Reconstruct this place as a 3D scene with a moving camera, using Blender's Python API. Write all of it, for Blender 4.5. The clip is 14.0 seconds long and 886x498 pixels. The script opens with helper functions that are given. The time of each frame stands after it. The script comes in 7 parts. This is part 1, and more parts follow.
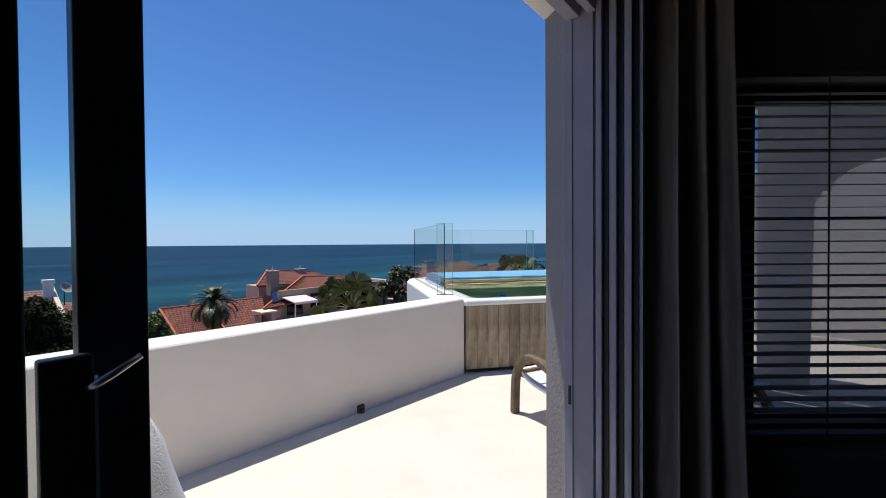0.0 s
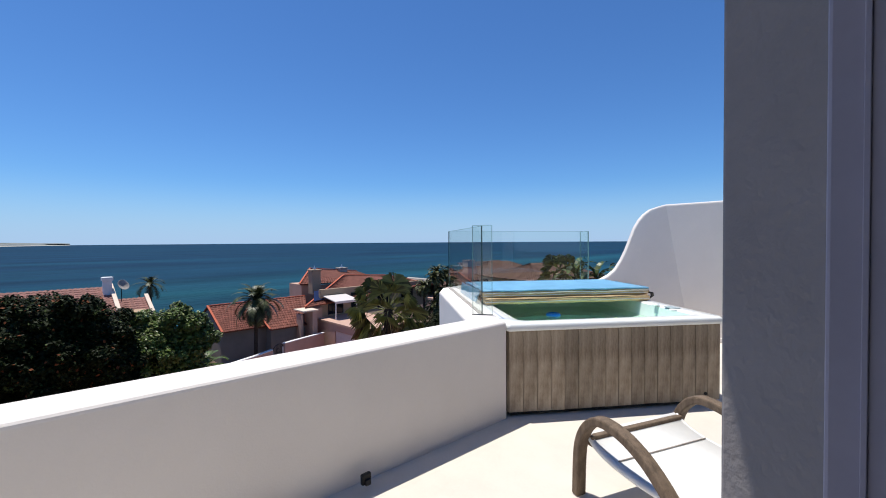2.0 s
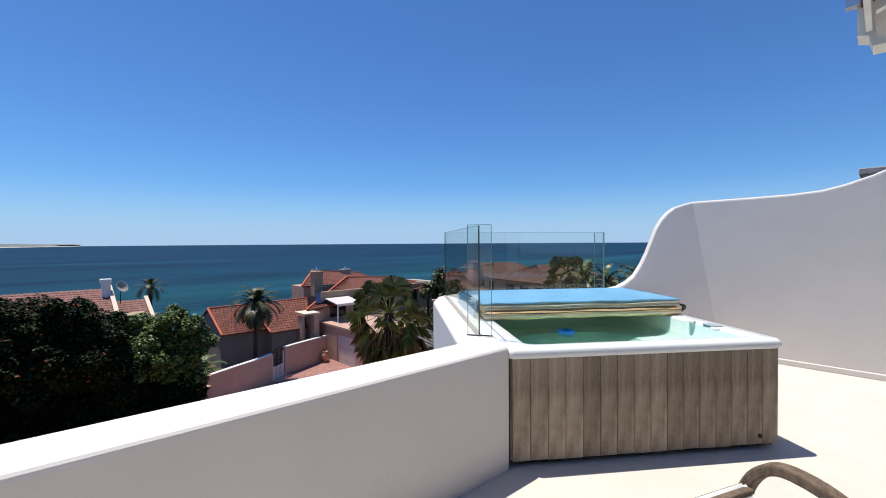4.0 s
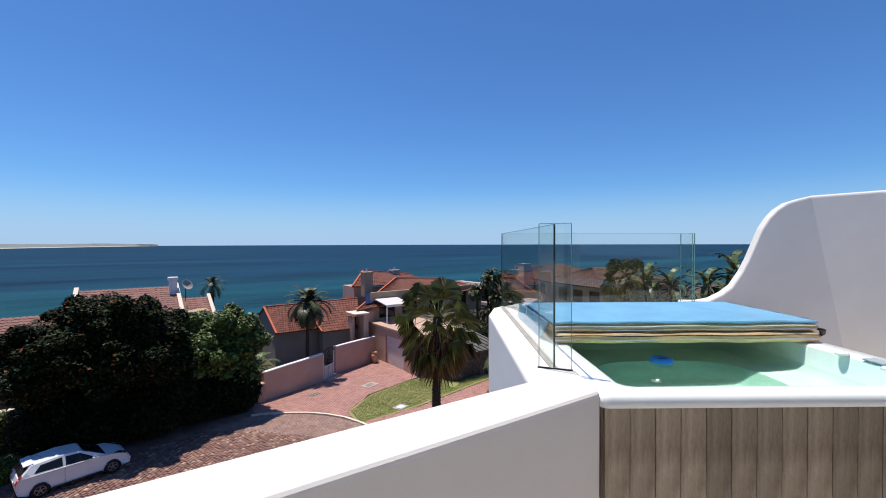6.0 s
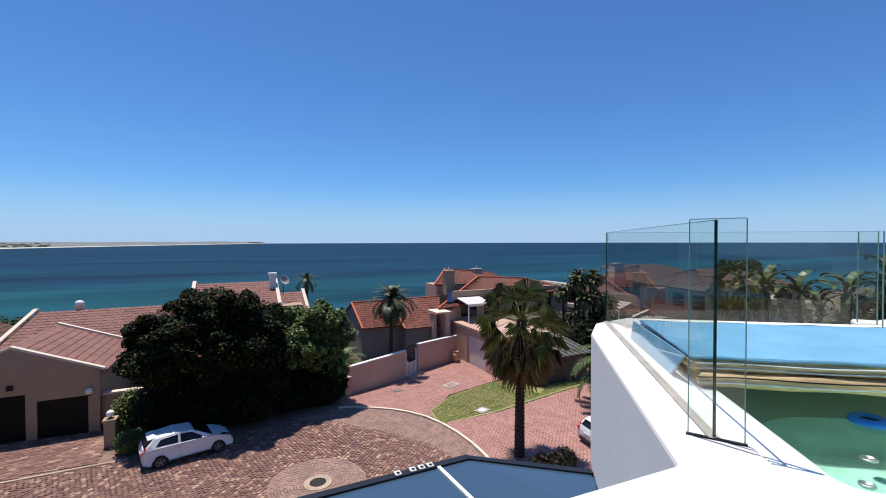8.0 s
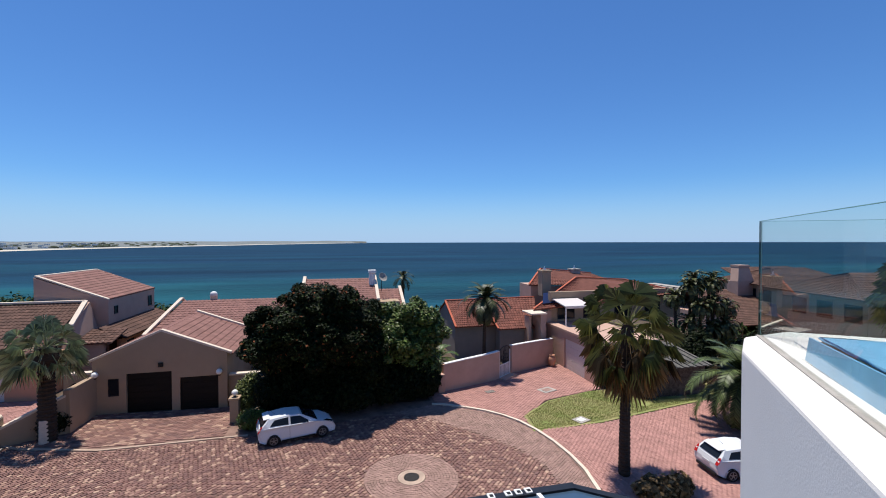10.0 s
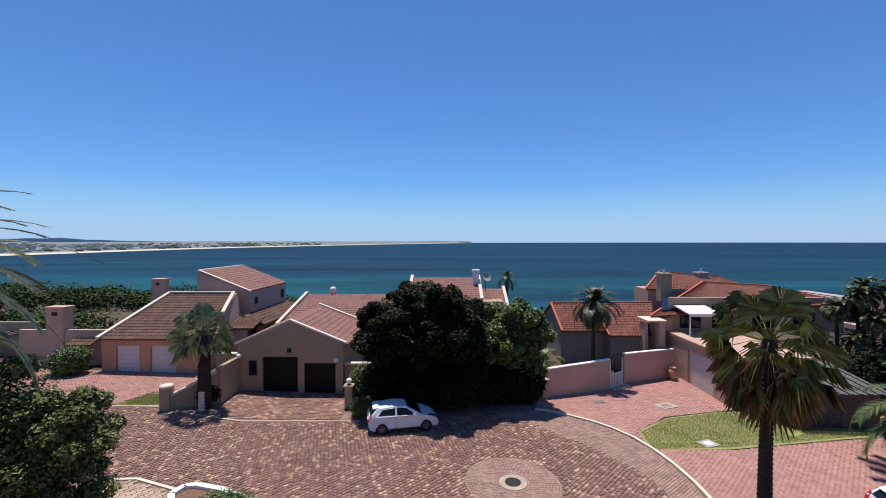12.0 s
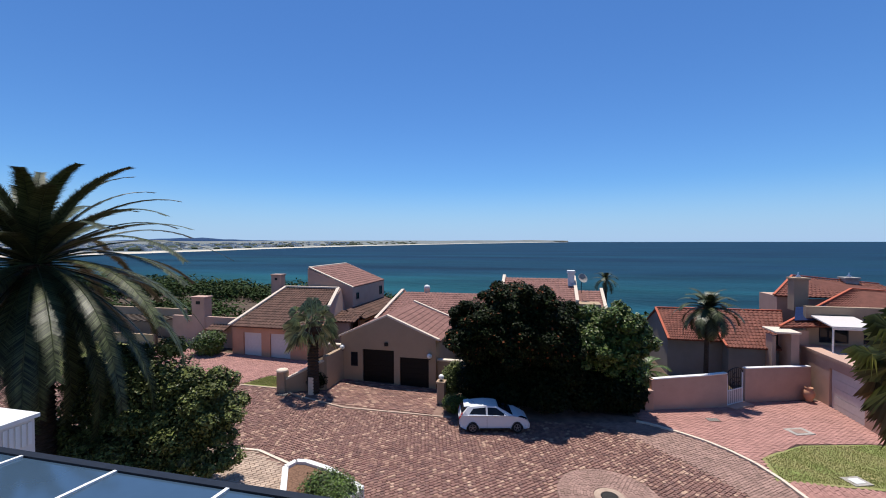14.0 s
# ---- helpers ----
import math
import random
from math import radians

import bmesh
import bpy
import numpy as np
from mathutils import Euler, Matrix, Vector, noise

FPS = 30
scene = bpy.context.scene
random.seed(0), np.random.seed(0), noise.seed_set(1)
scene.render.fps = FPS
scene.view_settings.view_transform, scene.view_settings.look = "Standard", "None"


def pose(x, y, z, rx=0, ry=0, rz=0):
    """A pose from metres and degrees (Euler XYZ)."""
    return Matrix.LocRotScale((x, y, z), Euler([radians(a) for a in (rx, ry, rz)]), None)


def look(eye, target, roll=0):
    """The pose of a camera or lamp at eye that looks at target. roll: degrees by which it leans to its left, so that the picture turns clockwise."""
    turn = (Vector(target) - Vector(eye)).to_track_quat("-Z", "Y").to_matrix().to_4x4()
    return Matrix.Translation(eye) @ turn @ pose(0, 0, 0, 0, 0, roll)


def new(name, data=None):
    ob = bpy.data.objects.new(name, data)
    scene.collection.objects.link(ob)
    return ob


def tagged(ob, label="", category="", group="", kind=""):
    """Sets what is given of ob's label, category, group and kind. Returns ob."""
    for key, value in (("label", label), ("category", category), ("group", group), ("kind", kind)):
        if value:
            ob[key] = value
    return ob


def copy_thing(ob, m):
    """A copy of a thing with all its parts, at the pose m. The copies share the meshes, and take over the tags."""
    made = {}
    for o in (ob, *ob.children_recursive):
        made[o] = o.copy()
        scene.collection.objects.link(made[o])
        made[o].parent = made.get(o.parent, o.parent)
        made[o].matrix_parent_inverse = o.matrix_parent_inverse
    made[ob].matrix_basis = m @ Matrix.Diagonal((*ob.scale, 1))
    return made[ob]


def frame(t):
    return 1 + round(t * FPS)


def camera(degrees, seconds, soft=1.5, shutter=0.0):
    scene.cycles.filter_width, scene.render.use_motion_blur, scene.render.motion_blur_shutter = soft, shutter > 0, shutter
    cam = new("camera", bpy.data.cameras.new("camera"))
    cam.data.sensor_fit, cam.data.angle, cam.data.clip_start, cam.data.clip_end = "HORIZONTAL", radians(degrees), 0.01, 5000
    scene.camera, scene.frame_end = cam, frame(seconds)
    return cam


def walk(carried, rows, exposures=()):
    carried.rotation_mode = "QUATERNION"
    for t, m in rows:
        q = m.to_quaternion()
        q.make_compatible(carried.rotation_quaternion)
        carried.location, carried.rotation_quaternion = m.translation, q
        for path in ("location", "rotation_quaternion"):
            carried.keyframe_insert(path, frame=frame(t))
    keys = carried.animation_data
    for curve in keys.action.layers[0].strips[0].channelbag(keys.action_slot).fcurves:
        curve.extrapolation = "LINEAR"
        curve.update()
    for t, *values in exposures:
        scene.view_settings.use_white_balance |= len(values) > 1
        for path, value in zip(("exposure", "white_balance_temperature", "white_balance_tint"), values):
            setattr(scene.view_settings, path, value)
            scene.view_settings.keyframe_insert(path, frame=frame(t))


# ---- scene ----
cam = camera(92.8, 14.0, soft=1.0)
PATH = [
    (0.0, pose(-3.932, -2.952, 1.537, 89.11, 0.38, -50.15)),
    (0.5, pose(-3.692, -2.796, 1.551, 89.04, 0.43, -46.96)),
    (1.0, pose(-3.465, -2.629, 1.576, 88.98, 0.39, -45.27)),
    (1.5, pose(-3.265, -2.458, 1.609, 88.94, 0.34, -44.78)),
    (2.0, pose(-3.106, -2.324, 1.625, 88.89, 0.36, -44.49)),
    (2.5, pose(-2.895, -2.193, 1.646, 89.00, 0.37, -44.36)),
    (5.0, pose(-2.203, -1.575, 1.636, 89.09, 0.24, -41.86)),
    (5.5, pose(-2.080, -1.402, 1.648, 89.17, 0.15, -40.02)),
    (6.0, pose(-1.989, -1.251, 1.658, 89.21, 0.16, -37.04)),
    (6.5, pose(-1.877, -1.123, 1.675, 89.15, 0.23, -34.49)),
    (7.0, pose(-1.774, -0.983, 1.681, 89.10, 0.24, -31.97)),
    (7.5, pose(-1.687, -0.809, 1.686, 89.00, 0.17, -29.06)),
    (8.0, pose(-1.620, -0.648, 1.688, 88.97, 0.14, -25.92)),
    (10.5, pose(-1.438, -0.141, 1.612, 88.92, 0.21, -9.50)),
    (11.0, pose(-1.405, -0.095, 1.608, 88.95, 0.28, -5.52)),
    (11.5, pose(-1.363, -0.068, 1.607, 88.98, 0.24, -2.21)),
    (12.0, pose(-1.329, -0.042, 1.609, 88.96, 0.13, 0.96)),
    (12.5, pose(-1.319, -0.019, 1.611, 88.91, 0.09, 4.58)),
    (13.0, pose(-1.310, -0.015, 1.618, 88.92, 0.14, 7.88)),
    (13.5, pose(-1.287, -0.036, 1.628, 88.94, 0.15, 11.15)),
    (14.0, pose(-1.252, -0.059, 1.643, 88.88, 0.15, 13.53)),
]
walk(cam, PATH)

# ---- light ----
SUN_TO = Vector((-0.07, 0.235, 0.97)).normalized()
SUN_EL = math.asin(SUN_TO.z)
SUN_AZ = math.atan2(SUN_TO.x, SUN_TO.y)
world = bpy.data.worlds.new("sky")
scene.world = world
world.use_nodes = True
wt = world.node_tree
sky = wt.nodes.new("ShaderNodeTexSky")
sky.sky_type = "NISHITA"
sky.sun_disc = False
sky.sun_elevation = SUN_EL
sky.sun_rotation = SUN_AZ
sky.altitude = 20
sky.air_density = 1.0
sky.dust_density = 0.1
sky.ozone_density = 3.0
tintn = wt.nodes.new("ShaderNodeMix")
tintn.data_type, tintn.blend_type = "RGBA", "MULTIPLY"
tintn.inputs["Factor"].default_value = 1.0
tintn.inputs["B"].default_value = (0.60, 0.99, 1.46, 1)
wt.links.new(sky.outputs[0], tintn.inputs["A"])
tco = wt.nodes.new("ShaderNodeTexCoord")
sepz = wt.nodes.new("ShaderNodeSeparateXYZ")
wt.links.new(tco.outputs["Generated"], sepz.inputs[0])
hzr = wt.nodes.new("ShaderNodeMapRange")
hzr.interpolation_type = "SMOOTHSTEP"
hzr.inputs["From Min"].default_value = -0.02
hzr.inputs["From Max"].default_value = 0.14
hzr.inputs["To Min"].default_value = 0.8
hzr.inputs["To Max"].default_value = 0.0
wt.links.new(sepz.outputs["Z"], hzr.inputs["Value"])
haze = wt.nodes.new("ShaderNodeMix")
haze.data_type = "RGBA"
haze.inputs["B"].default_value = (4.7, 6.7, 10.2, 1)
wt.links.new(hzr.outputs[0], haze.inputs["Factor"])
wt.links.new(tintn.outputs["Result"], haze.inputs["A"])
wt.links.new(haze.outputs["Result"], wt.nodes["Background"].inputs[0])
wt.nodes["Background"].inputs[1].default_value = 0.08
sun = new("sun", bpy.data.lights.new("sun", "SUN"))
sun.data.energy = 4.9
sun.data.angle = radians(0.5)
sun.data.color = (1.0, 0.95, 0.87)
sun.matrix_world = look(SUN_TO * 60, (0, 0, 0))
scene.view_settings.exposure = 0.12


# ---- materials ----
def mat(name, color, rough=0.7, metal=0.0, var=0.12, scale=6.0, bump=0.1, fine=60.0, color2=None, spec=0.25, obj_rand=0.0, island=0.0):
    """Two scales of noise in colour, fine relief, and a shift per piece where asked."""
    m = bpy.data.materials.new(name)
    m.use_nodes = True
    nt = m.node_tree
    N, L = nt.nodes, nt.links
    b = N["Principled BSDF"]
    b.inputs["Roughness"].default_value = rough
    b.inputs["Metallic"].default_value = metal
    b.inputs["Specular IOR Level"].default_value = spec
    tc = N.new("ShaderNodeTexCoord")
    n1 = N.new("ShaderNodeTexNoise")
    n1.inputs["Scale"].default_value = scale
    n1.inputs["Detail"].default_value = 6
    n1.inputs["Roughness"].default_value = 0.65
    L.new(tc.outputs["Object"], n1.inputs["Vector"])
    n2 = N.new("ShaderNodeTexNoise")
    n2.inputs["Scale"].default_value = fine
    n2.inputs["Detail"].default_value = 3
    L.new(tc.outputs["Object"], n2.inputs["Vector"])
    ramp = N.new("ShaderNodeMix")
    ramp.data_type = "RGBA"
    c2 = color2 or tuple(c * (1 - 2.2 * var) for c in color)
    ramp.inputs["A"].default_value = (*c2, 1)
    ramp.inputs["B"].default_value = (*color, 1)
    mr = N.new("ShaderNodeMapRange")
    mr.inputs["From Min"].default_value = 0.32
    mr.inputs["From Max"].default_value = 0.62
    L.new(n1.outputs["Fac"], mr.inputs["Value"])
    L.new(mr.outputs[0], ramp.inputs["Factor"])
    hs = N.new("ShaderNodeHueSaturation")
    L.new(ramp.outputs["Result"], hs.inputs["Color"])
    add = N.new("ShaderNodeMath")
    add.operation = "MULTIPLY_ADD"
    L.new(n2.outputs["Fac"], add.inputs[0])
    add.inputs[1].default_value = var * 1.2
    add.inputs[2].default_value = 1 - var * 0.6
    last = add.outputs[0]
    for amount, kind in ((obj_rand, "o"), (island, "i")):
        if amount:
            src = N.new("ShaderNodeObjectInfo").outputs["Random"] if kind == "o" else N.new("ShaderNodeNewGeometry").outputs["Random Per Island"]
            ma = N.new("ShaderNodeMath")
            ma.operation = "MULTIPLY_ADD"
            L.new(src, ma.inputs[0])
            ma.inputs[1].default_value = amount
            ma.inputs[2].default_value = 1 - amount / 2
            mu = N.new("ShaderNodeMath")
            mu.operation = "MULTIPLY"
            L.new(ma.outputs[0], mu.inputs[0])
            L.new(last, mu.inputs[1])
            last = mu.outputs[0]
    L.new(last, hs.inputs["Value"])
    L.new(hs.outputs[0], b.inputs["Base Color"])
    if bump:
        bp = N.new("ShaderNodeBump")
        bp.inputs["Strength"].default_value = bump
        bp.inputs["Distance"].default_value = 0.02
        L.new(n2.outputs["Fac"], bp.inputs["Height"])
        L.new(bp.outputs[0], b.inputs["Normal"])
    return m


def glass(name, tint, rough=0.0, ior=1.45):
    m = bpy.data.materials.new(name)
    m.use_nodes = True
    nt = m.node_tree
    nt.nodes.clear()
    out = nt.nodes.new("ShaderNodeOutputMaterial")
    tr = nt.nodes.new("ShaderNodeBsdfTransparent")
    tr.inputs[0].default_value = (*tint, 1)
    gl = nt.nodes.new("ShaderNodeBsdfGlossy")
    gl.inputs["Roughness"].default_value = rough
    lw = nt.nodes.new("ShaderNodeLayerWeight")
    lw.inputs[0].default_value = 0.5
    pw5 = nt.nodes.new("ShaderNodeMath")
    pw5.operation = "POWER"
    pw5.inputs[1].default_value = 4.5
    nt.links.new(lw.outputs["Facing"], pw5.inputs[0])
    fr = nt.nodes.new("ShaderNodeMath")
    fr.operation = "MULTIPLY_ADD"
    fr.inputs[1].default_value = 0.6
    fr.inputs[2].default_value = ((ior - 1) / (ior + 1)) ** 2
    nt.links.new(pw5.outputs[0], fr.inputs[0])
    mx = nt.nodes.new("ShaderNodeMixShader")
    nt.links.new(fr.outputs[0], mx.inputs[0])
    nt.links.new(tr.outputs[0], mx.inputs[1])
    nt.links.new(gl.outputs[0], mx.inputs[2])
    nt.links.new(mx.outputs[0], out.inputs[0])
    return m


def stretch(m, vec):
    """Stretch the material's grain along an axis."""
    nt = m.node_tree
    tc = next(n for n in nt.nodes if n.type == "TEX_COORD")
    mp = nt.nodes.new("ShaderNodeMapping")
    mp.inputs["Scale"].default_value = vec
    for n in [n for n in nt.nodes if n.type == "TEX_NOISE"]:
        nt.links.new(mp.outputs[0], n.inputs["Vector"])
    nt.links.new(tc.outputs["Object"], mp.inputs["Vector"])
    return m


PLASTER = mat("white_plaster", (0.74, 0.695, 0.65), 0.85, var=0.025, scale=1.5, bump=0.08, fine=90)
FLOOR = mat("cream_screed", (0.66, 0.61, 0.54), 0.6, var=0.05, scale=1.2, bump=0.06, fine=40)
PLANK = stretch(mat("weathered_plank", (0.44, 0.36, 0.265), 0.8, var=0.2, scale=4, bump=0.4, fine=45, color2=(0.21, 0.155, 0.105), obj_rand=0.45), (3.2, 3.2, 0.7))
ACRYLIC = mat("white_acrylic", (0.82, 0.84, 0.82), 0.15, var=0.02, scale=3, bump=0)
WATER_TUB = glass("tub_water", (0.6, 0.9, 0.77), 0.0, 1.33)
wnt = WATER_TUB.node_tree
refr = wnt.nodes.new("ShaderNodeBsdfRefraction")
refr.inputs["Color"].default_value = (0.8, 0.95, 0.88, 1)
refr.inputs["IOR"].default_value = 1.33
refr.inputs["Roughness"].default_value = 0.02
ripple = wnt.nodes.new("ShaderNodeTexNoise")
ripple.inputs["Scale"].default_value = 5.0
rbump = wnt.nodes.new("ShaderNodeBump")
rbump.inputs["Strength"].default_value = 0.12
rbump.inputs["Distance"].default_value = 0.02
wnt.links.new(ripple.outputs["Fac"], rbump.inputs["Height"])
wnt.links.new(rbump.outputs[0], refr.inputs["Normal"])
wnt.links.new(refr.outputs[0], next(n for n in wnt.nodes if n.type == "MIX_SHADER").inputs[1])
SHELL = mat("tub_shell", (0.66, 0.82, 0.76), 0.25, var=0.05, scale=5, bump=0)
# Lighter blue: glare of the sky on the cover is put into the colour.
VINYL_BLUE = mat("blue_vinyl", (0.19, 0.43, 0.62), 0.4, var=0.1, scale=3, bump=0.08, fine=30)
VINYL_TAN = stretch(mat("tan_vinyl", (0.78, 0.55, 0.29), 0.5, var=0.14, scale=6, bump=0.2, fine=30), (1, 1, 4))
DARK_WOOD = stretch(mat("grey_brown_wood", (0.2, 0.145, 0.1), 0.65, var=0.22, scale=9, bump=0.4, fine=70), (3, 3, 1))
CANVAS = mat("white_canvas", (0.8, 0.8, 0.78), 0.9, var=0.03, scale=8, bump=0.2, fine=200)
BLACK = mat("black_plastic", (0.015, 0.015, 0.016), 0.5, var=0.1, bump=0)
ALU_DARK = mat("dark_aluminium", (0.025, 0.028, 0.035), 0.4, 0.3, var=0.1, bump=0)
ALU_WHITE = mat("pale_aluminium", (0.33, 0.32, 0.39), 0.35, 0.0, var=0.04, bump=0)
STEEL = mat("brushed_steel", (0.6, 0.6, 0.6), 0.3, 0.9, var=0.05, bump=0)
GLASS = glass("clear_glass", (0.955, 0.985, 0.975))
# Grey tint added to the window pane to dim the bright terrace behind.
GLASS_GREY = glass("dimming_glass", (0.58, 0.59, 0.6))
POST_GREY = mat("grey_plaster_post", (0.23, 0.215, 0.215), 0.8, var=0.06, scale=3, bump=0.2, fine=60)
# Green stands in for light absorbed by the deeper water above.
FOOTWELL = mat("depth_tinted_footwell", (0.36, 0.6, 0.53), 0.3, var=0.12, scale=4, bump=0)
EDGE_PALE = mat("pale_glass_edge", (0.2, 0.36, 0.33), 0.2, var=0.1, bump=0)
GLASS_EDGE = mat("glass_edge", (0.02, 0.06, 0.05), 0.2, var=0.1, bump=0)
CURTAIN = stretch(mat("grey_curtain", (0.23, 0.21, 0.19), 0.95, var=0.1, scale=10, bump=0.3, fine=180), (8, 8, 0.5))
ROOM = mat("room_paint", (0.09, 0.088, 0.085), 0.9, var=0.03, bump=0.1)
# Slats darkened: the dimness of the room is put into their colour.
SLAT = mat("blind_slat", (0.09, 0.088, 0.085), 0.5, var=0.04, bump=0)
BLUE_RUBBER = mat("blue_plastic", (0.03, 0.25, 0.75), 0.3, var=0.06, bump=0)
COBBLE = mat("cobble", (0.27, 0.155, 0.125), 0.85, var=0.2, scale=2.5, bump=0.5, fine=70, color2=(0.16, 0.1, 0.09), obj_rand=0.4)
COBBLE_STUFF = mat("cobble_rest", (0.27, 0.155, 0.125), 0.85, var=0.2, scale=2.5, bump=0.5, fine=70, color2=(0.16, 0.1, 0.09), island=0.4)
BRICK_RED = mat("red_paver", (0.43, 0.225, 0.19), 0.85, var=0.1, scale=1.2, bump=0.3, fine=70, island=0.26)
BRICK_GREY = mat("grey_paver", (0.35, 0.22, 0.18), 0.85, var=0.14, scale=2, bump=0.4, fine=70, island=0.3)
PAVER_TAN = mat("tan_paver", (0.46, 0.34, 0.26), 0.85, var=0.14, scale=1.5, bump=0.4, fine=60, island=0.35)
CONCRETE = mat("concrete", (0.42, 0.38, 0.34), 0.9, var=0.15, scale=3, bump=0.4, fine=50)
BEDDING = mat("paver_bedding", (0.27, 0.17, 0.135), 0.95, var=0.2, scale=2, bump=0.3, fine=30)
WEATHERED = mat("weathered_slat", (0.15, 0.14, 0.125), 0.95, var=0.25, scale=3, bump=0.5, fine=25)
SOIL = mat("soil", (0.12, 0.085, 0.06), 0.95, var=0.25, scale=1.5, bump=0.6, fine=30)
GRASS = mat("grass_blades", (0.23, 0.26, 0.072), 0.9, var=0.2, scale=0.7, bump=0, fine=20, color2=(0.46, 0.4, 0.19), island=0.35)
TURF = mat("turf", (0.2, 0.24, 0.07), 0.95, var=0.2, scale=0.9, bump=0.6, fine=40, color2=(0.33, 0.28, 0.13))
PINK = mat("pink_plaster", (0.52, 0.34, 0.265), 0.9, var=0.06, scale=0.8, bump=0.3, fine=60)
ORANGE = mat("orange_plaster", (0.56, 0.30, 0.19), 0.9, var=0.07, scale=0.8, bump=0.3, fine=60)
BEIGE = mat("beige_plaster", (0.41, 0.295, 0.2), 0.9, var=0.05, scale=0.8, bump=0.3, fine=60)
GREYWALL = mat("grey_plaster", (0.27, 0.235, 0.205), 0.9, var=0.07, scale=0.8, bump=0.3, fine=60)
COPING = mat("cream_coping", (0.72, 0.60, 0.48), 0.8, var=0.06, bump=0.2)
WHITE = mat("white_paint", (0.78, 0.77, 0.75), 0.6, var=0.04, bump=0.1)
TILE_BROWN = mat("brown_tile", (0.13, 0.068, 0.05), 0.8, var=0.16, scale=2, bump=0.3, fine=40, island=0.45)
TILE_PINK = mat("pink_tile", (0.27, 0.135, 0.112), 0.8, var=0.12, scale=2, bump=0.3, fine=40, island=0.22)
TILE_RED = mat("red_tile", (0.2, 0.072, 0.05), 0.8, var=0.15, scale=2, bump=0.3, fine=40, island=0.4)
RIDGE_RED = mat("red_ridge", (0.5, 0.13, 0.07), 0.8, var=0.1, bump=0.2)
GAR_WHITE = mat("garage_white", (0.66, 0.60, 0.57), 0.6, var=0.04, bump=0.05)
GAR_DARK = stretch(mat("garage_dark", (0.006, 0.005, 0.0045), 0.6, var=0.15, bump=0.2), (1, 1, 4))
PANE = mat("dark_pane", (0.012, 0.015, 0.02), 0.06, var=0.05, bump=0)
SOLAR = mat("solar_cells", (0.02, 0.03, 0.08), 0.12, var=0.1, bump=0)
SKYGLASS = mat("blue_grey_glass", (0.045, 0.08, 0.125), 0.08, var=0.03, bump=0, spec=0.8)
CAR_PAINT = mat("white_car_paint", (0.7, 0.71, 0.73), 0.15, var=0.01, bump=0)
ALLOY = mat("grey_alloy", (0.22, 0.22, 0.23), 0.4, 0.5, var=0.05, bump=0)
TYRE = mat("tyre", (0.02, 0.02, 0.02), 0.85, var=0.1, bump=0.1)
LAMP_RED = mat("red_lens", (0.45, 0.015, 0.012), 0.15, var=0.05, bump=0)
GLOBE = mat("opal_globe", (0.85, 0.84, 0.8), 0.35, var=0.02, bump=0)
BARK = mat("bark", (0.10, 0.075, 0.055), 0.95, var=0.2, scale=6, bump=0.8, fine=30)
PALM_BARK = stretch(mat("palm_bark", (0.075, 0.052, 0.038), 0.95, var=0.25, scale=5, bump=0.9, fine=20), (1, 1, 5))


def leaf_mat(name, color, island=0.7, rough=0.55, spec=0.06):
    m = mat(name, color, rough, var=0.15, scale=1.2, bump=0, fine=8, island=island, spec=spec)
    return m


def mosaic(m, colors, source):
    """Pick each stone's colour from a few by its own random number."""
    nt = m.node_tree
    N, L = nt.nodes, nt.links
    src = N.new("ShaderNodeObjectInfo").outputs["Random"] if source == "o" else N.new("ShaderNodeNewGeometry").outputs["Random Per Island"]
    rp = N.new("ShaderNodeValToRGB")
    rp.color_ramp.interpolation = "LINEAR"
    el = rp.color_ramp.elements
    for k, c in enumerate(colors):
        e = el[k] if k < 2 else el.new(k / (len(colors) - 1))
        e.position = k / (len(colors) - 1)
        e.color = (*c, 1)
    for k, e in enumerate(sorted(el, key=lambda q: q.position)):
        e.color = (*colors[k], 1)
    L.new(src, rp.inputs[0])
    hs = next(n for n in N if n.type == "HUE_SAT")
    mx = N.new("ShaderNodeMix")
    mx.data_type = "RGBA"
    mx.inputs["Factor"].default_value = 0.8
    old = hs.inputs["Color"].links[0].from_socket
    L.new(old, mx.inputs["A"])
    L.new(rp.outputs[0], mx.inputs["B"])
    L.new(mx.outputs["Result"], hs.inputs["Color"])
    return m


STONES = [(0.19, 0.105, 0.09), (0.25, 0.125, 0.1), (0.21, 0.12, 0.105), (0.275, 0.145, 0.115), (0.22, 0.12, 0.1), (0.26, 0.14, 0.115), (0.3, 0.175, 0.13), (0.46, 0.31, 0.22)]
mosaic(COBBLE, STONES, "o")
mosaic(COBBLE_STUFF, STONES, "i")
LEAF_SCRUB = leaf_mat("scrub_leaf", (0.045, 0.07, 0.02))
# Tree shade is put into the first colour below, sunlight into the second.
LEAF_SHADED = leaf_mat("shaded_leaf", (0.012, 0.019, 0.005), 0.9, 0.5, 0.1)
LEAF_SUNLIT = leaf_mat("sunlit_leaf", (0.045, 0.065, 0.018), 1.2, 0.5, 0.1)
LEAF_RUST = leaf_mat("rust_leaf", (0.2, 0.07, 0.03))
LEAF_MID = leaf_mat("mid_leaf", (0.085, 0.13, 0.027), 1.3, 0.4, 0.3)
LEAF_OLIVE = leaf_mat("olive_leaf", (0.125, 0.145, 0.042), 1.4, 0.45, 0.2)
LEAF_PALM = leaf_mat("palm_leaf", (0.2, 0.195, 0.05), 1.4, 0.4, 0.4)
LEAF_DATE = leaf_mat("date_leaf", (0.065, 0.075, 0.03), 1.5, 0.42, 0.25)
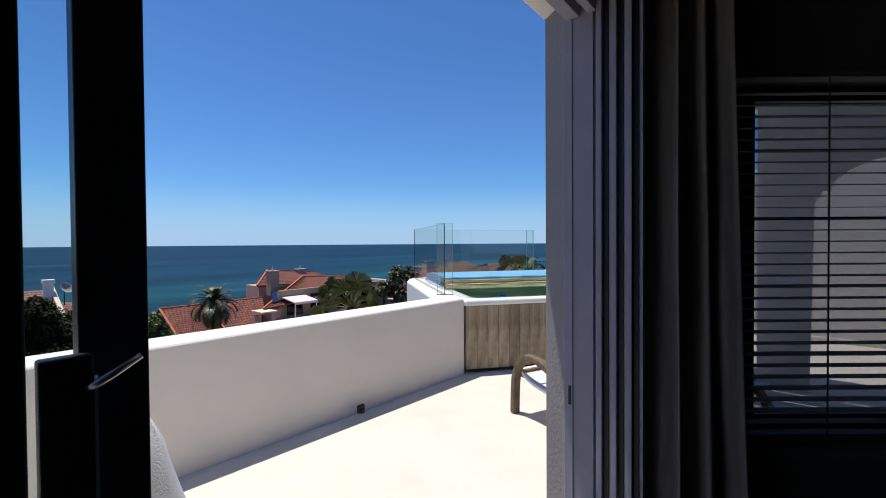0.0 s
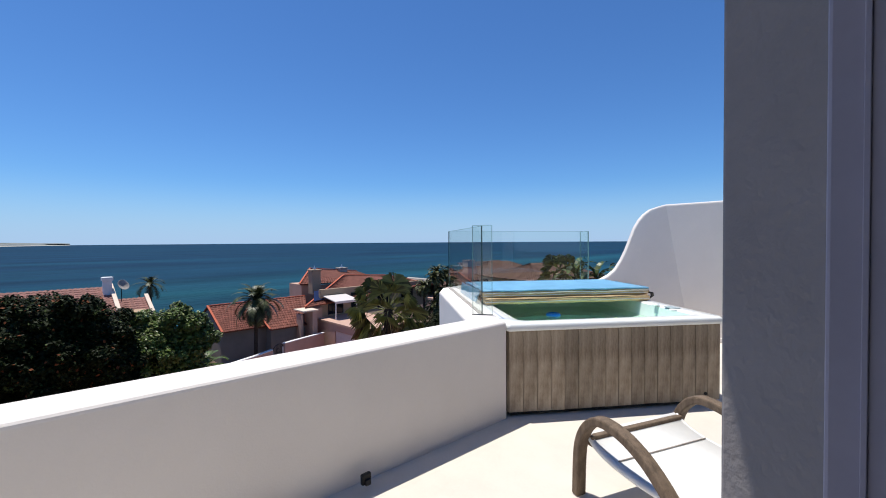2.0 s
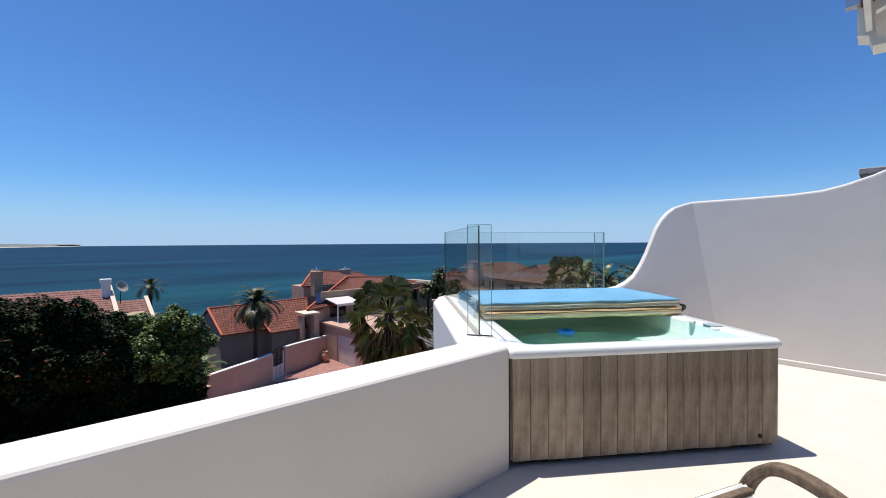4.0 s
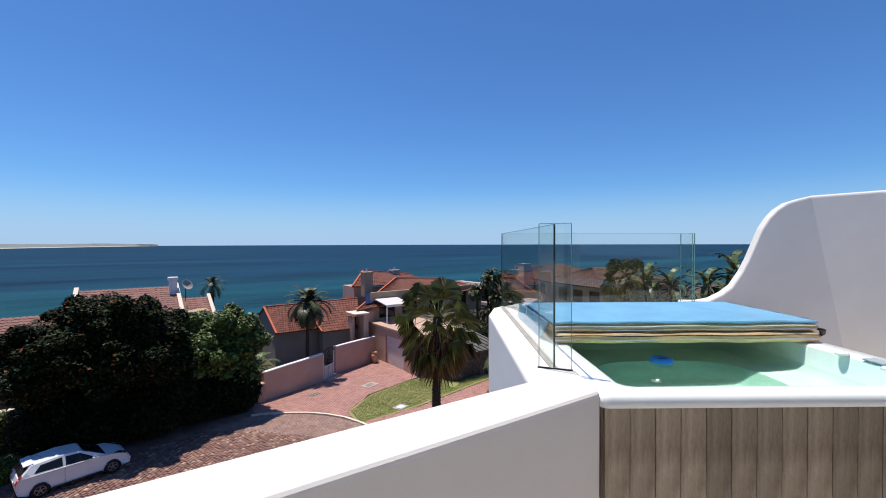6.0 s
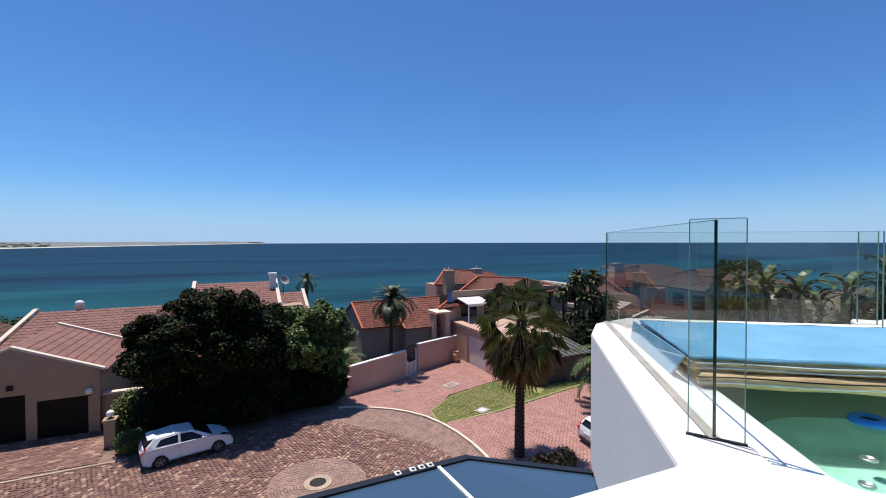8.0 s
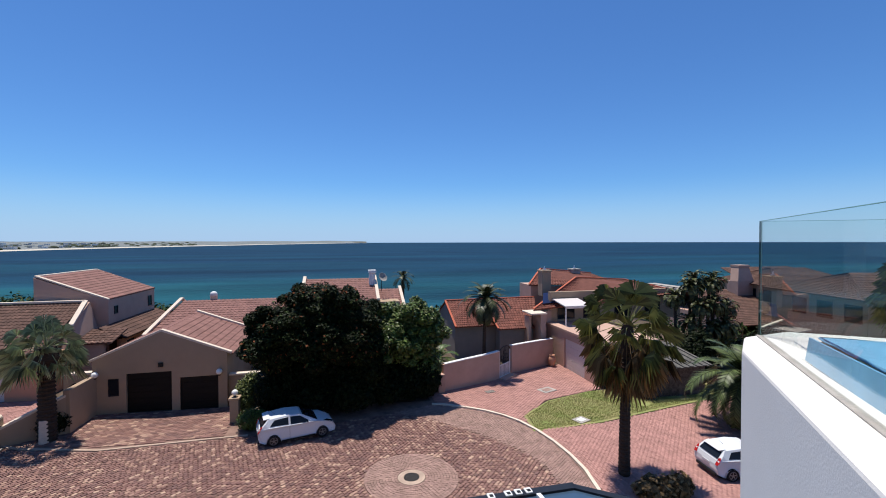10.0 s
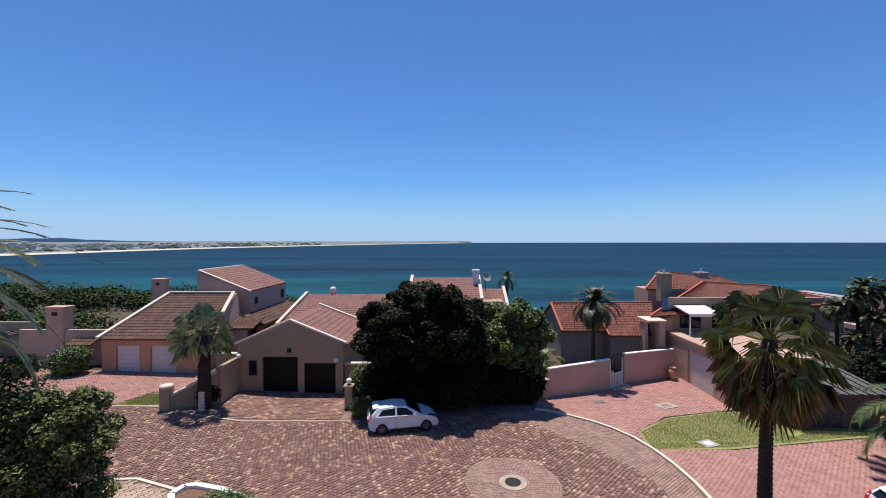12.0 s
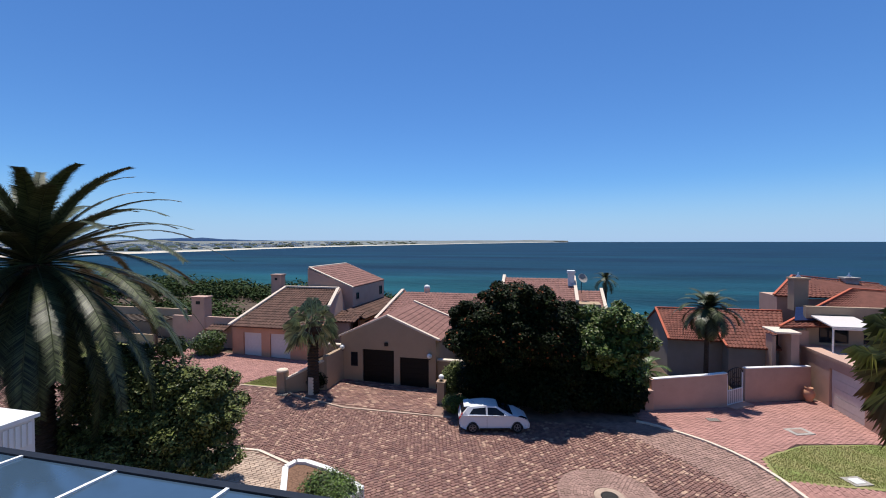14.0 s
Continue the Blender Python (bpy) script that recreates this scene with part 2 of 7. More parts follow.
LEAF_DEAD = leaf_mat("dead_frond", (0.26, 0.165, 0.075), 1.5)
LEAF_SILVER = leaf_mat("silver_leaf", (0.33, 0.37, 0.19), 1.3, 0.3, 0.8)
LEAF_CLUMP = leaf_mat("clump_leaf", (0.085, 0.09, 0.035), 1.4, 0.4, 0.15)
LEAF_BANANA = leaf_mat("banana_leaf", (0.085, 0.11, 0.038), 1.4, 0.4, 0.2)


# ---- mesh tools ----
class Build:
    """Collects vertices and faces for one mesh."""

    def __init__(self):
        self.v, self.f = [], []

    def add(self, verts, faces):
        n = len(self.v)
        self.v += [tuple(p) for p in verts]
        self.f += [tuple(i + n for i in q) for q in faces]
        return self

    def box(self, x0, y0, z0, x1, y1, z1, turn=None):
        p = [(x, y, z) for z in (z0, z1) for x, y in ((x0, y0), (x1, y0), (x1, y1), (x0, y1))]
        if turn:
            p = [turn @ Vector(q) for q in p]
        return self.add(p, [(0, 3, 2, 1), (4, 5, 6, 7), (0, 1, 5, 4), (1, 2, 6, 5), (2, 3, 7, 6), (3, 0, 4, 7)])

    def prism(self, pts, z0, z1):
        """A plan outline, counter-clockwise, drawn up from z0 to z1."""
        n = len(pts)
        tops = z1 if isinstance(z1, (list, tuple)) else [z1] * n
        v = [(x, y, z0) for x, y in pts] + [(x, y, h) for (x, y), h in zip(pts, tops)]
        return self.add(v, [tuple(range(n - 1, -1, -1)), tuple(range(n, 2 * n))] + [(i, (i + 1) % n, n + (i + 1) % n, n + i) for i in range(n)])

    def slab(self, pts, off):
        """A 3D outline thickened by the vector off."""
        n = len(pts)
        a = [Vector(p) for p in pts]
        v = a + [p + Vector(off) for p in a]
        return self.add(v, [tuple(range(n - 1, -1, -1)), tuple(range(n, 2 * n))] + [(i, (i + 1) % n, n + (i + 1) % n, n + i) for i in range(n)])

    def tube(self, path, radii, n=8, flat=1.0):
        path = [Vector(p) for p in path]
        rad = radii if isinstance(radii, (list, tuple)) else [radii] * len(path)
        rings = []
        up = Vector((0, 0, 1))
        for i, p in enumerate(path):
            d = (path[min(i + 1, len(path) - 1)] - path[max(i - 1, 0)]).normalized()
            s = d.cross(up if abs(d.z) < 0.95 else Vector((1, 0, 0))).normalized()
            t = s.cross(d)
            rings.append([p + (s * math.cos(a) + t * math.sin(a) * flat) * rad[i] for a in (2 * math.pi * k / n for k in range(n))])
        v = [q for r in rings for q in r]
        f = [(i * n + k, i * n + (k + 1) % n, (i + 1) * n + (k + 1) % n, (i + 1) * n + k) for i in range(len(path) - 1) for k in range(n)]
        f += [tuple(range(n - 1, -1, -1)), tuple(range(len(v) - n, len(v)))]
        return self.add(v, f)

    def lathe(self, prof, n=20, c=(0, 0, 0)):
        """A profile of (radius, height) turned about the upright axis at c."""
        v = [(c[0] + r * math.cos(2 * math.pi * k / n), c[1] + r * math.sin(2 * math.pi * k / n), c[2] + z) for r, z in prof for k in range(n)]
        f = [(i * n + k, i * n + (k + 1) % n, (i + 1) * n + (k + 1) % n, (i + 1) * n + k) for i in range(len(prof) - 1) for k in range(n)]
        f += [tuple(range(n - 1, -1, -1)), tuple(range(len(v) - n, len(v)))]
        return self.add(v, f)

    def moved(self, m):
        self.v = [tuple(m @ Vector(p)) for p in self.v]
        return self

    def mesh(self, name, material, smooth=False):
        me = bpy.data.meshes.new(name)
        me.from_pydata(self.v, [], self.f)
        me.materials.append(material)
        if smooth:
            me.polygons.foreach_set("use_smooth", [True] * len(me.polygons))
        me.update()
        return me


def part(name, bd, material, parent, label="", smooth=False, bevel=0.0, seg=2, kind=""):
    ob = new(name, bd.mesh(name, material, smooth))
    ob.parent = parent
    if bevel:
        soften(ob, bevel, seg)
    return tagged(ob, label, "", "", kind)


def soften(ob, width, seg=2):
    md = ob.modifiers.new("edges", "BEVEL")
    md.width, md.segments, md.limit_method, md.angle_limit = width, seg, "ANGLE", radians(40)
    return ob


def thing(name, label, category, x=0, y=0, z=0, rz=0, group="", kind=""):
    ob = new(name)
    ob.empty_display_size = 0.2
    ob.matrix_world = pose(x, y, z, 0, 0, rz)
    return tagged(ob, label, category, group, kind)


def solid(name, bd, material, label, category, kind="", smooth=False, bevel=0.0, seg=2, group=""):
    """A thing that is one mesh."""
    ob = new(name, bd.mesh(name, material, smooth))
    if bevel:
        soften(ob, bevel, seg)
    return tagged(ob, label, category, group, kind)


def gz(x):
    """Height of the street, which falls gently to the right."""
    return -7.29 - 0.028 * max(-45, min(40, x))


def smooth01(t):
    t = max(0.0, min(1.0, t))
    return t * t * (3 - 2 * t)


def land(x, y):
    """Height of the whole ground sheet: level round the street, falling to the shore."""
    edge = 44 + 0.10 * max(0, -x - 10) - 0.1 * max(0, x - 20)
    return gz(x) + (-17.5 - gz(x)) * smooth01((y - edge) / 55)

# ---- terrace: the large structure ----
TA, TB = Vector((0.805, -0.593)), Vector((0.593, 0.805))   # along the tub's front, and away from it


def tub_xy(a, b):
    p = TA * a + TB * b
    return (p.x, p.y)


solid("floor", Build().prism([(-9.5, -3.2), (-9.5, -9.0), (5.0, -9.0), (5.0, 0.1), tub_xy(2.5, 3.1), tub_xy(0.2, 3.05), tub_xy(-0.15, 2.5), (-0.15, 0.3), (-9.5, 0.8)][::1], -0.35, 0.0), FLOOR,
      "cream screed terrace floor in bright sun", "floor", "structure")
par = solid("wall_parapet", Build().prism([(-9.5, 0.5), (-0.015, 0.0), tub_xy(-0.015, 0.02), tub_xy(-0.015, 2.24), tub_xy(2.2, 2.24), tub_xy(2.62, 2.3), tub_xy(2.62, 3.2),
                                           tub_xy(0.15, 3.2), tub_xy(-0.2, 2.85), tub_xy(-0.31, 2.4), (-0.19, 0.345), (-9.5, 0.86)], -0.3, 0.885), PLASTER,
            "white plastered parapet wall with rounded top edge", "wall", "structure", bevel=0.035, seg=3)
# divider wall with its swooping top, in two legs that meet at a bend
prof1 = [(-9.0, 2.75), (-3.0, 2.75), (-2.6, 2.72), (-2.3, 2.64), (-2.0, 2.52), (-1.75, 2.4), (-1.5, 2.31), (-1.3, 2.26), (-1.0, 2.235), (-0.5, 2.225)]
q0, q1 = Vector((4.62, 0.14)), Vector((3.77, 1.64))
prof2 = [(0.0, 2.22), (0.2, 2.215), (0.41, 2.19), (0.53, 2.15), (0.64, 2.07), (0.73, 1.97), (0.82, 1.83), (0.9, 1.65), (0.99, 1.45), (1.08, 1.28), (1.2, 1.1), (1.32, 1.0), (1.46, 0.92), (1.6, 0.885), (1.8, 0.88)]
prof2 = [(0.0, 2.22)] + [(d - 0.3 + 0.07 * (2.2 - h), h) for d, h in prof2 if d > 0.4]
line = [(4.62, y, h) for y, h in prof1] + [(*(q0 + (q1 - q0).normalized() * d), h) for d, h in prof2]
BEND = len(prof1)     # from here on the wall leans with its slanting bend
sw = Build()
n = len(line)
offs = []
for i in range(n):
    d = Vector(line[min(i + 1, n - 1)][:2]) - Vector(line[max(i - 1, 0)][:2])
    d.normalize()
    offs.append(Vector((d.y, -d.x)) * 0.26)
vv = []
for i, ((x, y, h), o) in enumerate(zip(line, offs)):
    lo_, hi_ = (0.17 * -2.5, 0.17 * (h - 2.2)) if i >= BEND else (0.0, 0.0)
    vv += [(x, y + lo_, -0.3), (x, y + hi_, h), (x + o.x, y + hi_ + o.y, h), (x + o.x, y + lo_ + o.y, -0.3)]
ff = [(4 * i + k, 4 * i + 4 + k, 4 * i + 4 + (k + 1) % 4, 4 * i + (k + 1) % 4) for i in range(n - 1) for k in range(4)] + [(0, 1, 2, 3), (4 * n - 1, 4 * n - 2, 4 * n - 3, 4 * n - 4)]
solid("wall_divider", sw.add(vv, ff), PLASTER, "tall white plastered divider wall with swooping top", "wall", "structure", bevel=0.03, seg=3)
solid("baseboard", Build().box(4.585, -9.0, 0.0, 4.617, -0.3, 0.075), PLASTER, "white plaster skirting along the divider wall", "baseboard", "structure", bevel=0.012)
solid("wall_chimney", Build().box(5.3, -2.2, 1.0, 5.8, -1.65, 2.48).box(5.26, -2.24, 2.48, 5.84, -1.61, 2.56), CONCRETE, "grey plastered neighbour's flue behind the divider wall", "wall", "structure", bevel=0.01)

# ---- the bedroom: door wall along the terrace, and a window wall turned away from it ----
WD = Vector((0.64, -0.77)).normalized()      # along the window wall
WN = Vector((0.77, 0.64)).normalized()       # out of it
C0 = Vector((-2.31, -2.15))                  # outer corner by the door


def win_xy(s, d):
    p = C0 + WD * s + WN * d
    return (p.x, p.y)


HEAD = 2.45
room = Build()
room.box(-9.5, -2.47, 0, -4.75, -2.15, 3.0)                           # left of the door
room.box(-4.75, -2.47, HEAD, -2.31, -2.15, 3.0)                       # over the door
solid("wall_door", room, PLASTER, "white plastered outer wall with the door opening", "wall", "structure", bevel=0.012)
room = Build().prism([(-2.405, -2.29), (-2.395, -2.47), win_xy(0.22, -0.3), win_xy(0.22, 0.0), (-2.31, -2.15)], 0, 3.0)  # corner post
solid("wall_post", room, POST_GREY, "grey plastered corner post beside the door", "wall", "structure", bevel=0.012)
wn = Build()
W0, W1, SILL, TOP = 0.34, 2.3, 0.8, 2.13
for s0, s1, z0, z1 in ((0.223, W0, 0, 3.0), (W1, 5.2, 0, 3.0), (W0, W1, 0, SILL), (W0, W1, TOP, 3.0)):
    wn.prism([win_xy(s0, -0.26), win_xy(s1, -0.26), win_xy(s1, -0.002), win_xy(s0, -0.002)], z0, z1)
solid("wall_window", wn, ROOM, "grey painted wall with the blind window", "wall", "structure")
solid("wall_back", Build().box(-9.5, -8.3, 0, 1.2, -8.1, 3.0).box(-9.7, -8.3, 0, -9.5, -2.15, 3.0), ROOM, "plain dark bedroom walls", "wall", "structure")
solid("floor_bedroom", Build().prism([(-9.5, -8.3), (1.2, -8.3), win_xy(5.2, -0.05), win_xy(0.0, -0.05), (-2.4, -2.2), (-9.5, -2.2)], 0.002, 0.012), mat("dark_boards", (0.06, 0.045, 0.035), 0.5, var=0.2, bump=0.1),
      "dark wooden bedroom floor", "floor", "structure")
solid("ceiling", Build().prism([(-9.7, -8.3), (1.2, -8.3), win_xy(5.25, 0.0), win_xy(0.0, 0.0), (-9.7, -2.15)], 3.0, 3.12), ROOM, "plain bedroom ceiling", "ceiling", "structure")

# roof over the terrace edge: rafters under red tiles, white fascia
roof = thing("roof_eave", "white timber eave with rafters under red tiles", "roof", 0.2, -0.2, 3.12, kind="structure")
part("fascia", Build().box(-8.0, -1.58, 0.0, 1.66, -1.545, 0.17), WHITE, roof, bevel=0.004)
for k in range(13):
    x = 1.35 - 0.72 * k
    part("rafter", Build().slab([(x, -1.6, 0.02), (x, -3.4, 0.74), (x, -3.4, 0.9), (x, -1.6, 0.18)], (0.07, 0, 0)), WHITE, roof)
for k in range(3):
    part("batten", Build().box(-8.0, -1.75 - 0.5 * k, 0.235 + 0.2 * k, 1.6, -1.69 - 0.5 * k, 0.275 + 0.2 * k), WHITE, roof)
under = Build()
for k in range(32):
    x = 1.66 - 0.3 * k
    under.slab([(x, -1.52, 0.18), (x - 0.28, -1.52, 0.18), (x - 0.28, -3.4, 0.94), (x, -3.4, 0.94)], (0, 0, 0.03))
part("tile_field", under, TILE_RED, roof, "red clay roof tiles")
corb = Build()
cp = [(-1.5, 0.3), (-1.5, 0.0), (-1.56, -0.02), (-1.58, -0.1), (-1.68, -0.1), (-1.7, -0.16)] + [(-1.78 - 0.24 * i, -0.16 + 0.05 * math.sin(i * 0.5) * 1.0 - 0.03 * i * i * 0.12) for i in range(1, 9)] + [(-3.8, 0.3)]
corb.slab([(1.68, y, z) for y, z in cp], (0.22, 0, 0))
part("corbel", corb, PLASTER, roof, "white moulded corbel with an arched soffit")
part("bracket", Build().box(1.62, -1.52, 0.2, 1.7, -1.44, 0.33), STEEL, roof)
arch_pts = [(-2.64, 0.0), (-2.64, 3.05), (-4.6, 3.05), (-4.6, 2.1)] + [(-3.9 - 0.68 * math.cos(a), 2.02 + 0.32 * math.sin(a)) for a in (math.pi * k / 10 for k in range(11))] + [(-3.16, 2.02), (-3.1, 1.9), (-3.07, 0.0)]
solid("wall_pier", Build().slab([(1.68, y, z) for y, z in arch_pts], (0.22, 0, 0)), PLASTER, "white plastered pier with an arch beside it", "wall", "structure")

# door frame, tracks and two glass leaves
fr = thing("door_1", "open aluminium sliding glass door in pale frame", "door", -3.5, -2.3, 0.0, kind="structure")
jx = -2.43 + 3.5
part("jamb", Build().box(jx, -0.095, 0, jx + 0.03, 0.015, HEAD), ALU_WHITE, fr, "pale lilac-grey aluminium jamb", bevel=0.004)
part("jamb_lip", Build().box(jx - 0.004, -0.022, 0, jx, -0.016, HEAD).box(jx - 0.006, -0.1, 0, jx, -0.094, HEAD), ALU_WHITE, fr, bevel=0.001)
part("reveal", Build().box(jx + 0.006, -0.262, 0, jx + 0.032, -0.098, HEAD), ALU_WHITE, fr, "pale reveal behind the tracks")
for k in range(3):
    part("track", Build().box(jx - 0.012, -0.132 - 0.05 * k, 0, jx + 0.006, -0.112 - 0.05 * k, HEAD), ALU_WHITE, fr, bevel=0.003)
    part("track_groove", Build().box(jx + 0.002, -0.15 - 0.05 * k, 0, jx + 0.006, -0.134 - 0.05 * k, HEAD), ALU_DARK, fr)
part("head", Build().box(-1.24, -0.11, HEAD - 0.06, jx, 0.015, HEAD).box(-1.24, -0.11, HEAD - 0.1, jx, -0.08, HEAD - 0.06).box(-1.24, -0.05, HEAD - 0.1, jx, 0.0, HEAD - 0.06), ALU_WHITE, fr, "pale head track", bevel=0.003)
part("threshold", Build().box(-1.24, -0.15, 0.0, jx, 0.02, 0.02), ALU_WHITE, fr, "aluminium floor track")
for yk, z in ((-0.012, 0.93), (-0.125, 1.2), (-0.125, 2.38)):
    part("keep", Build().box(jx - 0.003, yk - 0.008, z, jx + 0.013, yk + 0.008, z + 0.07), BLACK, fr, "black lock keep", bevel=0.002)


def leaf(name, x1, y, handle):
    """A framed glass leaf whose free stile ends at x1."""
    d = thing(name, "dark framed glass door leaf, slid open", "door", x1, y, 0.02, kind="structure")
    w, h = 0.95, HEAD - 0.05
    part("stile", Build().box(-0.088, -0.02, 0, 0, 0.02, h), ALU_DARK, d, bevel=0.003)
    part("stile", Build().box(-w, -0.02, 0, -w + 0.088, 0.02, h), ALU_DARK, d, bevel=0.003)
    part("rail", Build().box(-w + 0.088, -0.02, 0, -0.088, 0.02, 0.09), ALU_DARK, d)
    part("rail", Build().box(-w + 0.088, -0.02, h - 0.09, -0.088, 0.02, h), ALU_DARK, d)
    g = part("pane", Build().box(-w + 0.088, -0.004, 0.09, -0.088, 0.004, h - 0.09), GLASS, d)
    g.visible_shadow = False
    if handle:
        hp = part("handle_plate", Build().box(-0.135, -0.05, 0.55, -0.075, -0.021, 1.36), BLACK, d, "black pull plate", bevel=0.004)
        part("lever", Build().tube([(-0.082, -0.05, 1.315), (-0.08, -0.07, 1.32), (-0.06, -0.075, 1.332), (-0.025, -0.075, 1.352)], [0.006, 0.006, 0.006, 0.005], 8), STEEL, hp, "steel lever", smooth=True)
        part("edge_strip", Build().box(-0.076, -0.052, 0.55, -0.072, -0.022, 1.33), STEEL, hp)
    return d


leaf("door_2", -3.715, -2.13, True)
leaf("door_3", -3.868, -2.24, False)
cur = Build()
nz = 40
pts = []
for k in range(nz + 1):
    u = k / nz
    cx = -2.37 + 0.19 * u + 0.025 * math.sin(u * 17 + 2 * u * u) + 0.012 * math.sin(u * 43) - 0.05 * u * u
    cy = -2.585 - 0.19 * u + 0.025 * math.sin(u * 17 + 1.2)
    pts.append((cx, cy))
rows = 14
vv, ff = [], []
for r in range(rows + 1):
    z = 0.03 + 2.62 * r / rows
    sway = 0.07 * (1 - r / rows) ** 1.3
    for k, (x, y) in enumerate(pts):
        vv.append((x - sway * 0.35 * (1 - k / nz) + 0.3 * sway * k / nz + 0.006 * math.sin(r * 0.9 + k * 0.35), y - sway * (k / nz), z))
for r in range(rows):
    for k in range(nz):
        i = r * (nz + 1) + k
        ff.append((i, i + 1, i + nz + 2, i + nz + 1))
cu = solid("curtain", Build().add(vv, ff), CURTAIN, "grey gathered floor-length curtain beside the door", "curtain", smooth=True)
md = cu.modifiers.new("cloth", "SOLIDIFY")
md.thickness = 0.004
solid("curtain_rod", Build().tube([(-5.2, -2.66, 2.68), (-2.05, -2.66, 2.68)], 0.016, 10), ALU_DARK, "dark round curtain rod over the door", "curtain rod", smooth=True)
for x in (-5.1, -2.15):
    solid("rod_bracket", Build().box(x - 0.012, -2.67, 2.665, x + 0.012, -2.475, 2.69), ALU_DARK, "dark metal curtain rod bracket on the wall", "bracket", group="curtain rod brackets")

# window with burglar bars and a slatted blind
WB = Matrix.Translation((*win_xy(0, 0), 0)) @ Matrix.Rotation(math.atan2(WD.y, WD.x), 4, "Z")
wi = new("window_1")
wi.matrix_world = WB
tagged(wi, "aluminium window with bars behind a slatted blind", "window", "", "structure")
for s0, s1, z0, z1 in ((W0, W1, SILL, SILL + 0.05), (W0, W1, TOP - 0.05, TOP), (W0, W0 + 0.05, SILL + 0.05, TOP - 0.05), (W1 - 0.05, W1, SILL + 0.05, TOP - 0.05), (W0 + 0.36, W0 + 0.46, SILL + 0.05, TOP - 0.05), (W0 + 1.1, W0 + 1.16, SILL + 0.05, TOP - 0.05)):
    part("window_frame", Build().box(s0, -0.1, z0, s1, -0.04, z1), ALU_DARK, wi)
gp = part("pane", Build().box(W0 + 0.05, -0.074, SILL + 0.05, W1 - 0.05, -0.066, TOP - 0.05), GLASS_GREY, wi)
gp.visible_shadow = False
for k in range(5):
    z = SILL + 0.3 + 0.26 * k
    part("bar", Build().tube([(W0, -0.13, z), (W1, -0.13, z)], 0.007, 6), ALU_DARK, wi)
part("window_sill", Build().box(W0 - 0.03, -0.3, SILL - 0.03, W1 + 0.03, -0.262, SILL), ROOM, wi)
bl = new("window_blind")
bl.matrix_world = WB
tagged(bl, "horizontal slatted blind lowered over the window, darkened in colour for the dim room", "blind")
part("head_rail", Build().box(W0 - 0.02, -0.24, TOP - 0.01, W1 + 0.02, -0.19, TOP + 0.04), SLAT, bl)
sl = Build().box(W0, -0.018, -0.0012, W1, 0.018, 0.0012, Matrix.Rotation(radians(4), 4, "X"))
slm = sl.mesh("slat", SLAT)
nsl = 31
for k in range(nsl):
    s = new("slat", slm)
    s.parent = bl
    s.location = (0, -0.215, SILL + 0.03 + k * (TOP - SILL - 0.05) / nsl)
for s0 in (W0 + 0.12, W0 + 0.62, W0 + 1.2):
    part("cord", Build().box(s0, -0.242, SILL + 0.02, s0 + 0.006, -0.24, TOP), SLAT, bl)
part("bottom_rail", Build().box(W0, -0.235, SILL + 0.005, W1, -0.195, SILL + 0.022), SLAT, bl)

# ---- hot tub ----
RZ_TUB = math.degrees(math.atan2(TA.y, TA.x))
tub = thing("hot_tub", "hot tub with weathered plank sides and white rim, half uncovered", "hot tub", 0, 0, 0, RZ_TUB)
TW, TD, TH = 2.17, 2.2, 0.865
base = Build()
base.box(0.03, 0.03, 0.02, TW - 0.03, TD - 0.03, 0.1)
part("base", base, BLACK, tub)
pl = 16
pw = (TW - 0.02) / pl


def plank_mesh(w):
    g = 0.0022
    return Build().box(g, 0, 0.045, w - g, 0.022, 0.80).mesh("plank", PLANK)


pm = plank_mesh(pw)
for k in range(pl):
    o = new("plank", pm)
    o.parent = tub
    o.location = (0.01 + k * pw, (0.0015 if k % 3 == 1 else 0.0), random.uniform(-0.004, 0.004))
pm2 = plank_mesh((TD - 0.05) / pl)
for k in range(pl):
    for side in (0, 1):
        o = new("plank", pm2)
        o.parent = tub
        o.matrix_basis = pose(TW if side else 0.0, (0.025 + k * (TD - 0.05) / pl) if side else (0.025 + (k + 1) * (TD - 0.05) / pl), 0, 0, 0, 90 if side else -90)
part("backing", Build().box(0.024, 0.026, 0.1, TW - 0.024, 0.034, 0.8).box(0.024, 0.034, 0.1, 0.032, TD, 0.8).box(TW - 0.032, 0.034, 0.1, TW - 0.024, TD, 0.8).box(0.032, TD - 0.01, 0.1, TW - 0.032, TD, 0.8), BLACK, tub)
part("vent_cap", Build().lathe([(0.0, 0), (0.016, 0), (0.016, 0.01), (0.0, 0.012)], 12).moved(pose(TW - 0.17, 0.0, 0.11, 90)), BLACK, tub, "round black vent cap")


def super_ring(ax, ay, p, z, n=56, cx=TW / 2, cy=TD / 2):
    out = []
    if p >= 12:
        r = 0.05 if p >= 20 else 0.1
        for k in range(n):
            q, j = divmod(k, n // 4)
            a = math.pi / 2 * (q + j / (n // 4 - 1))
            sx, sy = ((1, 1), (-1, 1), (-1, -1), (1, -1))[q]
            out.append((cx + sx * (ax - r) + r * math.cos(a), cy + sy * (ay - r) + r * math.sin(a), z))
        return out
    for k in range(n):
        t = 2 * math.pi * k / n
        c, s = math.cos(t), math.sin(t)
        out.append((cx + ax * math.copysign(abs(c) ** (2 / p), c), cy + ay * math.copysign(abs(s) ** (2 / p), s), z))
    return out


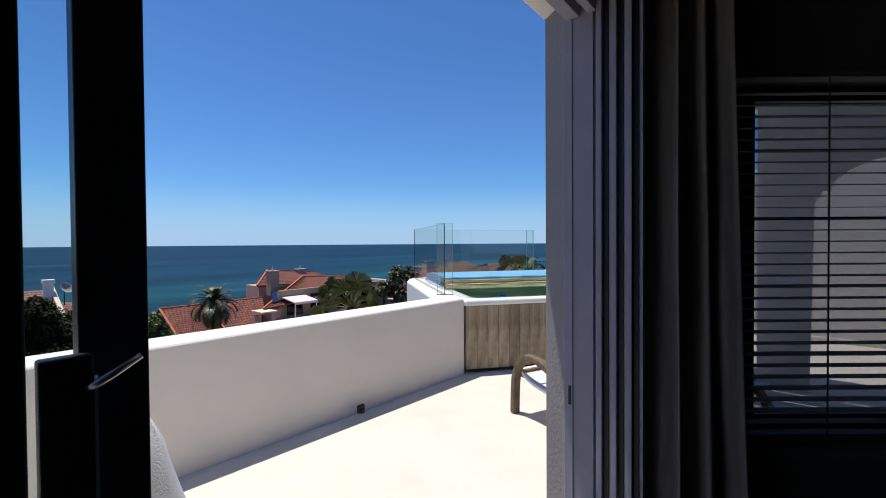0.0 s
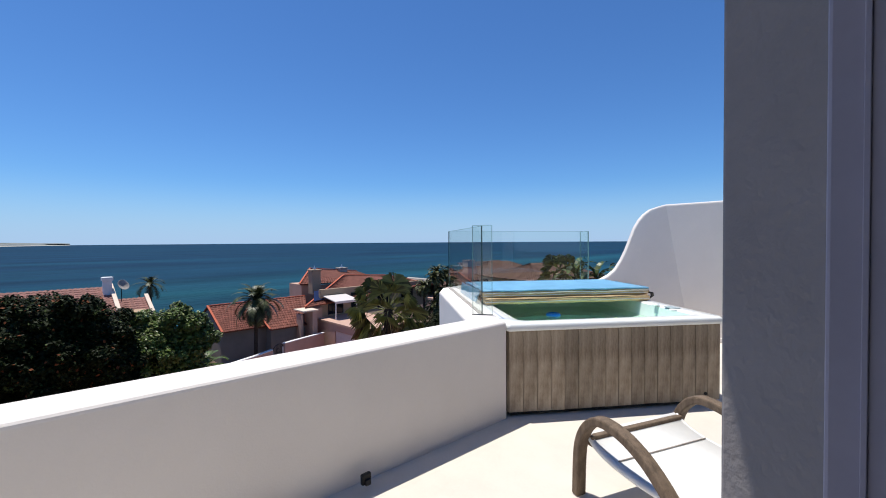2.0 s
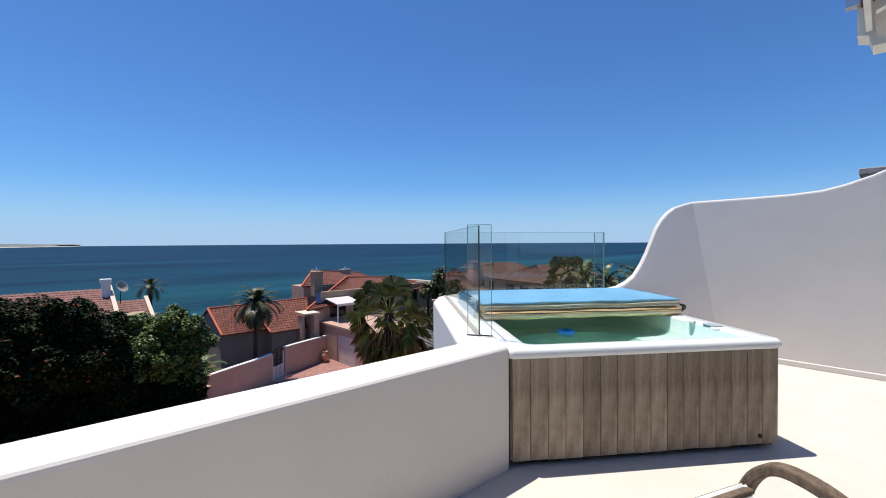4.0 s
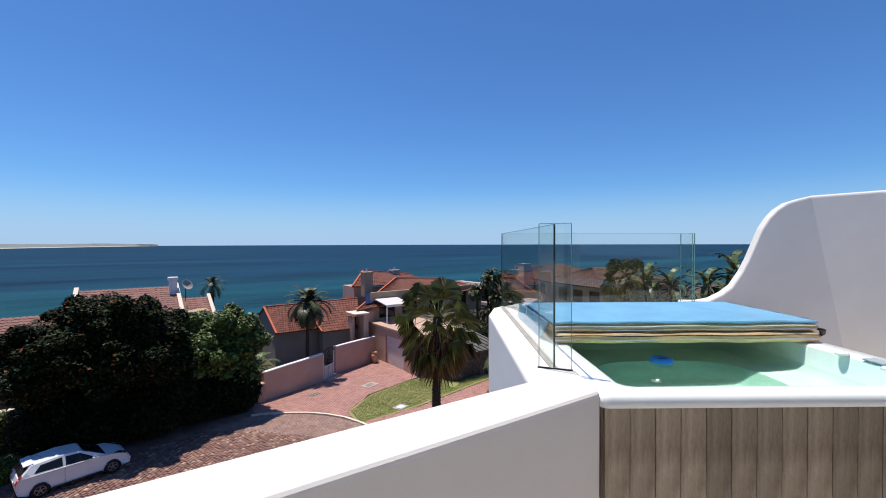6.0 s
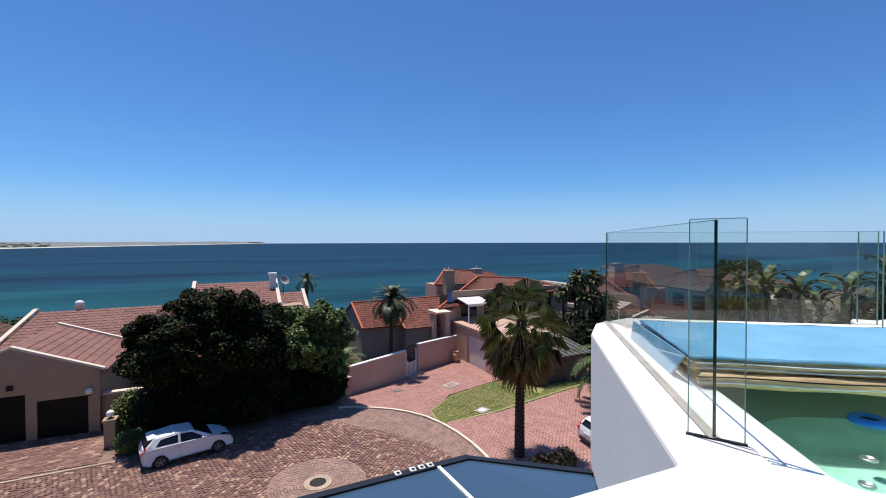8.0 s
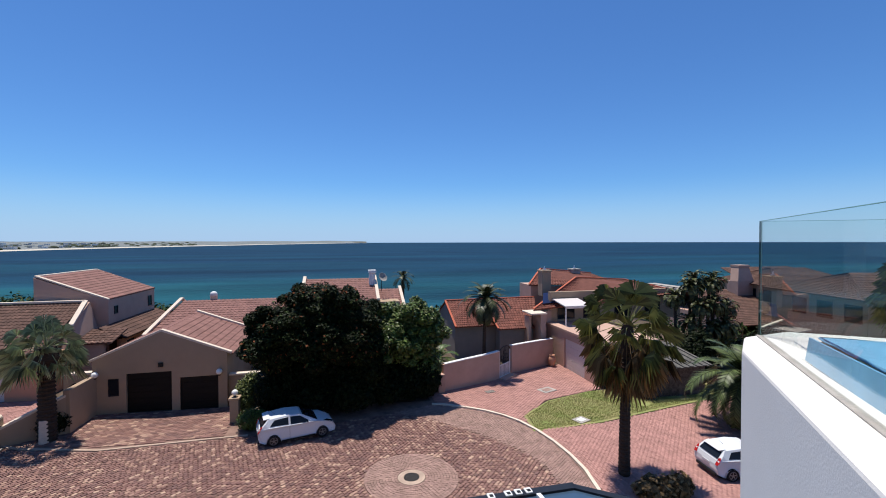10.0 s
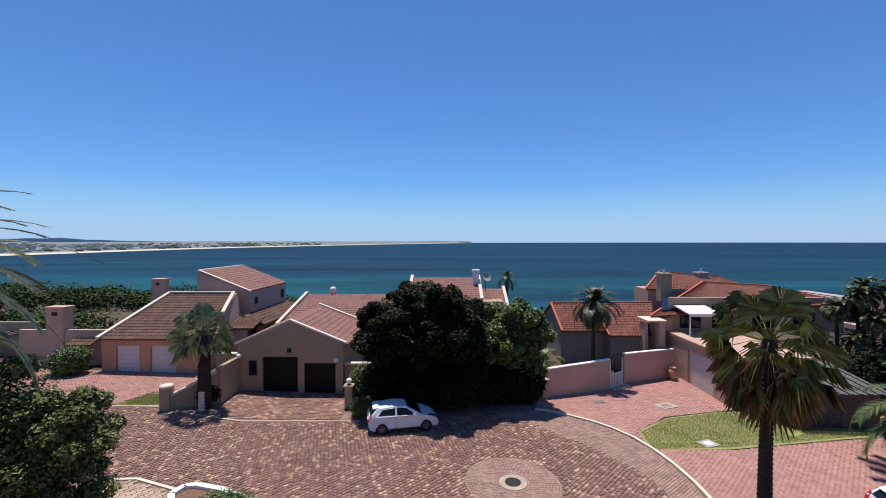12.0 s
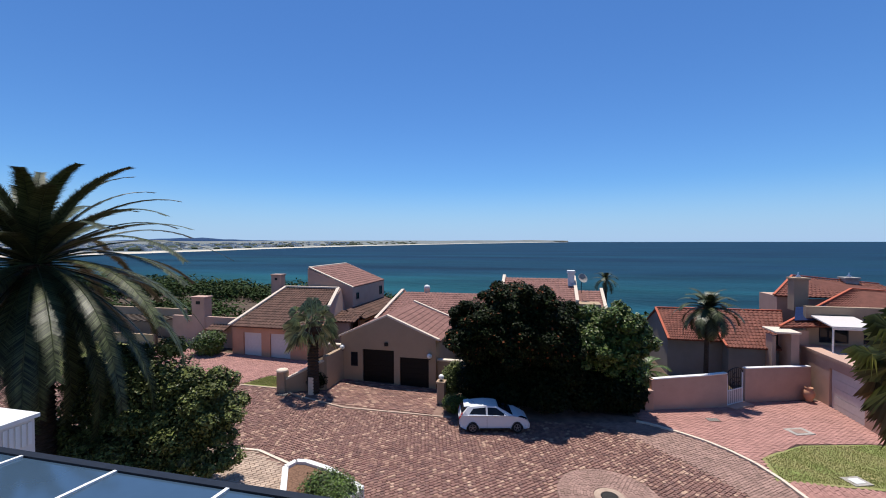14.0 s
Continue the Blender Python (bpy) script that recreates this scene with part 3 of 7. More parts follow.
rings = [super_ring(TW / 2 + 0.015, TD / 2 + 0.015, 22, 0.795), super_ring(TW / 2 + 0.025, TD / 2 + 0.025, 22, 0.81), super_ring(TW / 2 + 0.025, TD / 2 + 0.025, 22, 0.845),
         super_ring(TW / 2 + 0.005, TD / 2 + 0.005, 20, TH), super_ring(TW / 2 - 0.14, TD / 2 - 0.11, 14, TH), super_ring(TW / 2 - 0.165, TD / 2 - 0.135, 12, 0.85)]
vv = [p for r in rings for p in r]
ff = [(i * 56 + k, i * 56 + (k + 1) % 56, (i + 1) * 56 + (k + 1) % 56, (i + 1) * 56 + k) for i in range(len(rings) - 1) for k in range(56)]
part("rim", Build().add(vv, ff), ACRYLIC, tub, "smooth white acrylic rim", smooth=True)
rings = [super_ring(TW / 2 - 0.165, TD / 2 - 0.135, 12, 0.85), super_ring(TW / 2 - 0.2, TD / 2 - 0.17, 9, 0.7), super_ring(TW / 2 - 0.27, TD / 2 - 0.24, 5, 0.58), super_ring(TW / 2 - 0.33, TD / 2 - 0.3, 5, 0.54),
         super_ring(0.62, 0.5, 3, 0.5, cx=0.98, cy=0.85), super_ring(0.56, 0.44, 3, 0.42, cx=0.98, cy=0.83), super_ring(0.46, 0.35, 3, 0.28, cx=0.98, cy=0.81), super_ring(0.4, 0.29, 3, 0.25, cx=0.98, cy=0.81), super_ring(0.02, 0.02, 2, 0.25, cx=0.98, cy=0.81)]
vv = [p for r in rings for p in r]
ff = [(i * 56 + k, i * 56 + (k + 1) % 56, (i + 1) * 56 + (k + 1) % 56, (i + 1) * 56 + k) for i in range(len(rings) - 1) for k in range(56)]
well = Build().add(vv[4 * 56:], [tuple(i - 4 * 56 for i in q) for q in ff if min(q) >= 4 * 56])
vv, ff = vv[:5 * 56], [q for q in ff if min(q) < 4 * 56]
part("footwell", well, FOOTWELL, tub, "footwell with the water's green depth put into its colour", smooth=True)
part("shell", Build().add(vv, ff), SHELL, tub, "moulded pale shell with seats", smooth=True)
wr = super_ring(TW / 2 - 0.196, TD / 2 - 0.166, 9, 0.715)
wm = Build()
wm.add([(TW / 2, TD / 2, 0.715)] + wr, [(0, 1 + k, 1 + (k + 1) % 56) for k in range(56)])
wo = part("water", wm, WATER_TUB, tub, "still green-tinted water")
wo.visible_shadow = False
for a, b, r, z in ((1.35, 0.55, 0.075, 0.53), (0.55, 0.62, 0.03, 0.55), (0.75, 0.9, 0.035, 0.5), (1.75, 0.62, 0.045, 0.56)):
    part("jet", Build().lathe([(0.0, 0), (r, 0), (r, 0.018), (r * 0.75, 0.024), (r * 0.6, 0.012), (0, 0.012)], 18, (a, b, z - 0.05)), STEEL, tub, smooth=True)
for a, b in ((1.93, 0.38), (1.99, 0.75)):
    part("diverter_knob", Build().lathe([(0.0, 0), (0.04, 0), (0.04, 0.012), (0.03, 0.02), (0, 0.02)], 18, (a, b, TH - 0.001)), ACRYLIC, tub, smooth=True)
part("control_panel", Build().box(2.0, 0.48, TH - 0.002, 2.1, 0.62, TH + 0.01), mat("panel_grey", (0.4, 0.48, 0.5), 0.3, bump=0), tub, "grey control panel", bevel=0.004)

cover = thing("tub_cover", "folded blue-topped spa cover with tan sides on the tub", "tub cover", *tub_xy(0, 0), TH + 0.005, RZ_TUB)


def cushion(x0, y0, z0, x1, y1, z1, r=0.03, puff=0.02, n=14):
    """A padded slab with bulging top and rounded sides."""
    b = Build()
    ring = []
    lay = [(r, 0), (0, r), (0, z1 - z0 - r), (r, z1 - z0)]
    vs, fs = [], []
    for ins, h in lay:
        for k in range(4 * n):
            s, t = divmod(k, n)
            t /= n
            X0, X1, Y0, Y1 = x0 + ins, x1 - ins, y0 + ins, y1 - ins
            p = [(X0 + (X1 - X0) * t, Y0), (X1, Y0 + (Y1 - Y0) * t), (X1 - (X1 - X0) * t, Y1), (X0, Y1 - (Y1 - Y0) * t)][s]
            vs.append((p[0], p[1], z0 + h + 0.004 * math.sin(k * 1.7 + h * 20)))
    m = 4 * n
    for i in range(3):
        fs += [(i * m + k, i * m + (k + 1) % m, (i + 1) * m + (k + 1) % m, (i + 1) * m + k) for k in range(m)]
    base_i = len(vs)
    g = 10
    for i in range(g + 1):
        for j in range(g + 1):
            u, v = i / g, j / g
            vs.append((x0 + r + (x1 - x0 - 2 * r) * u, y0 + r + (y1 - y0 - 2 * r) * v, z1 - 0.001 + puff * 16 * u * (1 - u) * v * (1 - v)))
    fs += [(base_i + i * (g + 1) + j, base_i + (i + 1) * (g + 1) + j, base_i + (i + 1) * (g + 1) + j + 1, base_i + i * (g + 1) + j + 1) for i in range(g) for j in range(g)]
    fs.append(tuple(range(m - 1, -1, -1)))
    return b.add(vs, fs)


part("lower_panel", cushion(0.06, 1.08, 0.0, 2.14, 2.2, 0.075, 0.02, 0), VINYL_TAN, cover, "tan vinyl edge", smooth=True)
part("upper_panel", cushion(0.03, 1.12, 0.076, 2.16, 2.22, 0.145, 0.022, 0), VINYL_TAN, cover, "tan vinyl edge", smooth=True)
part("blue_top", cushion(0.035, 1.115, 0.146, 2.155, 2.215, 0.165, 0.008, 0.015), VINYL_BLUE, cover, "blue vinyl top, its colour lightened for sky glare", smooth=True)
part("side_flap", Build().slab([(0.0, 1.14, 0.16), (-0.012, 2.2, 0.16), (-0.03, 2.2, 0.02), (-0.02, 1.3, 0.0)], (0.012, 0, 0)), VINYL_BLUE, cover, "blue vinyl flap")
for z in (0.03, 0.06, 0.1, 0.128):
    part("seam", Build().tube([(0.05 + 2.08 * i / 12, 1.075 + (0.037 if z > 0.07 else 0) + 0.003 * math.sin(i), z + 0.004 * math.sin(i * 1.3)) for i in range(13)], 0.004, 6), CANVAS if z != 0.06 else BLACK, cover)
part("strap", Build().tube([(2.15, 1.12, 0.1), (2.2, 1.13, 0.09), (2.23, 1.16, 0.05), (2.22, 1.2, 0.01)], [0.02, 0.025, 0.02, 0.012], 8, 0.5), BLACK, cover, "black strap end", smooth=True)
fl = Build()
R, r = 0.062, 0.026
fl.add([(((R + r * math.cos(v)) * math.cos(u)), ((R + r * math.cos(v)) * math.sin(u)), r * math.sin(v)) for u in (2 * math.pi * i / 24 for i in range(24)) for v in (2 * math.pi * j / 10 for j in range(10))],
       [(i * 10 + j, ((i + 1) % 24) * 10 + j, ((i + 1) % 24) * 10 + (j + 1) % 10, i * 10 + (j + 1) % 10) for i in range(24) for j in range(10)])
fo = solid("pool_floater", fl, BLUE_RUBBER, "blue ring-shaped chlorine floater on the tub water", "floater", smooth=True)
fo.matrix_world = pose(1.4, 0.37, 0.722)
part("float_cup", Build().lathe([(0.0, -0.05), (0.034, -0.05), (0.034, 0.012), (0.0, 0.012)], 14), BLACK, fo)

# ---- frameless glass screens ----
def screen(name, p, q, z0, z1, label, edge=None):
    edge = edge or EDGE_PALE
    p, q = Vector(p), Vector(q)
    d = (q - p)
    L = d.length
    s = thing(name, label, "glass screen", p.x, p.y, z0, math.degrees(math.atan2(d.y, d.x)), group="glass screens")
    pn = part("pane", Build().box(0, -0.005, 0, L, 0.005, z1 - z0), GLASS, s)
    pn.visible_shadow = False
    part("glass_edge", Build().box(-0.004, -0.0055, 0, 0, 0.0055, z1 - z0), edge, s)
    part("glass_edge", Build().box(L, -0.0055, 0, L + 0.004, 0.0055, z1 - z0), edge, s)
    part("top_edge", Build().box(0, -0.0052, z1 - z0, L, 0.0052, z1 - z0 + 0.003), mat("green_edge", (0.25, 0.5, 0.45), 0.2, bump=0), s, "green polished edge")
    return s


s1 = screen("glass_screen", (0.11, 0.40), (1.66, 2.40), 0.887, 1.77, "frameless clear glass screen on the tub wall", GLASS_EDGE)
s2 = screen("glass_screen", (1.70, 2.42), (3.82, 1.14), 0.887, 1.77, "frameless clear glass screen on the tub wall")
s3 = screen("glass_screen", (0.055, 0.47), (0.155, 0.31), 0.887, 1.775, "narrow clear glass fin bracing the screen")
s4 = screen("glass_screen", (3.66, 1.05), (3.82, 1.28), 0.887, 1.77, "narrow clear glass fin bracing the screen")
part("foot_rail", Build().box(-0.01, -0.022, -0.001, 2.53, 0.022, 0.006), CONCRETE, s1, "grey silicone base line")
part("foot_rail", Build().box(-0.01, -0.008, -0.001, 0.2, 0.008, 0.005), ALU_DARK, s3)

# ---- loungers ----
def bow(path, w, h):
    """A bent flat bar of wood along a path in the x-z plane, w wide in y."""
    b = Build()
    vs, fs = [], []
    P = [Vector((x, 0, z)) for x, z in path]
    for i, p in enumerate(P):
        d = (P[min(i + 1, len(P) - 1)] - P[max(i - 1, 0)]).normalized()
        nrm = Vector((-d.z, 0, d.x))
        for sy in (-w / 2, w / 2):
            vs += [p + nrm * h / 2 + Vector((0, sy, 0)), p - nrm * h / 2 + Vector((0, sy, 0))]
    for i in range(len(P) - 1):
        a, c = 4 * i, 4 * i + 4
        fs += [(a, c, c + 2, a + 2), (a + 1, a + 3, c + 3, c + 1), (a, a + 1, c + 1, c), (a + 2, c + 2, c + 3, a + 3)]
    fs += [(0, 2, 3, 1), (len(vs) - 4, len(vs) - 3, len(vs) - 1, len(vs) - 2)]
    return b.add(vs, fs)


def dense(pts, k=3):
    """Points along a smooth curve through pts."""
    out = []
    for i in range(len(pts) - 1):
        p0, p1, p2, p3 = (Vector(pts[max(0, min(len(pts) - 1, j))]) for j in (i - 1, i, i + 1, i + 2))
        for n in range(k):
            t = n / k
            out.append(tuple(0.5 * ((2 * p1) + (p2 - p0) * t + (2 * p0 - 5 * p1 + 4 * p2 - p3) * t * t + (3 * p1 - p0 - 3 * p2 + p3) * t ** 3)))
    return out + [tuple(pts[-1])]


lg = thing("sun_lounger", "grey-brown bent-wood lounge chair with white canvas sling", "lounge chair", -0.62, -1.02, 0.0, -112, group="terrace loungers")
ARM = dense([(0.0, 0.0), (0.01, 0.26), (0.035, 0.38), (0.09, 0.475), (0.17, 0.535), (0.27, 0.545), (0.4, 0.52), (0.54, 0.45), (0.68, 0.33), (0.8, 0.18), (0.9, 0.0)])
for y in (0.0, 0.86):
    for nm, path in (("arm", ARM),):
        a = bow(path, 0.075, 0.055)
        a.v = [(p[0], p[1] + y, p[2]) for p in a.v]
        part(nm, a, DARK_WOOD, lg, "bent wooden arm and leg", bevel=0.012)
part("cross_rail", Build().box(0.02, 0.03, 0.33, 0.09, 0.83, 0.40), DARK_WOOD, lg, bevel=0.008)
part("cross_rail", Build().box(0.62, 0.03, 0.2, 0.68, 0.83, 0.26), DARK_WOOD, lg, bevel=0.008)
vs, fs = [], []
SEATP = dense([(0.04, 0.41), (0.12, 0.36), (0.25, 0.325), (0.45, 0.31), (0.65, 0.32), (0.85, 0.36)])
for x, z in SEATP:
    for y in (0.055, 0.805):
        vs.append((x, y, z))
fs = [(2 * i, 2 * i + 2, 2 * i + 3, 2 * i + 1) for i in range(len(SEATP) - 1)]
so = part("sling", Build().add(vs, fs), CANVAS, lg, "white canvas sling seat and back", smooth=True)
so.modifiers.new("thick", "SOLIDIFY").thickness = 0.025
part("sling_hem", Build().box(0.27, 0.06, 0.3255, 0.276, 0.80, 0.332), CONCRETE, lg, "grey stitched hem")
for y in (0.045, 0.815):
    part("side_rail", Build().tube([(x, y, z - 0.02) for x, z in SEATP], 0.022, 8), CANVAS, lg, "grey canvas-wrapped side rail", smooth=True)
M2 = pose(0.08, -1.68, 0.0, 0, 0, -114)
lounge2 = copy_thing(lg, M2)
tagged(lounge2, "grey-brown bent-wood lounge chair under a cushion and wooden roll")
roll = thing("wooden_roll", "round dark wooden neck roll resting on the chair arm", "neck roll", 0.0, 0.0, 0.0)
roll.matrix_world = M2
part("roll", Build().tube([(0.4, 0.03, 0.475), (0.4, 0.1, 0.475), (0.4, 0.3, 0.475)], [0.06, 0.065, 0.062], 18), DARK_WOOD, roll, smooth=True)
part("strap", Build().box(0.35, 0.0, 0.535, 0.45, 0.26, 0.552), BLACK, roll, "dark strap")
for k in (0.12, 0.2):
    part("peg", Build().tube([(0.4, k, 0.42), (0.4, k, 0.385)], 0.008, 6), BLACK, roll)
pil = solid("cushion", cushion(0, 0, 0, 0.34, 0.6, 0.2, 0.06, 0.05), CANVAS, "white canvas cushion leaning on the lounge chair", "cushion", smooth=True)
pil.matrix_world = M2 @ pose(0.42, 0.2, 0.42, 0, -28, 6)

bag = Build()
vs, fs = [], []
nn, mm = 26, 14
for j in range(mm + 1):
    t = j / mm
    for k in range(nn):
        a = 2 * math.pi * k / nn
        rr = 0.4 * (1 - t) ** 1.05 * (0.75 + 0.25 * min(1, t * 5)) + 0.035 * min(1, 8 * (1 - t))
        rr *= 1 + 0.06 * math.sin(3 * a + 4 * t) + 0.03 * math.sin(7 * a + 9 * t)
        vs.append((rr * math.cos(a) + 0.13 * t * t, rr * math.sin(a), 0.77 * t + 0.012 * math.sin(5 * a + 3 * t)))
fs = [(j * nn + k, j * nn + (k + 1) % nn, (j + 1) * nn + (k + 1) % nn, (j + 1) * nn + k) for j in range(mm) for k in range(nn)] + [tuple(range(nn - 1, -1, -1)), tuple(range(mm * nn, mm * nn + nn))]
bo = solid("bean_bag", Build().add(vs, fs), CANVAS, "white canvas bean bag standing on the terrace floor", "bean bag", smooth=True)
bo.matrix_world = pose(-3.675, -1.25, 0.0, 0, 0, -5) @ Matrix.Diagonal((1.28, 1.28, 1.3, 1))

dr = thing("wall_outlet", "small black drain outlet on the parapet foot", "drain outlet", -1.56, -0.001, 0.07)
part("cover_plate", Build().box(-0.035, -0.03, -0.03, 0.035, 0.0, 0.04), BLACK, dr, bevel=0.008)
part("spout", Build().box(-0.02, -0.05, -0.03, 0.02, -0.03, 0.01), BLACK, dr, bevel=0.006)

# ---- ground, sea and far coast ----
xs = [-420, -300, -220, -160, -120, -95] + [-80 + 4 * i for i in range(41)] + [95, 120, 160, 220, 320, 420]
ys = [-300, -120, -60, -30, -12, 0, 6, 12, 18, 24, 30] + [34 + 4 * i for i in range(24)] + [140]
vv = [(x, y, land(x, y) - 0.012) for y in ys for x in xs]
nx = len(xs)
ff = [(j * nx + i, j * nx + i + 1, (j + 1) * nx + i + 1, (j + 1) * nx + i) for j in range(len(ys) - 1) for i in range(nx - 1)]
solid("ground", Build().add(vv, ff), SOIL, "earth under the houses, falling to the shore", "ground", "structure", smooth=True)

SEA_Z = -16.0
SEA = bpy.data.materials.new("sea_water")
SEA.use_nodes = True
nt = SEA.node_tree
N, L = nt.nodes, nt.links
b = N["Principled BSDF"]
b.inputs["Roughness"].default_value = 0.5
b.inputs["Specular IOR Level"].default_value = 0.04
geo = N.new("ShaderNodeNewGeometry")
sep = N.new("ShaderNodeSeparateXYZ")
L.new(geo.outputs["Position"], sep.inputs[0])
mp = N.new("ShaderNodeMapping")
mp.inputs["Scale"].default_value = (0.0022, 0.009, 1)
L.new(geo.outputs["Position"], mp.inputs["Vector"])
n1 = N.new("ShaderNodeTexNoise")
n1.inputs["Scale"].default_value = 1.0
n1.inputs["Detail"].default_value = 8
L.new(mp.outputs[0], n1.inputs["Vector"])
mr = N.new("ShaderNodeMapRange")
mr.inputs["From Min"].default_value = 70
mr.inputs["From Max"].default_value = 480
L.new(sep.outputs["Y"], mr.inputs["Value"])
pw_ = N.new("ShaderNodeMath")
pw_.operation = "POWER"
pw_.inputs[1].default_value = 0.45
L.new(mr.outputs[0], pw_.inputs[0])
ramp = N.new("ShaderNodeValToRGB")
cr = ramp.color_ramp
cr.elements[0].position, cr.elements[0].color = 0.0, (0.014, 0.105, 0.115, 1)
cr.elements[1].position, cr.elements[1].color = 1.0, (0.005, 0.026, 0.052, 1)
e = cr.elements.new(0.45)
e.color = (0.008, 0.052, 0.076, 1)
wob = N.new("ShaderNodeMath")
wob.operation = "MULTIPLY_ADD"
L.new(n1.outputs["Fac"], wob.inputs[0])
wob.inputs[1].default_value = 1.7
wob.inputs[2].default_value = -0.85
ad = N.new("ShaderNodeMath")
ad.use_clamp = True
L.new(pw_.outputs[0], ad.inputs[0])
L.new(wob.outputs[0], ad.inputs[1])
L.new(ad.outputs[0], ramp.inputs[0])
mp2 = N.new("ShaderNodeMapping")
mp2.inputs["Scale"].default_value = (0.004, 0.022, 1)
mp2.inputs["Rotation"].default_value = (0, 0, 0.18)
L.new(geo.outputs["Position"], mp2.inputs["Vector"])
n3 = N.new("ShaderNodeTexNoise")
n3.inputs["Scale"].default_value = 1.0
n3.inputs["Detail"].default_value = 9
n3.inputs["Roughness"].default_value = 0.7
L.new(mp2.outputs[0], n3.inputs["Vector"])
swell = N.new("ShaderNodeMapRange")
swell.inputs["From Min"].default_value = 0.3
swell.inputs["From Max"].default_value = 0.7
swell.inputs["To Min"].default_value = 0.35
swell.inputs["To Max"].default_value = 1.5
L.new(n3.outputs["Fac"], swell.inputs["Value"])
tone = N.new("ShaderNodeHueSaturation")
L.new(ramp.outputs[0], tone.inputs["Color"])
L.new(swell.outputs[0], tone.inputs["Value"])
L.new(tone.outputs[0], b.inputs["Base Color"])
n2 = N.new("ShaderNodeTexNoise")
n2.inputs["Scale"].default_value = 0.35
n2.inputs["Detail"].default_value = 6
L.new(geo.outputs["Position"], n2.inputs["Vector"])
bp = N.new("ShaderNodeBump")
bp.inputs["Strength"].default_value = 0.5
bp.inputs["Distance"].default_value = 0.8
L.new(n2.outputs["Fac"], bp.inputs["Height"])
L.new(bp.outputs[0], b.inputs["Normal"])
ring = [(4900 * math.cos(radians(a)), 4900 * math.sin(radians(a)), SEA_Z) for a in range(-20, 201, 4)]
solid("water", Build().add([(0, -200, SEA_Z)] + ring, [(0, i + 1, i + 2) for i in range(len(ring) - 1)]), SEA, "calm blue sea out to the horizon, turquoise inshore", "sea", "structure")

# far shore: heading left of straight out, distance of the waterline
SAND = mat("beach_sand", (0.62, 0.55, 0.44), 0.9, var=0.08, scale=0.02, bump=0)
DUNE = mat("far_land", (0.12, 0.14, 0.13), 0.9, var=0.25, scale=0.012, bump=0, fine=0.08, color2=(0.24, 0.24, 0.23))
# The hills' pale blue paints in the haze of distance.
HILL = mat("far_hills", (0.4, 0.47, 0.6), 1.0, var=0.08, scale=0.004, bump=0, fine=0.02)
shore = [(115, 520), (90, 560), (70, 640), (58, 700), (49, 760), (42, 880), (35, 1080), (28, 1330), (20, 1700), (13, 2150), (6, 2900), (1, 3700), (-3, 4500)]
fine = []
for i in range(len(shore) - 1):
    for k in range(6):
        t = k / 6
        fine.append((shore[i][0] * (1 - t) + shore[i + 1][0] * t, shore[i][1] * (1 - t) + shore[i + 1][1] * t))
fine.append(shore[-1])


def polar(h, d, z):
    return (-3 - d * math.sin(radians(h)), 2 + d * math.cos(radians(h)), z)


def strip(steps):
    b2 = Build()
    vv = [polar(h, f(d), z(h, d)) for h, d in fine for f, z in steps]
    k = len(steps)
    ff = [(i * k + j, i * k + j + 1, (i + 1) * k + j + 1, (i + 1) * k + j) for i in range(len(fine) - 1) for j in range(k - 1)]
    return b2.add(vv, ff)


def dune(h, d, a):
    return a * (0.7 + 0.6 * noise.noise((h * 0.25, 3.1, a))) if d < 4400 else 0.1 * a


solid("beach", strip([(lambda d: d, lambda h, d: SEA_Z - 0.3), (lambda d: d * 1.012 + 3, lambda h, d: SEA_Z + 0.5), (lambda d: d * 1.05 + 10, lambda h, d: SEA_Z + 1.6)]), SAND, "pale sand beach along the bay", "beach", "structure")
solid("backdrop_coast", strip([(lambda d: d * 1.05 + 10, lambda h, d: SEA_Z + 1.6), (lambda d: d * 1.12 + 30, lambda h, d: SEA_Z + 3 + dune(h, d, 3)), (lambda d: min(4700, d * 1.5 + 100), lambda h, d: SEA_Z + 6 + dune(h, d, 7)),
                               (lambda d: min(4800, d * 2.2 + 300), lambda h, d: SEA_Z + 12 + dune(h, d, 9)), (lambda d: 4850, lambda h, d: -2 + dune(h, d, 9))]), DUNE, "low dunes and scrub along the far bay", "coast", "structure")
hb = Build()
hv = []
for i in range(90):
    h = 118 - i * 1.1
    up = 22 * max(0, noise.noise((h * 0.09, 1.7, 0))) + 34 * math.exp(-((h - 44) / 5.5) ** 2) * (0.8 + 0.4 * noise.noise((h * 0.5, 0, 4))) + 8 + 6 * noise.noise((h * 0.7, 9, 0))
    up *= smooth01((h + 2) / 22)
    hv += [polar(h, 4870, -20), polar(h, 4880, up - 2)]
solid("backdrop_hills", hb.add(hv, [(2 * i, 2 * i + 1, 2 * i + 3, 2 * i + 2) for i in range(89)]), HILL, "hills beyond the bay with distance haze put into their blue colour", "hills", "structure")
rng = random.Random(5)
town = Build()
scrub = Build()
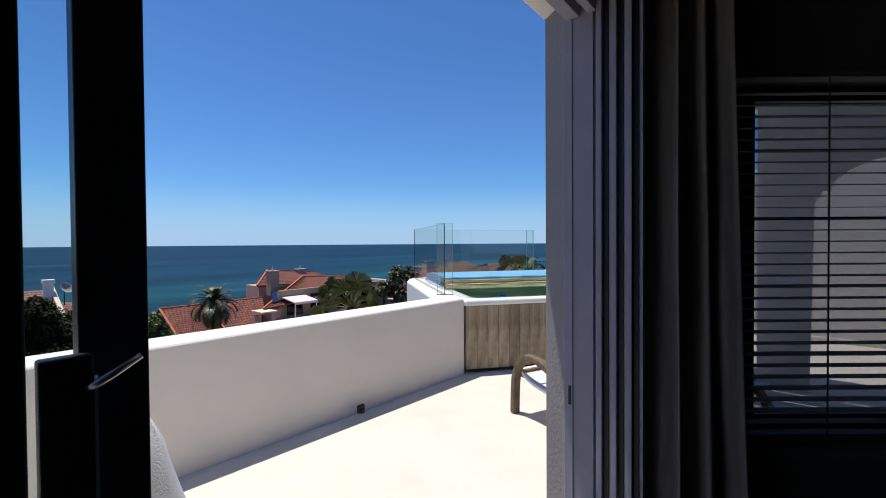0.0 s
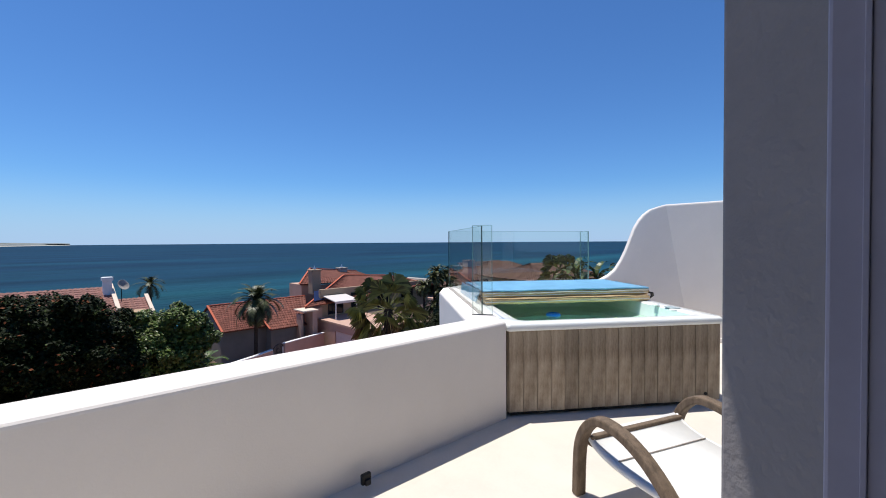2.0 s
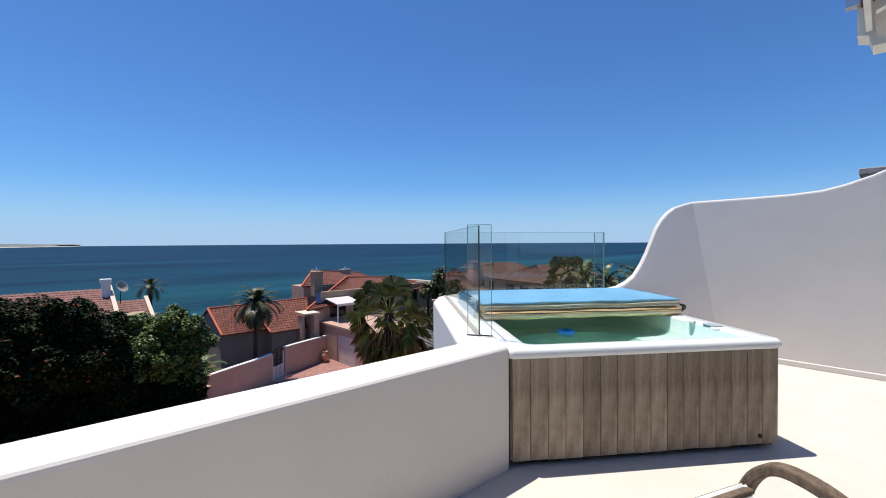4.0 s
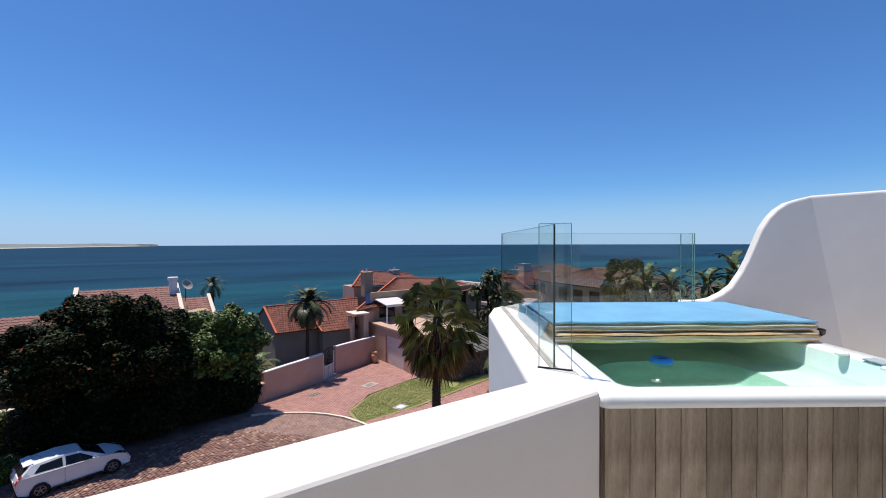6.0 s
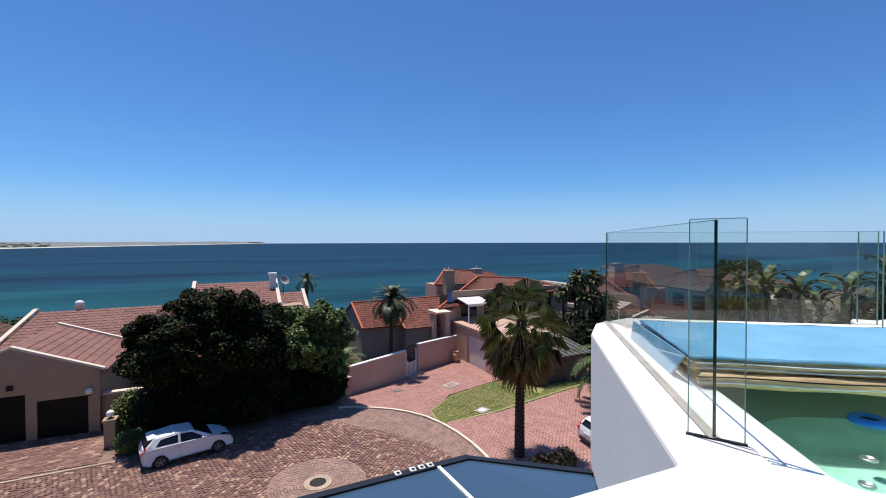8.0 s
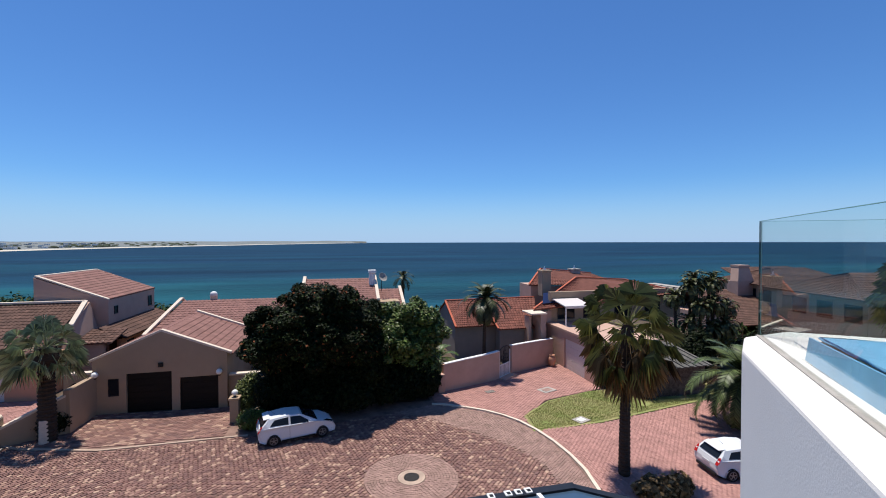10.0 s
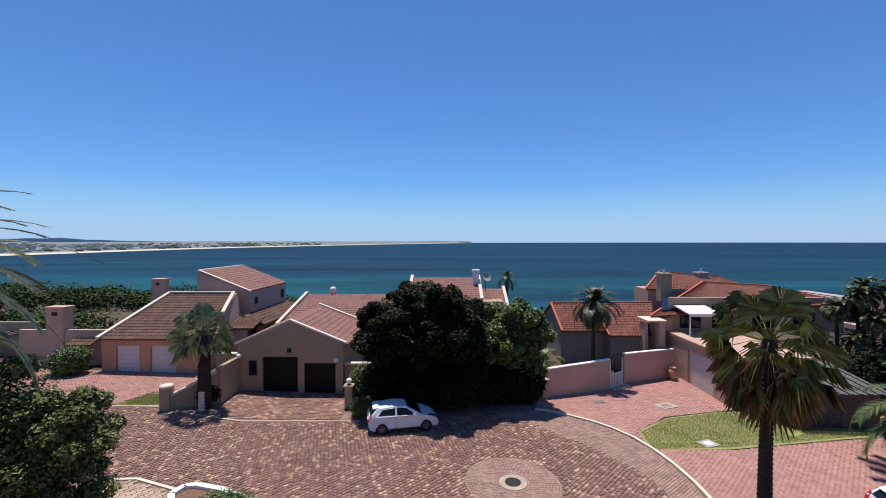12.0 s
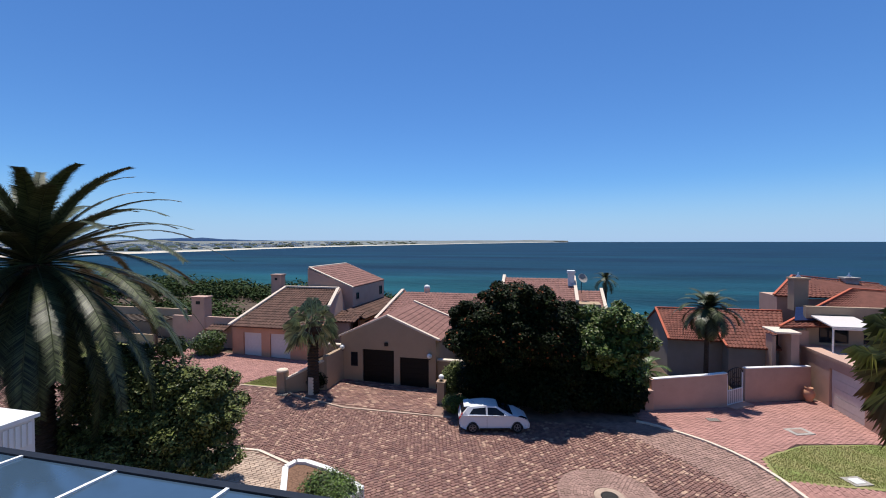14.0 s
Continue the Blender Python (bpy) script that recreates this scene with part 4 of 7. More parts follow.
for k in range(900):
    h = rng.uniform(17, 95)
    i = min(range(len(fine)), key=lambda j: abs(fine[j][0] - h))
    d = fine[i][1] * (1.07 + 0.5 * rng.random() ** 1.5) + 20
    rise = SEA_Z + 2 + (d / fine[i][1] - 1.05) * 16
    x, y, z = polar(h, d, rise)
    s = rng.uniform(3, 7)
    if k % 3 and h > 26:
        town.box(x - s, y - s * 0.7, z - 2, x + s, y + s * 0.7, z + rng.uniform(2.5, 6), None)
    else:
        s *= 1.4
        scrub.lathe([(s, -1), (s * 1.1, s * 0.25), (s * 0.5, s * 0.55), (0.05, s * 0.6)], 7, (x, y, z))
solid("far_town", town, mat("far_houses", (0.62, 0.6, 0.57), 0.8, var=0.1, scale=0.05, bump=0, island=0.7), "small pale houses of a far seaside town", "town", "stuff")
solid("far_scrub", scrub, mat("far_green", (0.05, 0.065, 0.035), 0.9, var=0.2, scale=0.1, bump=0, island=0.5), "dark trees between the far houses", "trees", "stuff")

# ---- house below the terrace ----
lo = Build()
lo.prism([(-9.5, -9), (4.9, -9), (4.9, 0.5), tub_xy(2.6, 3.15), tub_xy(0.16, 3.15), tub_xy(-0.12, 2.5), (-0.1, 0.32), (-9.5, 0.32)], -8.2, -0.302)
solid("wall_lower_house", lo, PLASTER, "white plastered storeys under the terrace", "wall", "structure")
sk = thing("glass_roof", "blue-grey glass lean-to roof with white bars and dark gutter", "glass roof", 0, 0, -0.5)
EY = 3.05
xb = [-9.6, -7.6, -6.3, -5.12, -3.9, -2.6, -1.25, 0.1]
for i in range(len(xb) - 1):
    part("pane", Build().slab([(xb[i], EY - 0.05, 0.0), (xb[i + 1], EY - 0.05, 0.0), (xb[i + 1], 0.36, 0.17), (xb[i], 0.36, 0.17)], (0, 0, -0.012)), SKYGLASS, sk)
part("pane", Build().slab([(0.1, EY - 0.05, 0.0), (0.45, EY - 0.05, 0.0), (1.33, 2.28, 0.0), (1.0, 1.3, 0.1), (0.1, 0.4, 0.168)], (0, 0, -0.012)), SKYGLASS, sk)
for x in xb[1:]:
    part("bar", Build().slab([(x - 0.018, EY - 0.05, 0.001), (x + 0.018, EY - 0.05, 0.001), (x + 0.018, 0.36, 0.171), (x - 0.018, 0.36, 0.171)], (0, 0, 0.02)), WHITE, sk, "white glazing bar")
part("gutter", Build().box(-9.6, EY - 0.05, -0.1, 0.46, EY + 0.03, 0.02), ALU_DARK, sk, "dark gutter")
part("gutter", Build().slab([(0.43, EY + 0.03, -0.1), (0.43, EY - 0.05, -0.1), (1.34, 2.25, -0.1), (1.38, 2.31, -0.1)], (0, 0, 0.12)), ALU_DARK, sk, "dark gutter")
for x in (-0.33, -0.18, -0.09, 0.0):
    cl = part("gutter_clip", Build().box(x, EY - 0.04, 0.02, x + 0.06, EY + 0.03, 0.034), WHITE, sk, "small white gutter clip", bevel=0.006)
    part("clip_bolt", Build().box(x + 0.015, EY - 0.03, 0.034, x + 0.045, EY + 0.0, 0.039), BLACK, cl)
part("glazed_wall", Build().box(-9.6, EY - 0.1, -6.9, 0.44, EY - 0.04, -0.1), PLASTER, sk, "white wall under the glass roof")
vent = thing("vent_box", "white louvred ventilation box beside the glass roof", "vent box", -9.75, 4.6, -1.65)
part("body", Build().box(-0.6, -0.3, -5.6, 0.6, 0.3, 0.5), PLASTER, vent)
part("lid", Build().box(-0.65, -0.35, 0.5, 0.65, 0.35, 0.56), WHITE, vent)
for k in range(7):
    part("louvre", Build().box(-0.5 + 0.15 * k, -0.32, 0.1, -0.42 + 0.15 * k, -0.301, 0.45), WHITE, vent)
    part("louvre", Build().box(0.601, -0.28 + 0.08 * k, 0.1, 0.62, -0.23 + 0.08 * k, 0.45), WHITE, vent)

# ---- street surfaces ----
def flat(name, pts, dz, material, label, category, thick=0.05):
    b = Build()
    n = len(pts)
    b.add([(x, y, gz(x) + dz - thick) for x, y in pts] + [(x, y, gz(x) + dz) for x, y in pts], [tuple(range(n, 2 * n))] + [(i, (i + 1) % n, n + (i + 1) % n, n + i) for i in range(n)])
    return solid(name, b, material, label, category, "structure")


def kerb(name, path, label, w=0.14, h=0.09, mt=None):
    """Kerb stones end to end along a line."""
    k = thing(name, label, "kerb", path[0][0], path[0][1], gz(path[0][0]), kind="structure")
    for (x0, y0), (x1, y1) in zip(path, path[1:]):
        d = Vector((x1 - x0, y1 - y0))
        nst = max(1, int(d.length / 0.9))
        for i in range(nst):
            a, c = Vector((x0, y0)) + d * i / nst, Vector((x0, y0)) + d * (i + 0.985) / nst
            s = Vector((-d.y, d.x)).normalized() * w / 2
            q = [a - s, c - s, c + s, a + s]
            part("kerb_stone", Build().add([(p.x - path[0][0], p.y - path[0][1], gz(p.x) - gz(path[0][0]) + z) for z in (-0.05, h) for p in q], [(0, 3, 2, 1), (4, 5, 6, 7), (0, 1, 5, 4), (1, 2, 6, 5), (2, 3, 7, 6), (3, 0, 4, 7)]), mt or COPING, k)
    return k


ARC = [(3.2, 22.35), (3.9, 22.15), (4.9, 21.6), (5.8, 21.0), (6.5, 20.3), (7.1, 19.4), (7.5, 18.3), (7.75, 17.1), (7.85, 15.8), (7.8, 14.6), (7.5, 13.2), (7.0, 11.8), (6.2, 10.6)]
INNER = [(2.0, 21.0), (3.0, 20.2), (4.1, 19.0), (5.0, 18.0), (5.7, 17.0), (6.2, 16.0), (6.4, 14.9), (6.3, 13.6), (5.9, 12.4), (5.2, 11.2)]
kerb("kerb", ARC, "pale concrete kerb round the turning circle")
kerb("kerb", [(-22, 20.9), (-18.6, 21.0), (-15.9, 21.15), (-14.5, 20.45), (-11.3, 19.75), (-6.7, 20.1), (-5.7, 20.15)], "flush brown kerb along the street edge", 0.12, 0.05, PAVER_TAN)
kerb("kerb", [(-24, 14.2), (-14.6, 14.55), (-12.6, 14.8), (-10.7, 14.2), (-9.2, 13.2), (-8.0, 11.5)], "pale kerb along the near drive", 0.12, 0.05)
flat("road", [(-40, 9), (8, 9), (8, 23), (-40, 23)], 0.0, BEDDING, "bedding under the cobbled street", "road")
flat("pavement_drive", [(3.3, 22.3), (4.9, 21.7), (6.5, 20.4), (7.5, 18.4), (7.85, 15.8), (7.3, 12.5), (26, 11), (40, 15), (40, 21.6), (19.5, 20.3), (17.2, 19.9), (11.2, 18.55), (7.4, 18.5), (7.6, 20.0), (9.8, 21.9), (13.2, 22.9), (15, 24), (14.6, 28.8), (9.9, 27.1), (4.4, 24.4), (3.2, 24)],
     0.008, BEDDING, "bedding under the red brick driveway", "driveway")
flat("lawn", [(7.3, 18.2), (11.2, 18.6), (17.2, 19.95), (19.6, 20.4), (40, 21.8), (40, 24), (21, 23.5), (13.1, 22.8), (9.9, 21.8), (7.6, 20.1)], 0.03, TURF, "sunburnt lawn strip beside the driveway", "lawn")
flat("lawn", [(-18.5, 21.1), (-16.1, 21.25), (-16.0, 22.9), (-17.9, 22.9)], 0.03, TURF, "small lawn patch by the red drive", "lawn")
flat("pavement_near", [(-30, 7), (-8.2, 7), (-8.0, 11.4), (-9.2, 13.1), (-10.7, 14.1), (-12.6, 14.7), (-14.6, 14.45), (-30, 14.1)], 0.006, BEDDING, "bedding under the tan near drive", "driveway")
flat("pavement_garage", [(-15.5, 21.2), (-14.5, 20.6), (-11.3, 19.9), (-6.7, 20.2), (-6.7, 23.8), (-15.5, 23.8)], 0.006, BEDDING, "bedding of the garage forecourt", "driveway")
flat("pavement_red", [(-30, 21.0), (-18.5, 21.1), (-17.9, 23.0), (-15.9, 23.2), (-15.9, 26.5), (-30, 26.5)], 0.006, BEDDING, "bedding of the red forecourt", "driveway")

# manhole in its ring of setts
mh = thing("manhole", "round concrete manhole with dark iron lid", "manhole", 0.97, 15.4, gz(0.97) + 0.01)
part("collar", Build().lathe([(0.30, 0.0), (0.30, 0.035), (0.52, 0.035), (0.52, 0.0)], 28), PAVER_TAN, mh, "concrete collar")
part("lid", Build().lathe([(0.0, 0.03), (0.26, 0.03), (0.28, 0.02), (0.28, 0.0), (0.0, 0.0)], 24), mat("iron", (0.04, 0.037, 0.035), 0.7, 0.4, bump=0.3), mh, "dark iron lid")
for x, y, w, d in ((10.62, 23.4, 0.5, 0.36), (10.28, 19.0, 0.38, 0.3)):
    dm = thing("drain_cover", "square concrete drain cover set in the paving", "drain cover", x, y, gz(x) + 0.05, 20, group="drain covers")
    part("frame", Build().box(-w, -d, -0.05, w, d, 0.012).box(-w * 0.6, -d * 0.6, 0.012, w * 0.6, d * 0.6, 0.016), CONCRETE, dm)
    part("lid", Build().box(-w * 0.55, -d * 0.55, 0.016, w * 0.55, d * 0.55, 0.024), WHITE if y < 20 else BRICK_GREY, dm)
for x, y in ((7.05, 23.7), (-15.3, 20.35)):
    dm = thing("drain_grate", "dark iron gully grate beside the kerb", "drain grate", x, y, gz(x) + 0.045, 10, group="drain grates")
    part("grate", Build().box(-0.3, -0.2, -0.05, 0.3, 0.2, 0.006), BLACK, dm)
    for k in range(5):
        part("bar", Build().box(-0.25 + 0.11 * k, -0.18, 0.006, -0.2 + 0.11 * k, 0.18, 0.016), CONCRETE, dm)

# ---- houses ----
def tiles(p0, p1, p2, p3, tw=0.3, tl=0.36):
    """Roof tiles on the slope from the eave p0-p1 up to the ridge p3-p2."""
    p0, p1, p2, p3 = map(Vector, (p0, p1, p2, p3))
    nr = max(2, round(((p3 - p0).length + (p2 - p1).length) / 2 / tl))
    nc = max(2, round(max((p1 - p0).length, (p2 - p3).length) / tw))
    nrm = (p1 - p0).cross(p3 - p0)
    if nrm.length < 1e-6:
        nrm = (p1 - p0).cross(p2 - p0)
    nrm.normalize()
    b = Build()
    for r in range(nr):
        a0, a1 = p0.lerp(p3, r / nr), p1.lerp(p2, r / nr)
        c0, c1 = p0.lerp(p3, min(1, (r + 1.04) / nr)), p1.lerp(p2, min(1, (r + 1.04) / nr))
        for c in range(nc):
            u0, u1 = c / nc, (c + 0.97) / nc
            um = (u0 + u1) / 2
            lo = [a0.lerp(a1, u0) + nrm * 0.035, a0.lerp(a1, um) + nrm * 0.085, a0.lerp(a1, u1) + nrm * 0.035]
            hi = [c0.lerp(c1, u0) + nrm * 0.012, c0.lerp(c1, um) + nrm * 0.05, c0.lerp(c1, u1) + nrm * 0.012]
            bt = [a0.lerp(a1, u0), a0.lerp(a1, u1)]
            b.add(lo + hi + bt, [(0, 1, 4, 3), (1, 2, 5, 4), (6, 7, 2, 1, 0)])
    b.slab([p0, p1, p2, p3], nrm * -0.06)
    return b


def front(b, x0, x1, y, z0, z1, holes, t=0.22):
    """A wall along x whose face is at y, with rectangular openings right through it."""
    xs_ = sorted({x0, x1, *[h[0] for h in holes], *[h[1] for h in holes]})
    zs_ = sorted({z0, z1, *[h[2] for h in holes], *[h[3] for h in holes]})
    for xa, xb_ in zip(xs_, xs_[1:]):
        for za, zb in zip(zs_, zs_[1:]):
            cx, cz = (xa + xb_) / 2, (za + zb) / 2
            if not any(h[0] < cx < h[1] and h[2] < cz < h[3] for h in holes):
                b.box(xa, y, za, xb_, y + t, zb)
    return b


def side(b, y0, y1, x, z0, z1, holes, t=0.22):
    """The same along y, with its face at x."""
    ys_ = sorted({y0, y1, *[h[0] for h in holes], *[h[1] for h in holes]})
    zs_ = sorted({z0, z1, *[h[2] for h in holes], *[h[3] for h in holes]})
    for ya, yb in zip(ys_, ys_[1:]):
        for za, zb in zip(zs_, zs_[1:]):
            cy, cz = (ya + yb) / 2, (za + zb) / 2
            if not any(h[0] < cy < h[1] and h[2] < cz < h[3] for h in holes):
                b.box(x - t, ya, za, x, yb, zb)
    return b


def garage_door(parent, x0, x1, y, z0, z1, material, n=6):
    d = part("garage_door", Build().box(x0, y + 0.12, z0, x1, y + 0.15, z1), material, parent)
    h = (z1 - z0) / n
    for k in range(n):
        part("panel", Build().box(x0 + 0.03, y + 0.1, z0 + k * h + 0.012, x1 - 0.03, y + 0.121, z0 + (k + 1) * h - 0.012), material, d)


def win(parent, p, q, z0, z1, material=PANE):
    """A window in the plane through p and q, its frame 3 cm deep."""
    p, q = Vector(p), Vector(q)
    d = (q - p).normalized()
    n = Vector((d.y, -d.x))
    w = (q - p).length
    tm = Matrix.Translation((p.x, p.y, 0)) @ Matrix.Rotation(math.atan2(d.y, d.x), 4, "Z")
    o = part("window", Build().box(0.04, 0.06, z0 + 0.04, w - 0.04, 0.08, z1 - 0.04, tm), material, parent, "dark window pane")
    fb = Build()
    for a in ((0, z0, w, z0 + 0.05), (0, z1 - 0.05, w, z1), (0, z0 + 0.05, 0.05, z1 - 0.05), (w - 0.05, z0 + 0.05, w, z1 - 0.05)):
        fb.box(a[0], 0.03, a[1], a[2], 0.09, a[3], tm)
    part("window_frame", fb, ALU_DARK, o)
    return o


def coping(parent, pts, w=0.24, h=0.12, material=COPING, label=""):
    b = Build()
    P = [Vector(p) for p in pts]
    for p, q in zip(P, P[1:]):
        d = (q - p)
        s = Vector((-d.y, d.x, 0))
        s = s.normalized() * w / 2 if s.length > 1e-6 else Vector((w / 2, 0, 0))
        b.slab([p - s, q - s, q + s, p + s], (0, 0, h))
    return part("coping", b, material, parent, label, bevel=0.015)


def globe(x, y, z, label, arm=None):
    g = thing("globe_lamp", label, "lamp", x, y, z, group="white globe lamps")
    part("globe", Build().lathe([(0.001, -0.15)] + [(0.15 * math.sin(math.pi * k / 10), -0.15 * math.cos(math.pi * k / 10)) for k in range(1, 10)] + [(0.001, 0.15)], 18), GLOBE, g, smooth=True)
    part("base", Build().lathe([(0.05, -0.2), (0.07, -0.19), (0.06, -0.13), (0.05, -0.13)], 12), BLACK, g)
    if arm:
        part("arm", Build().tube([(0, 0, -0.16), (0, arm / 2, -0.22), (0, arm, -0.16)], 0.02, 8), BLACK, g, smooth=True)
    return g


# beige double garage house with white coped gable
h2 = thing("garage_house", "beige plastered garage house with pink tiled roofs and white copings", "house", 0, 0, 0)
F2 = 23.8
zg = -7.35
w2 = Build()
holes2 = [(-12.08, -10.05, zg, -4.97), (-9.68, -7.88, zg, -5.33), (-12.88, -12.4, -6.06, -5.18)]
front(w2, -13.52, -7.45, F2, zg - 0.3, -4.2, holes2)
w2.slab([(-13.52, F2, -4.2), (-7.45, F2, -4.2), (-10.5, F2, -2.9)], (0, 0.22, 0))
w2.box(-13.52, F2 + 0.22, zg - 0.3, -13.3, 30, -4.2).box(-7.67, F2 + 0.22, zg - 0.3, -7.45, 30, -4.2)
part("wall", w2, BEIGE, h2, "beige plastered walls")
part("floor_slab", Build().box(-13.3, F2 + 0.2, zg - 0.2, -7.67, 30, zg + 0.08), CONCRETE, h2)
part("back_wall", Build().box(-13.3, 25.2, zg, -7.67, 25.3, -4.2), BEIGE, h2)
garage_door(h2, -12.08, -10.05, F2, -6.95, -4.97, GAR_DARK)
garage_door(h2, -9.68, -7.88, F2, -7.25, -5.33, GAR_DARK)
win(h2, (-12.88, F2), (-12.4, F2), -6.06, -5.18)
RB = 29.6
part("roof", tiles((-7.2, F2 + 0.2, -4.3), (-7.2, RB, -4.3), (-10.5, RB, -2.95), (-10.5, F2 + 0.2, -2.95)), TILE_PINK, h2)
part("roof", tiles((-13.7, RB, -4.3), (-13.7, F2 + 0.2, -4.3), (-10.5, F2 + 0.2, -2.95), (-10.5, RB, -2.95)), TILE_PINK, h2)
coping(h2, [(-13.7, F2 + 0.11, -4.32), (-10.5, F2 + 0.11, -2.93), (-7.25, F2 + 0.11, -4.26)])
coping(h2, [(-10.6, RB, -2.85), (-7.2, RB, -4.15)])
part("wall_lamp", Build().box(-10.62, F2 - 0.12, -4.7, -10.42, F2, -4.5), BLACK, h2, "dark wall lamp")
part("roof", tiles((-13.6, 29.8, -4.35), (-2.5, 29.8, -4.35), (-2.5, 34.4, -2.75), (-13.0, 34.4, -2.75)), TILE_PINK, h2)
part("roof", tiles((-2.5, 39, -4.35), (-13.6, 39, -4.35), (-13.0, 34.4, -2.75), (-2.5, 34.4, -2.75)), TILE_PINK, h2)
part("rear_wall", Build().box(-13.3, 30.02, zg - 0.3, -2.8, 38.6, -4.5), BEIGE, h2)
coping(h2, [(-13.7, 29.7, -4.3), (-13.1, 34.4, -2.6), (-13.7, 39, -4.3)])
fp = part("flue", Build().lathe([(0.25, 0), (0.25, 0.35), (0.28, 0.35), (0.22, 0.6), (0.08, 0.68), (0.001, 0.68)], 14, (-11.0, 34.6, -2.8)), WHITE, h2, "round white flue cap", smooth=True)
# arched side gates and low wing walls
aw = Build()
aw.box(-14.9, F2 + 0.3, zg, -14.75, F2 + 0.55, -4.95).box(-13.9, F2 + 0.3, zg, -13.53, F2 + 0.55, -4.95)
for k in range(8):
    t0, t1 = math.pi * k / 8, math.pi * (k + 1) / 8
    cx, r = -14.325, 0.425
    aw.slab([(cx - r * math.cos(t0), F2 + 0.3, -5.75 + r * math.sin(t0)), (cx - r * math.cos(t1), F2 + 0.3, -5.75 + r * math.sin(t1)), (cx - r * math.cos(t1), F2 + 0.3, -4.95), (cx - r * math.cos(t0), F2 + 0.3, -4.95)], (0, 0.25, 0))
part("gate_wall", aw, BEIGE, h2, "beige wall with an arched gateway")
part("gate_door", Build().box(-14.75, F2 + 0.42, -6.9, -13.9, F2 + 0.46, -5.35), GAR_DARK, h2, "dark arched door")
part("gate_cap", Build().box(-14.95, F2 + 0.25, -4.95, -13.53, F2 + 0.6, -4.85), COPING, h2, bevel=0.02)
aw = Build().box(-7.44, F2 + 0.3, zg, -7.0, F2 + 0.55, -5.5).box(-6.2, F2 + 0.3, zg, -5.9, F2 + 0.55, -5.5).box(-7.0, F2 + 0.3, -5.75, -6.2, F2 + 0.55, -5.5)
part("gate_wall", aw, BEIGE, h2, "beige wall with a gateway")
part("gate_cap", Build().box(-7.44, F2 + 0.25, -5.5, -5.85, F2 + 0.6, -5.4), COPING, h2, bevel=0.02)
part("gate_door", Build().box(-7.0, F2 + 0.42, -7.1, -6.2, F2 + 0.46, -5.75), GAR_DARK, h2, "dark door")
globe(-13.36, F2 - 0.14, -4.9, "white globe lamp on the beige garage wall", 0.15)
globe(-7.8, F2 - 0.14, -5.12, "white globe lamp on the beige garage wall", 0.15)

# orange double garage house with a square tower
h1 = thing("orange_house", "orange plastered house with brown tiled roofs and a tower", "house", 0, 0, 0)
F1 = 26.4
z1g = -6.85
w1 = Build()
front(w1, -23.6, -17.2, F1, z1g - 0.4, -4.6, [(-22.65, -21.15, z1g, -5.0), (-20.45, -18.8, z1g, -5.0)])
w1.box(-23.6, F1 + 0.22, z1g - 0.4, -23.38, 32, -4.6).box(-17.42, F1 + 0.22, z1g - 0.4, -17.2, 32, -4.6)
part("wall", w1, ORANGE, h1, "orange plastered garage walls")
part("back_wall", Build().box(-23.38, 27.6, z1g, -17.42, 27.7, -4.6), ORANGE, h1)
garage_door(h1, -22.65, -21.15, F1, -6.72, -5.0, GAR_WHITE)
garage_door(h1, -20.45, -18.8, F1, -6.76, -5.0, GAR_WHITE)
part("roof", tiles((-23.5, F1 - 0.25, -4.55), (-17.3, F1 - 0.25, -4.55), (-17.9, 31.8, -2.35), (-22.7, 31.8, -2.35)), TILE_BROWN, h1)
coping(h1, [(-23.65, F1 - 0.3, -4.5), (-22.75, 31.8, -2.28), (-17.85, 31.8, -2.28), (-17.3, 29.2, -3.4)], 0.26, 0.12, COPING, "cream parapet coping")
part("gable", Build().slab([(-17.45, 28.6, -4.6), (-17.45, 32.2, -4.6), (-17.85, 31.9, -2.3), (-17.45, 29.0, -3.5)], (0.2, 0, 0)), PINK, h1)
part("chimney", Build().box(-24.1, 31.7, -5.5, -23.2, 32.4, -1.3).box(-24.16, 31.64, -1.3, -23.14, 32.46, -1.2), PINK, h1, "plastered chimney", bevel=0.01)
part("chimney_vent", Build().box(-23.75, 31.685, -1.7, -23.5, 31.7, -1.5), BLACK, h1)
tx0, tx1, ty0, ty1 = -20.9, -16.75, 32.2, 39.2
tw_ = Build().prism([(tx0, ty0), (tx1, ty0), (tx1, ty1), (tx0, ty1)], -7.0, [-0.68, -2.27, -2.27, -0.68])
part("tower", tw_, PINK, h1, "pink plastered tower")
part("roof", tiles((tx1 + 0.05, ty0 + 0.2, -2.2), (tx1 + 0.05, ty1, -2.2), (tx0 + 0.2, ty1, -0.62), (tx0 + 0.2, ty0 + 0.2, -0.62)), TILE_PINK, h1)
coping(h1, [(tx1, ty0 + 0.1, -2.26), (tx0 + 0.1, ty0 + 0.1, -0.64), (tx0 + 0.1, ty1 - 0.1, -0.64), (tx1, ty1 - 0.1, -2.26)], 0.24, 0.1, COPING, "cream coping")
win(h1, (tx1 + 0.08, 32.9), (tx1 + 0.08, 33.35), -3.3, -2.75)
win(h1, (tx1 + 0.08, 38.0), (tx1 + 0.08, 38.6), -3.5, -2.7)
part("roof", tiles((-15.2, 31.0, -4.6), (-15.2, 39.5, -4.6), (tx1, 39.5, -3.9), (tx1, 31.0, -3.9)), TILE_BROWN, h1)
ow = Build()
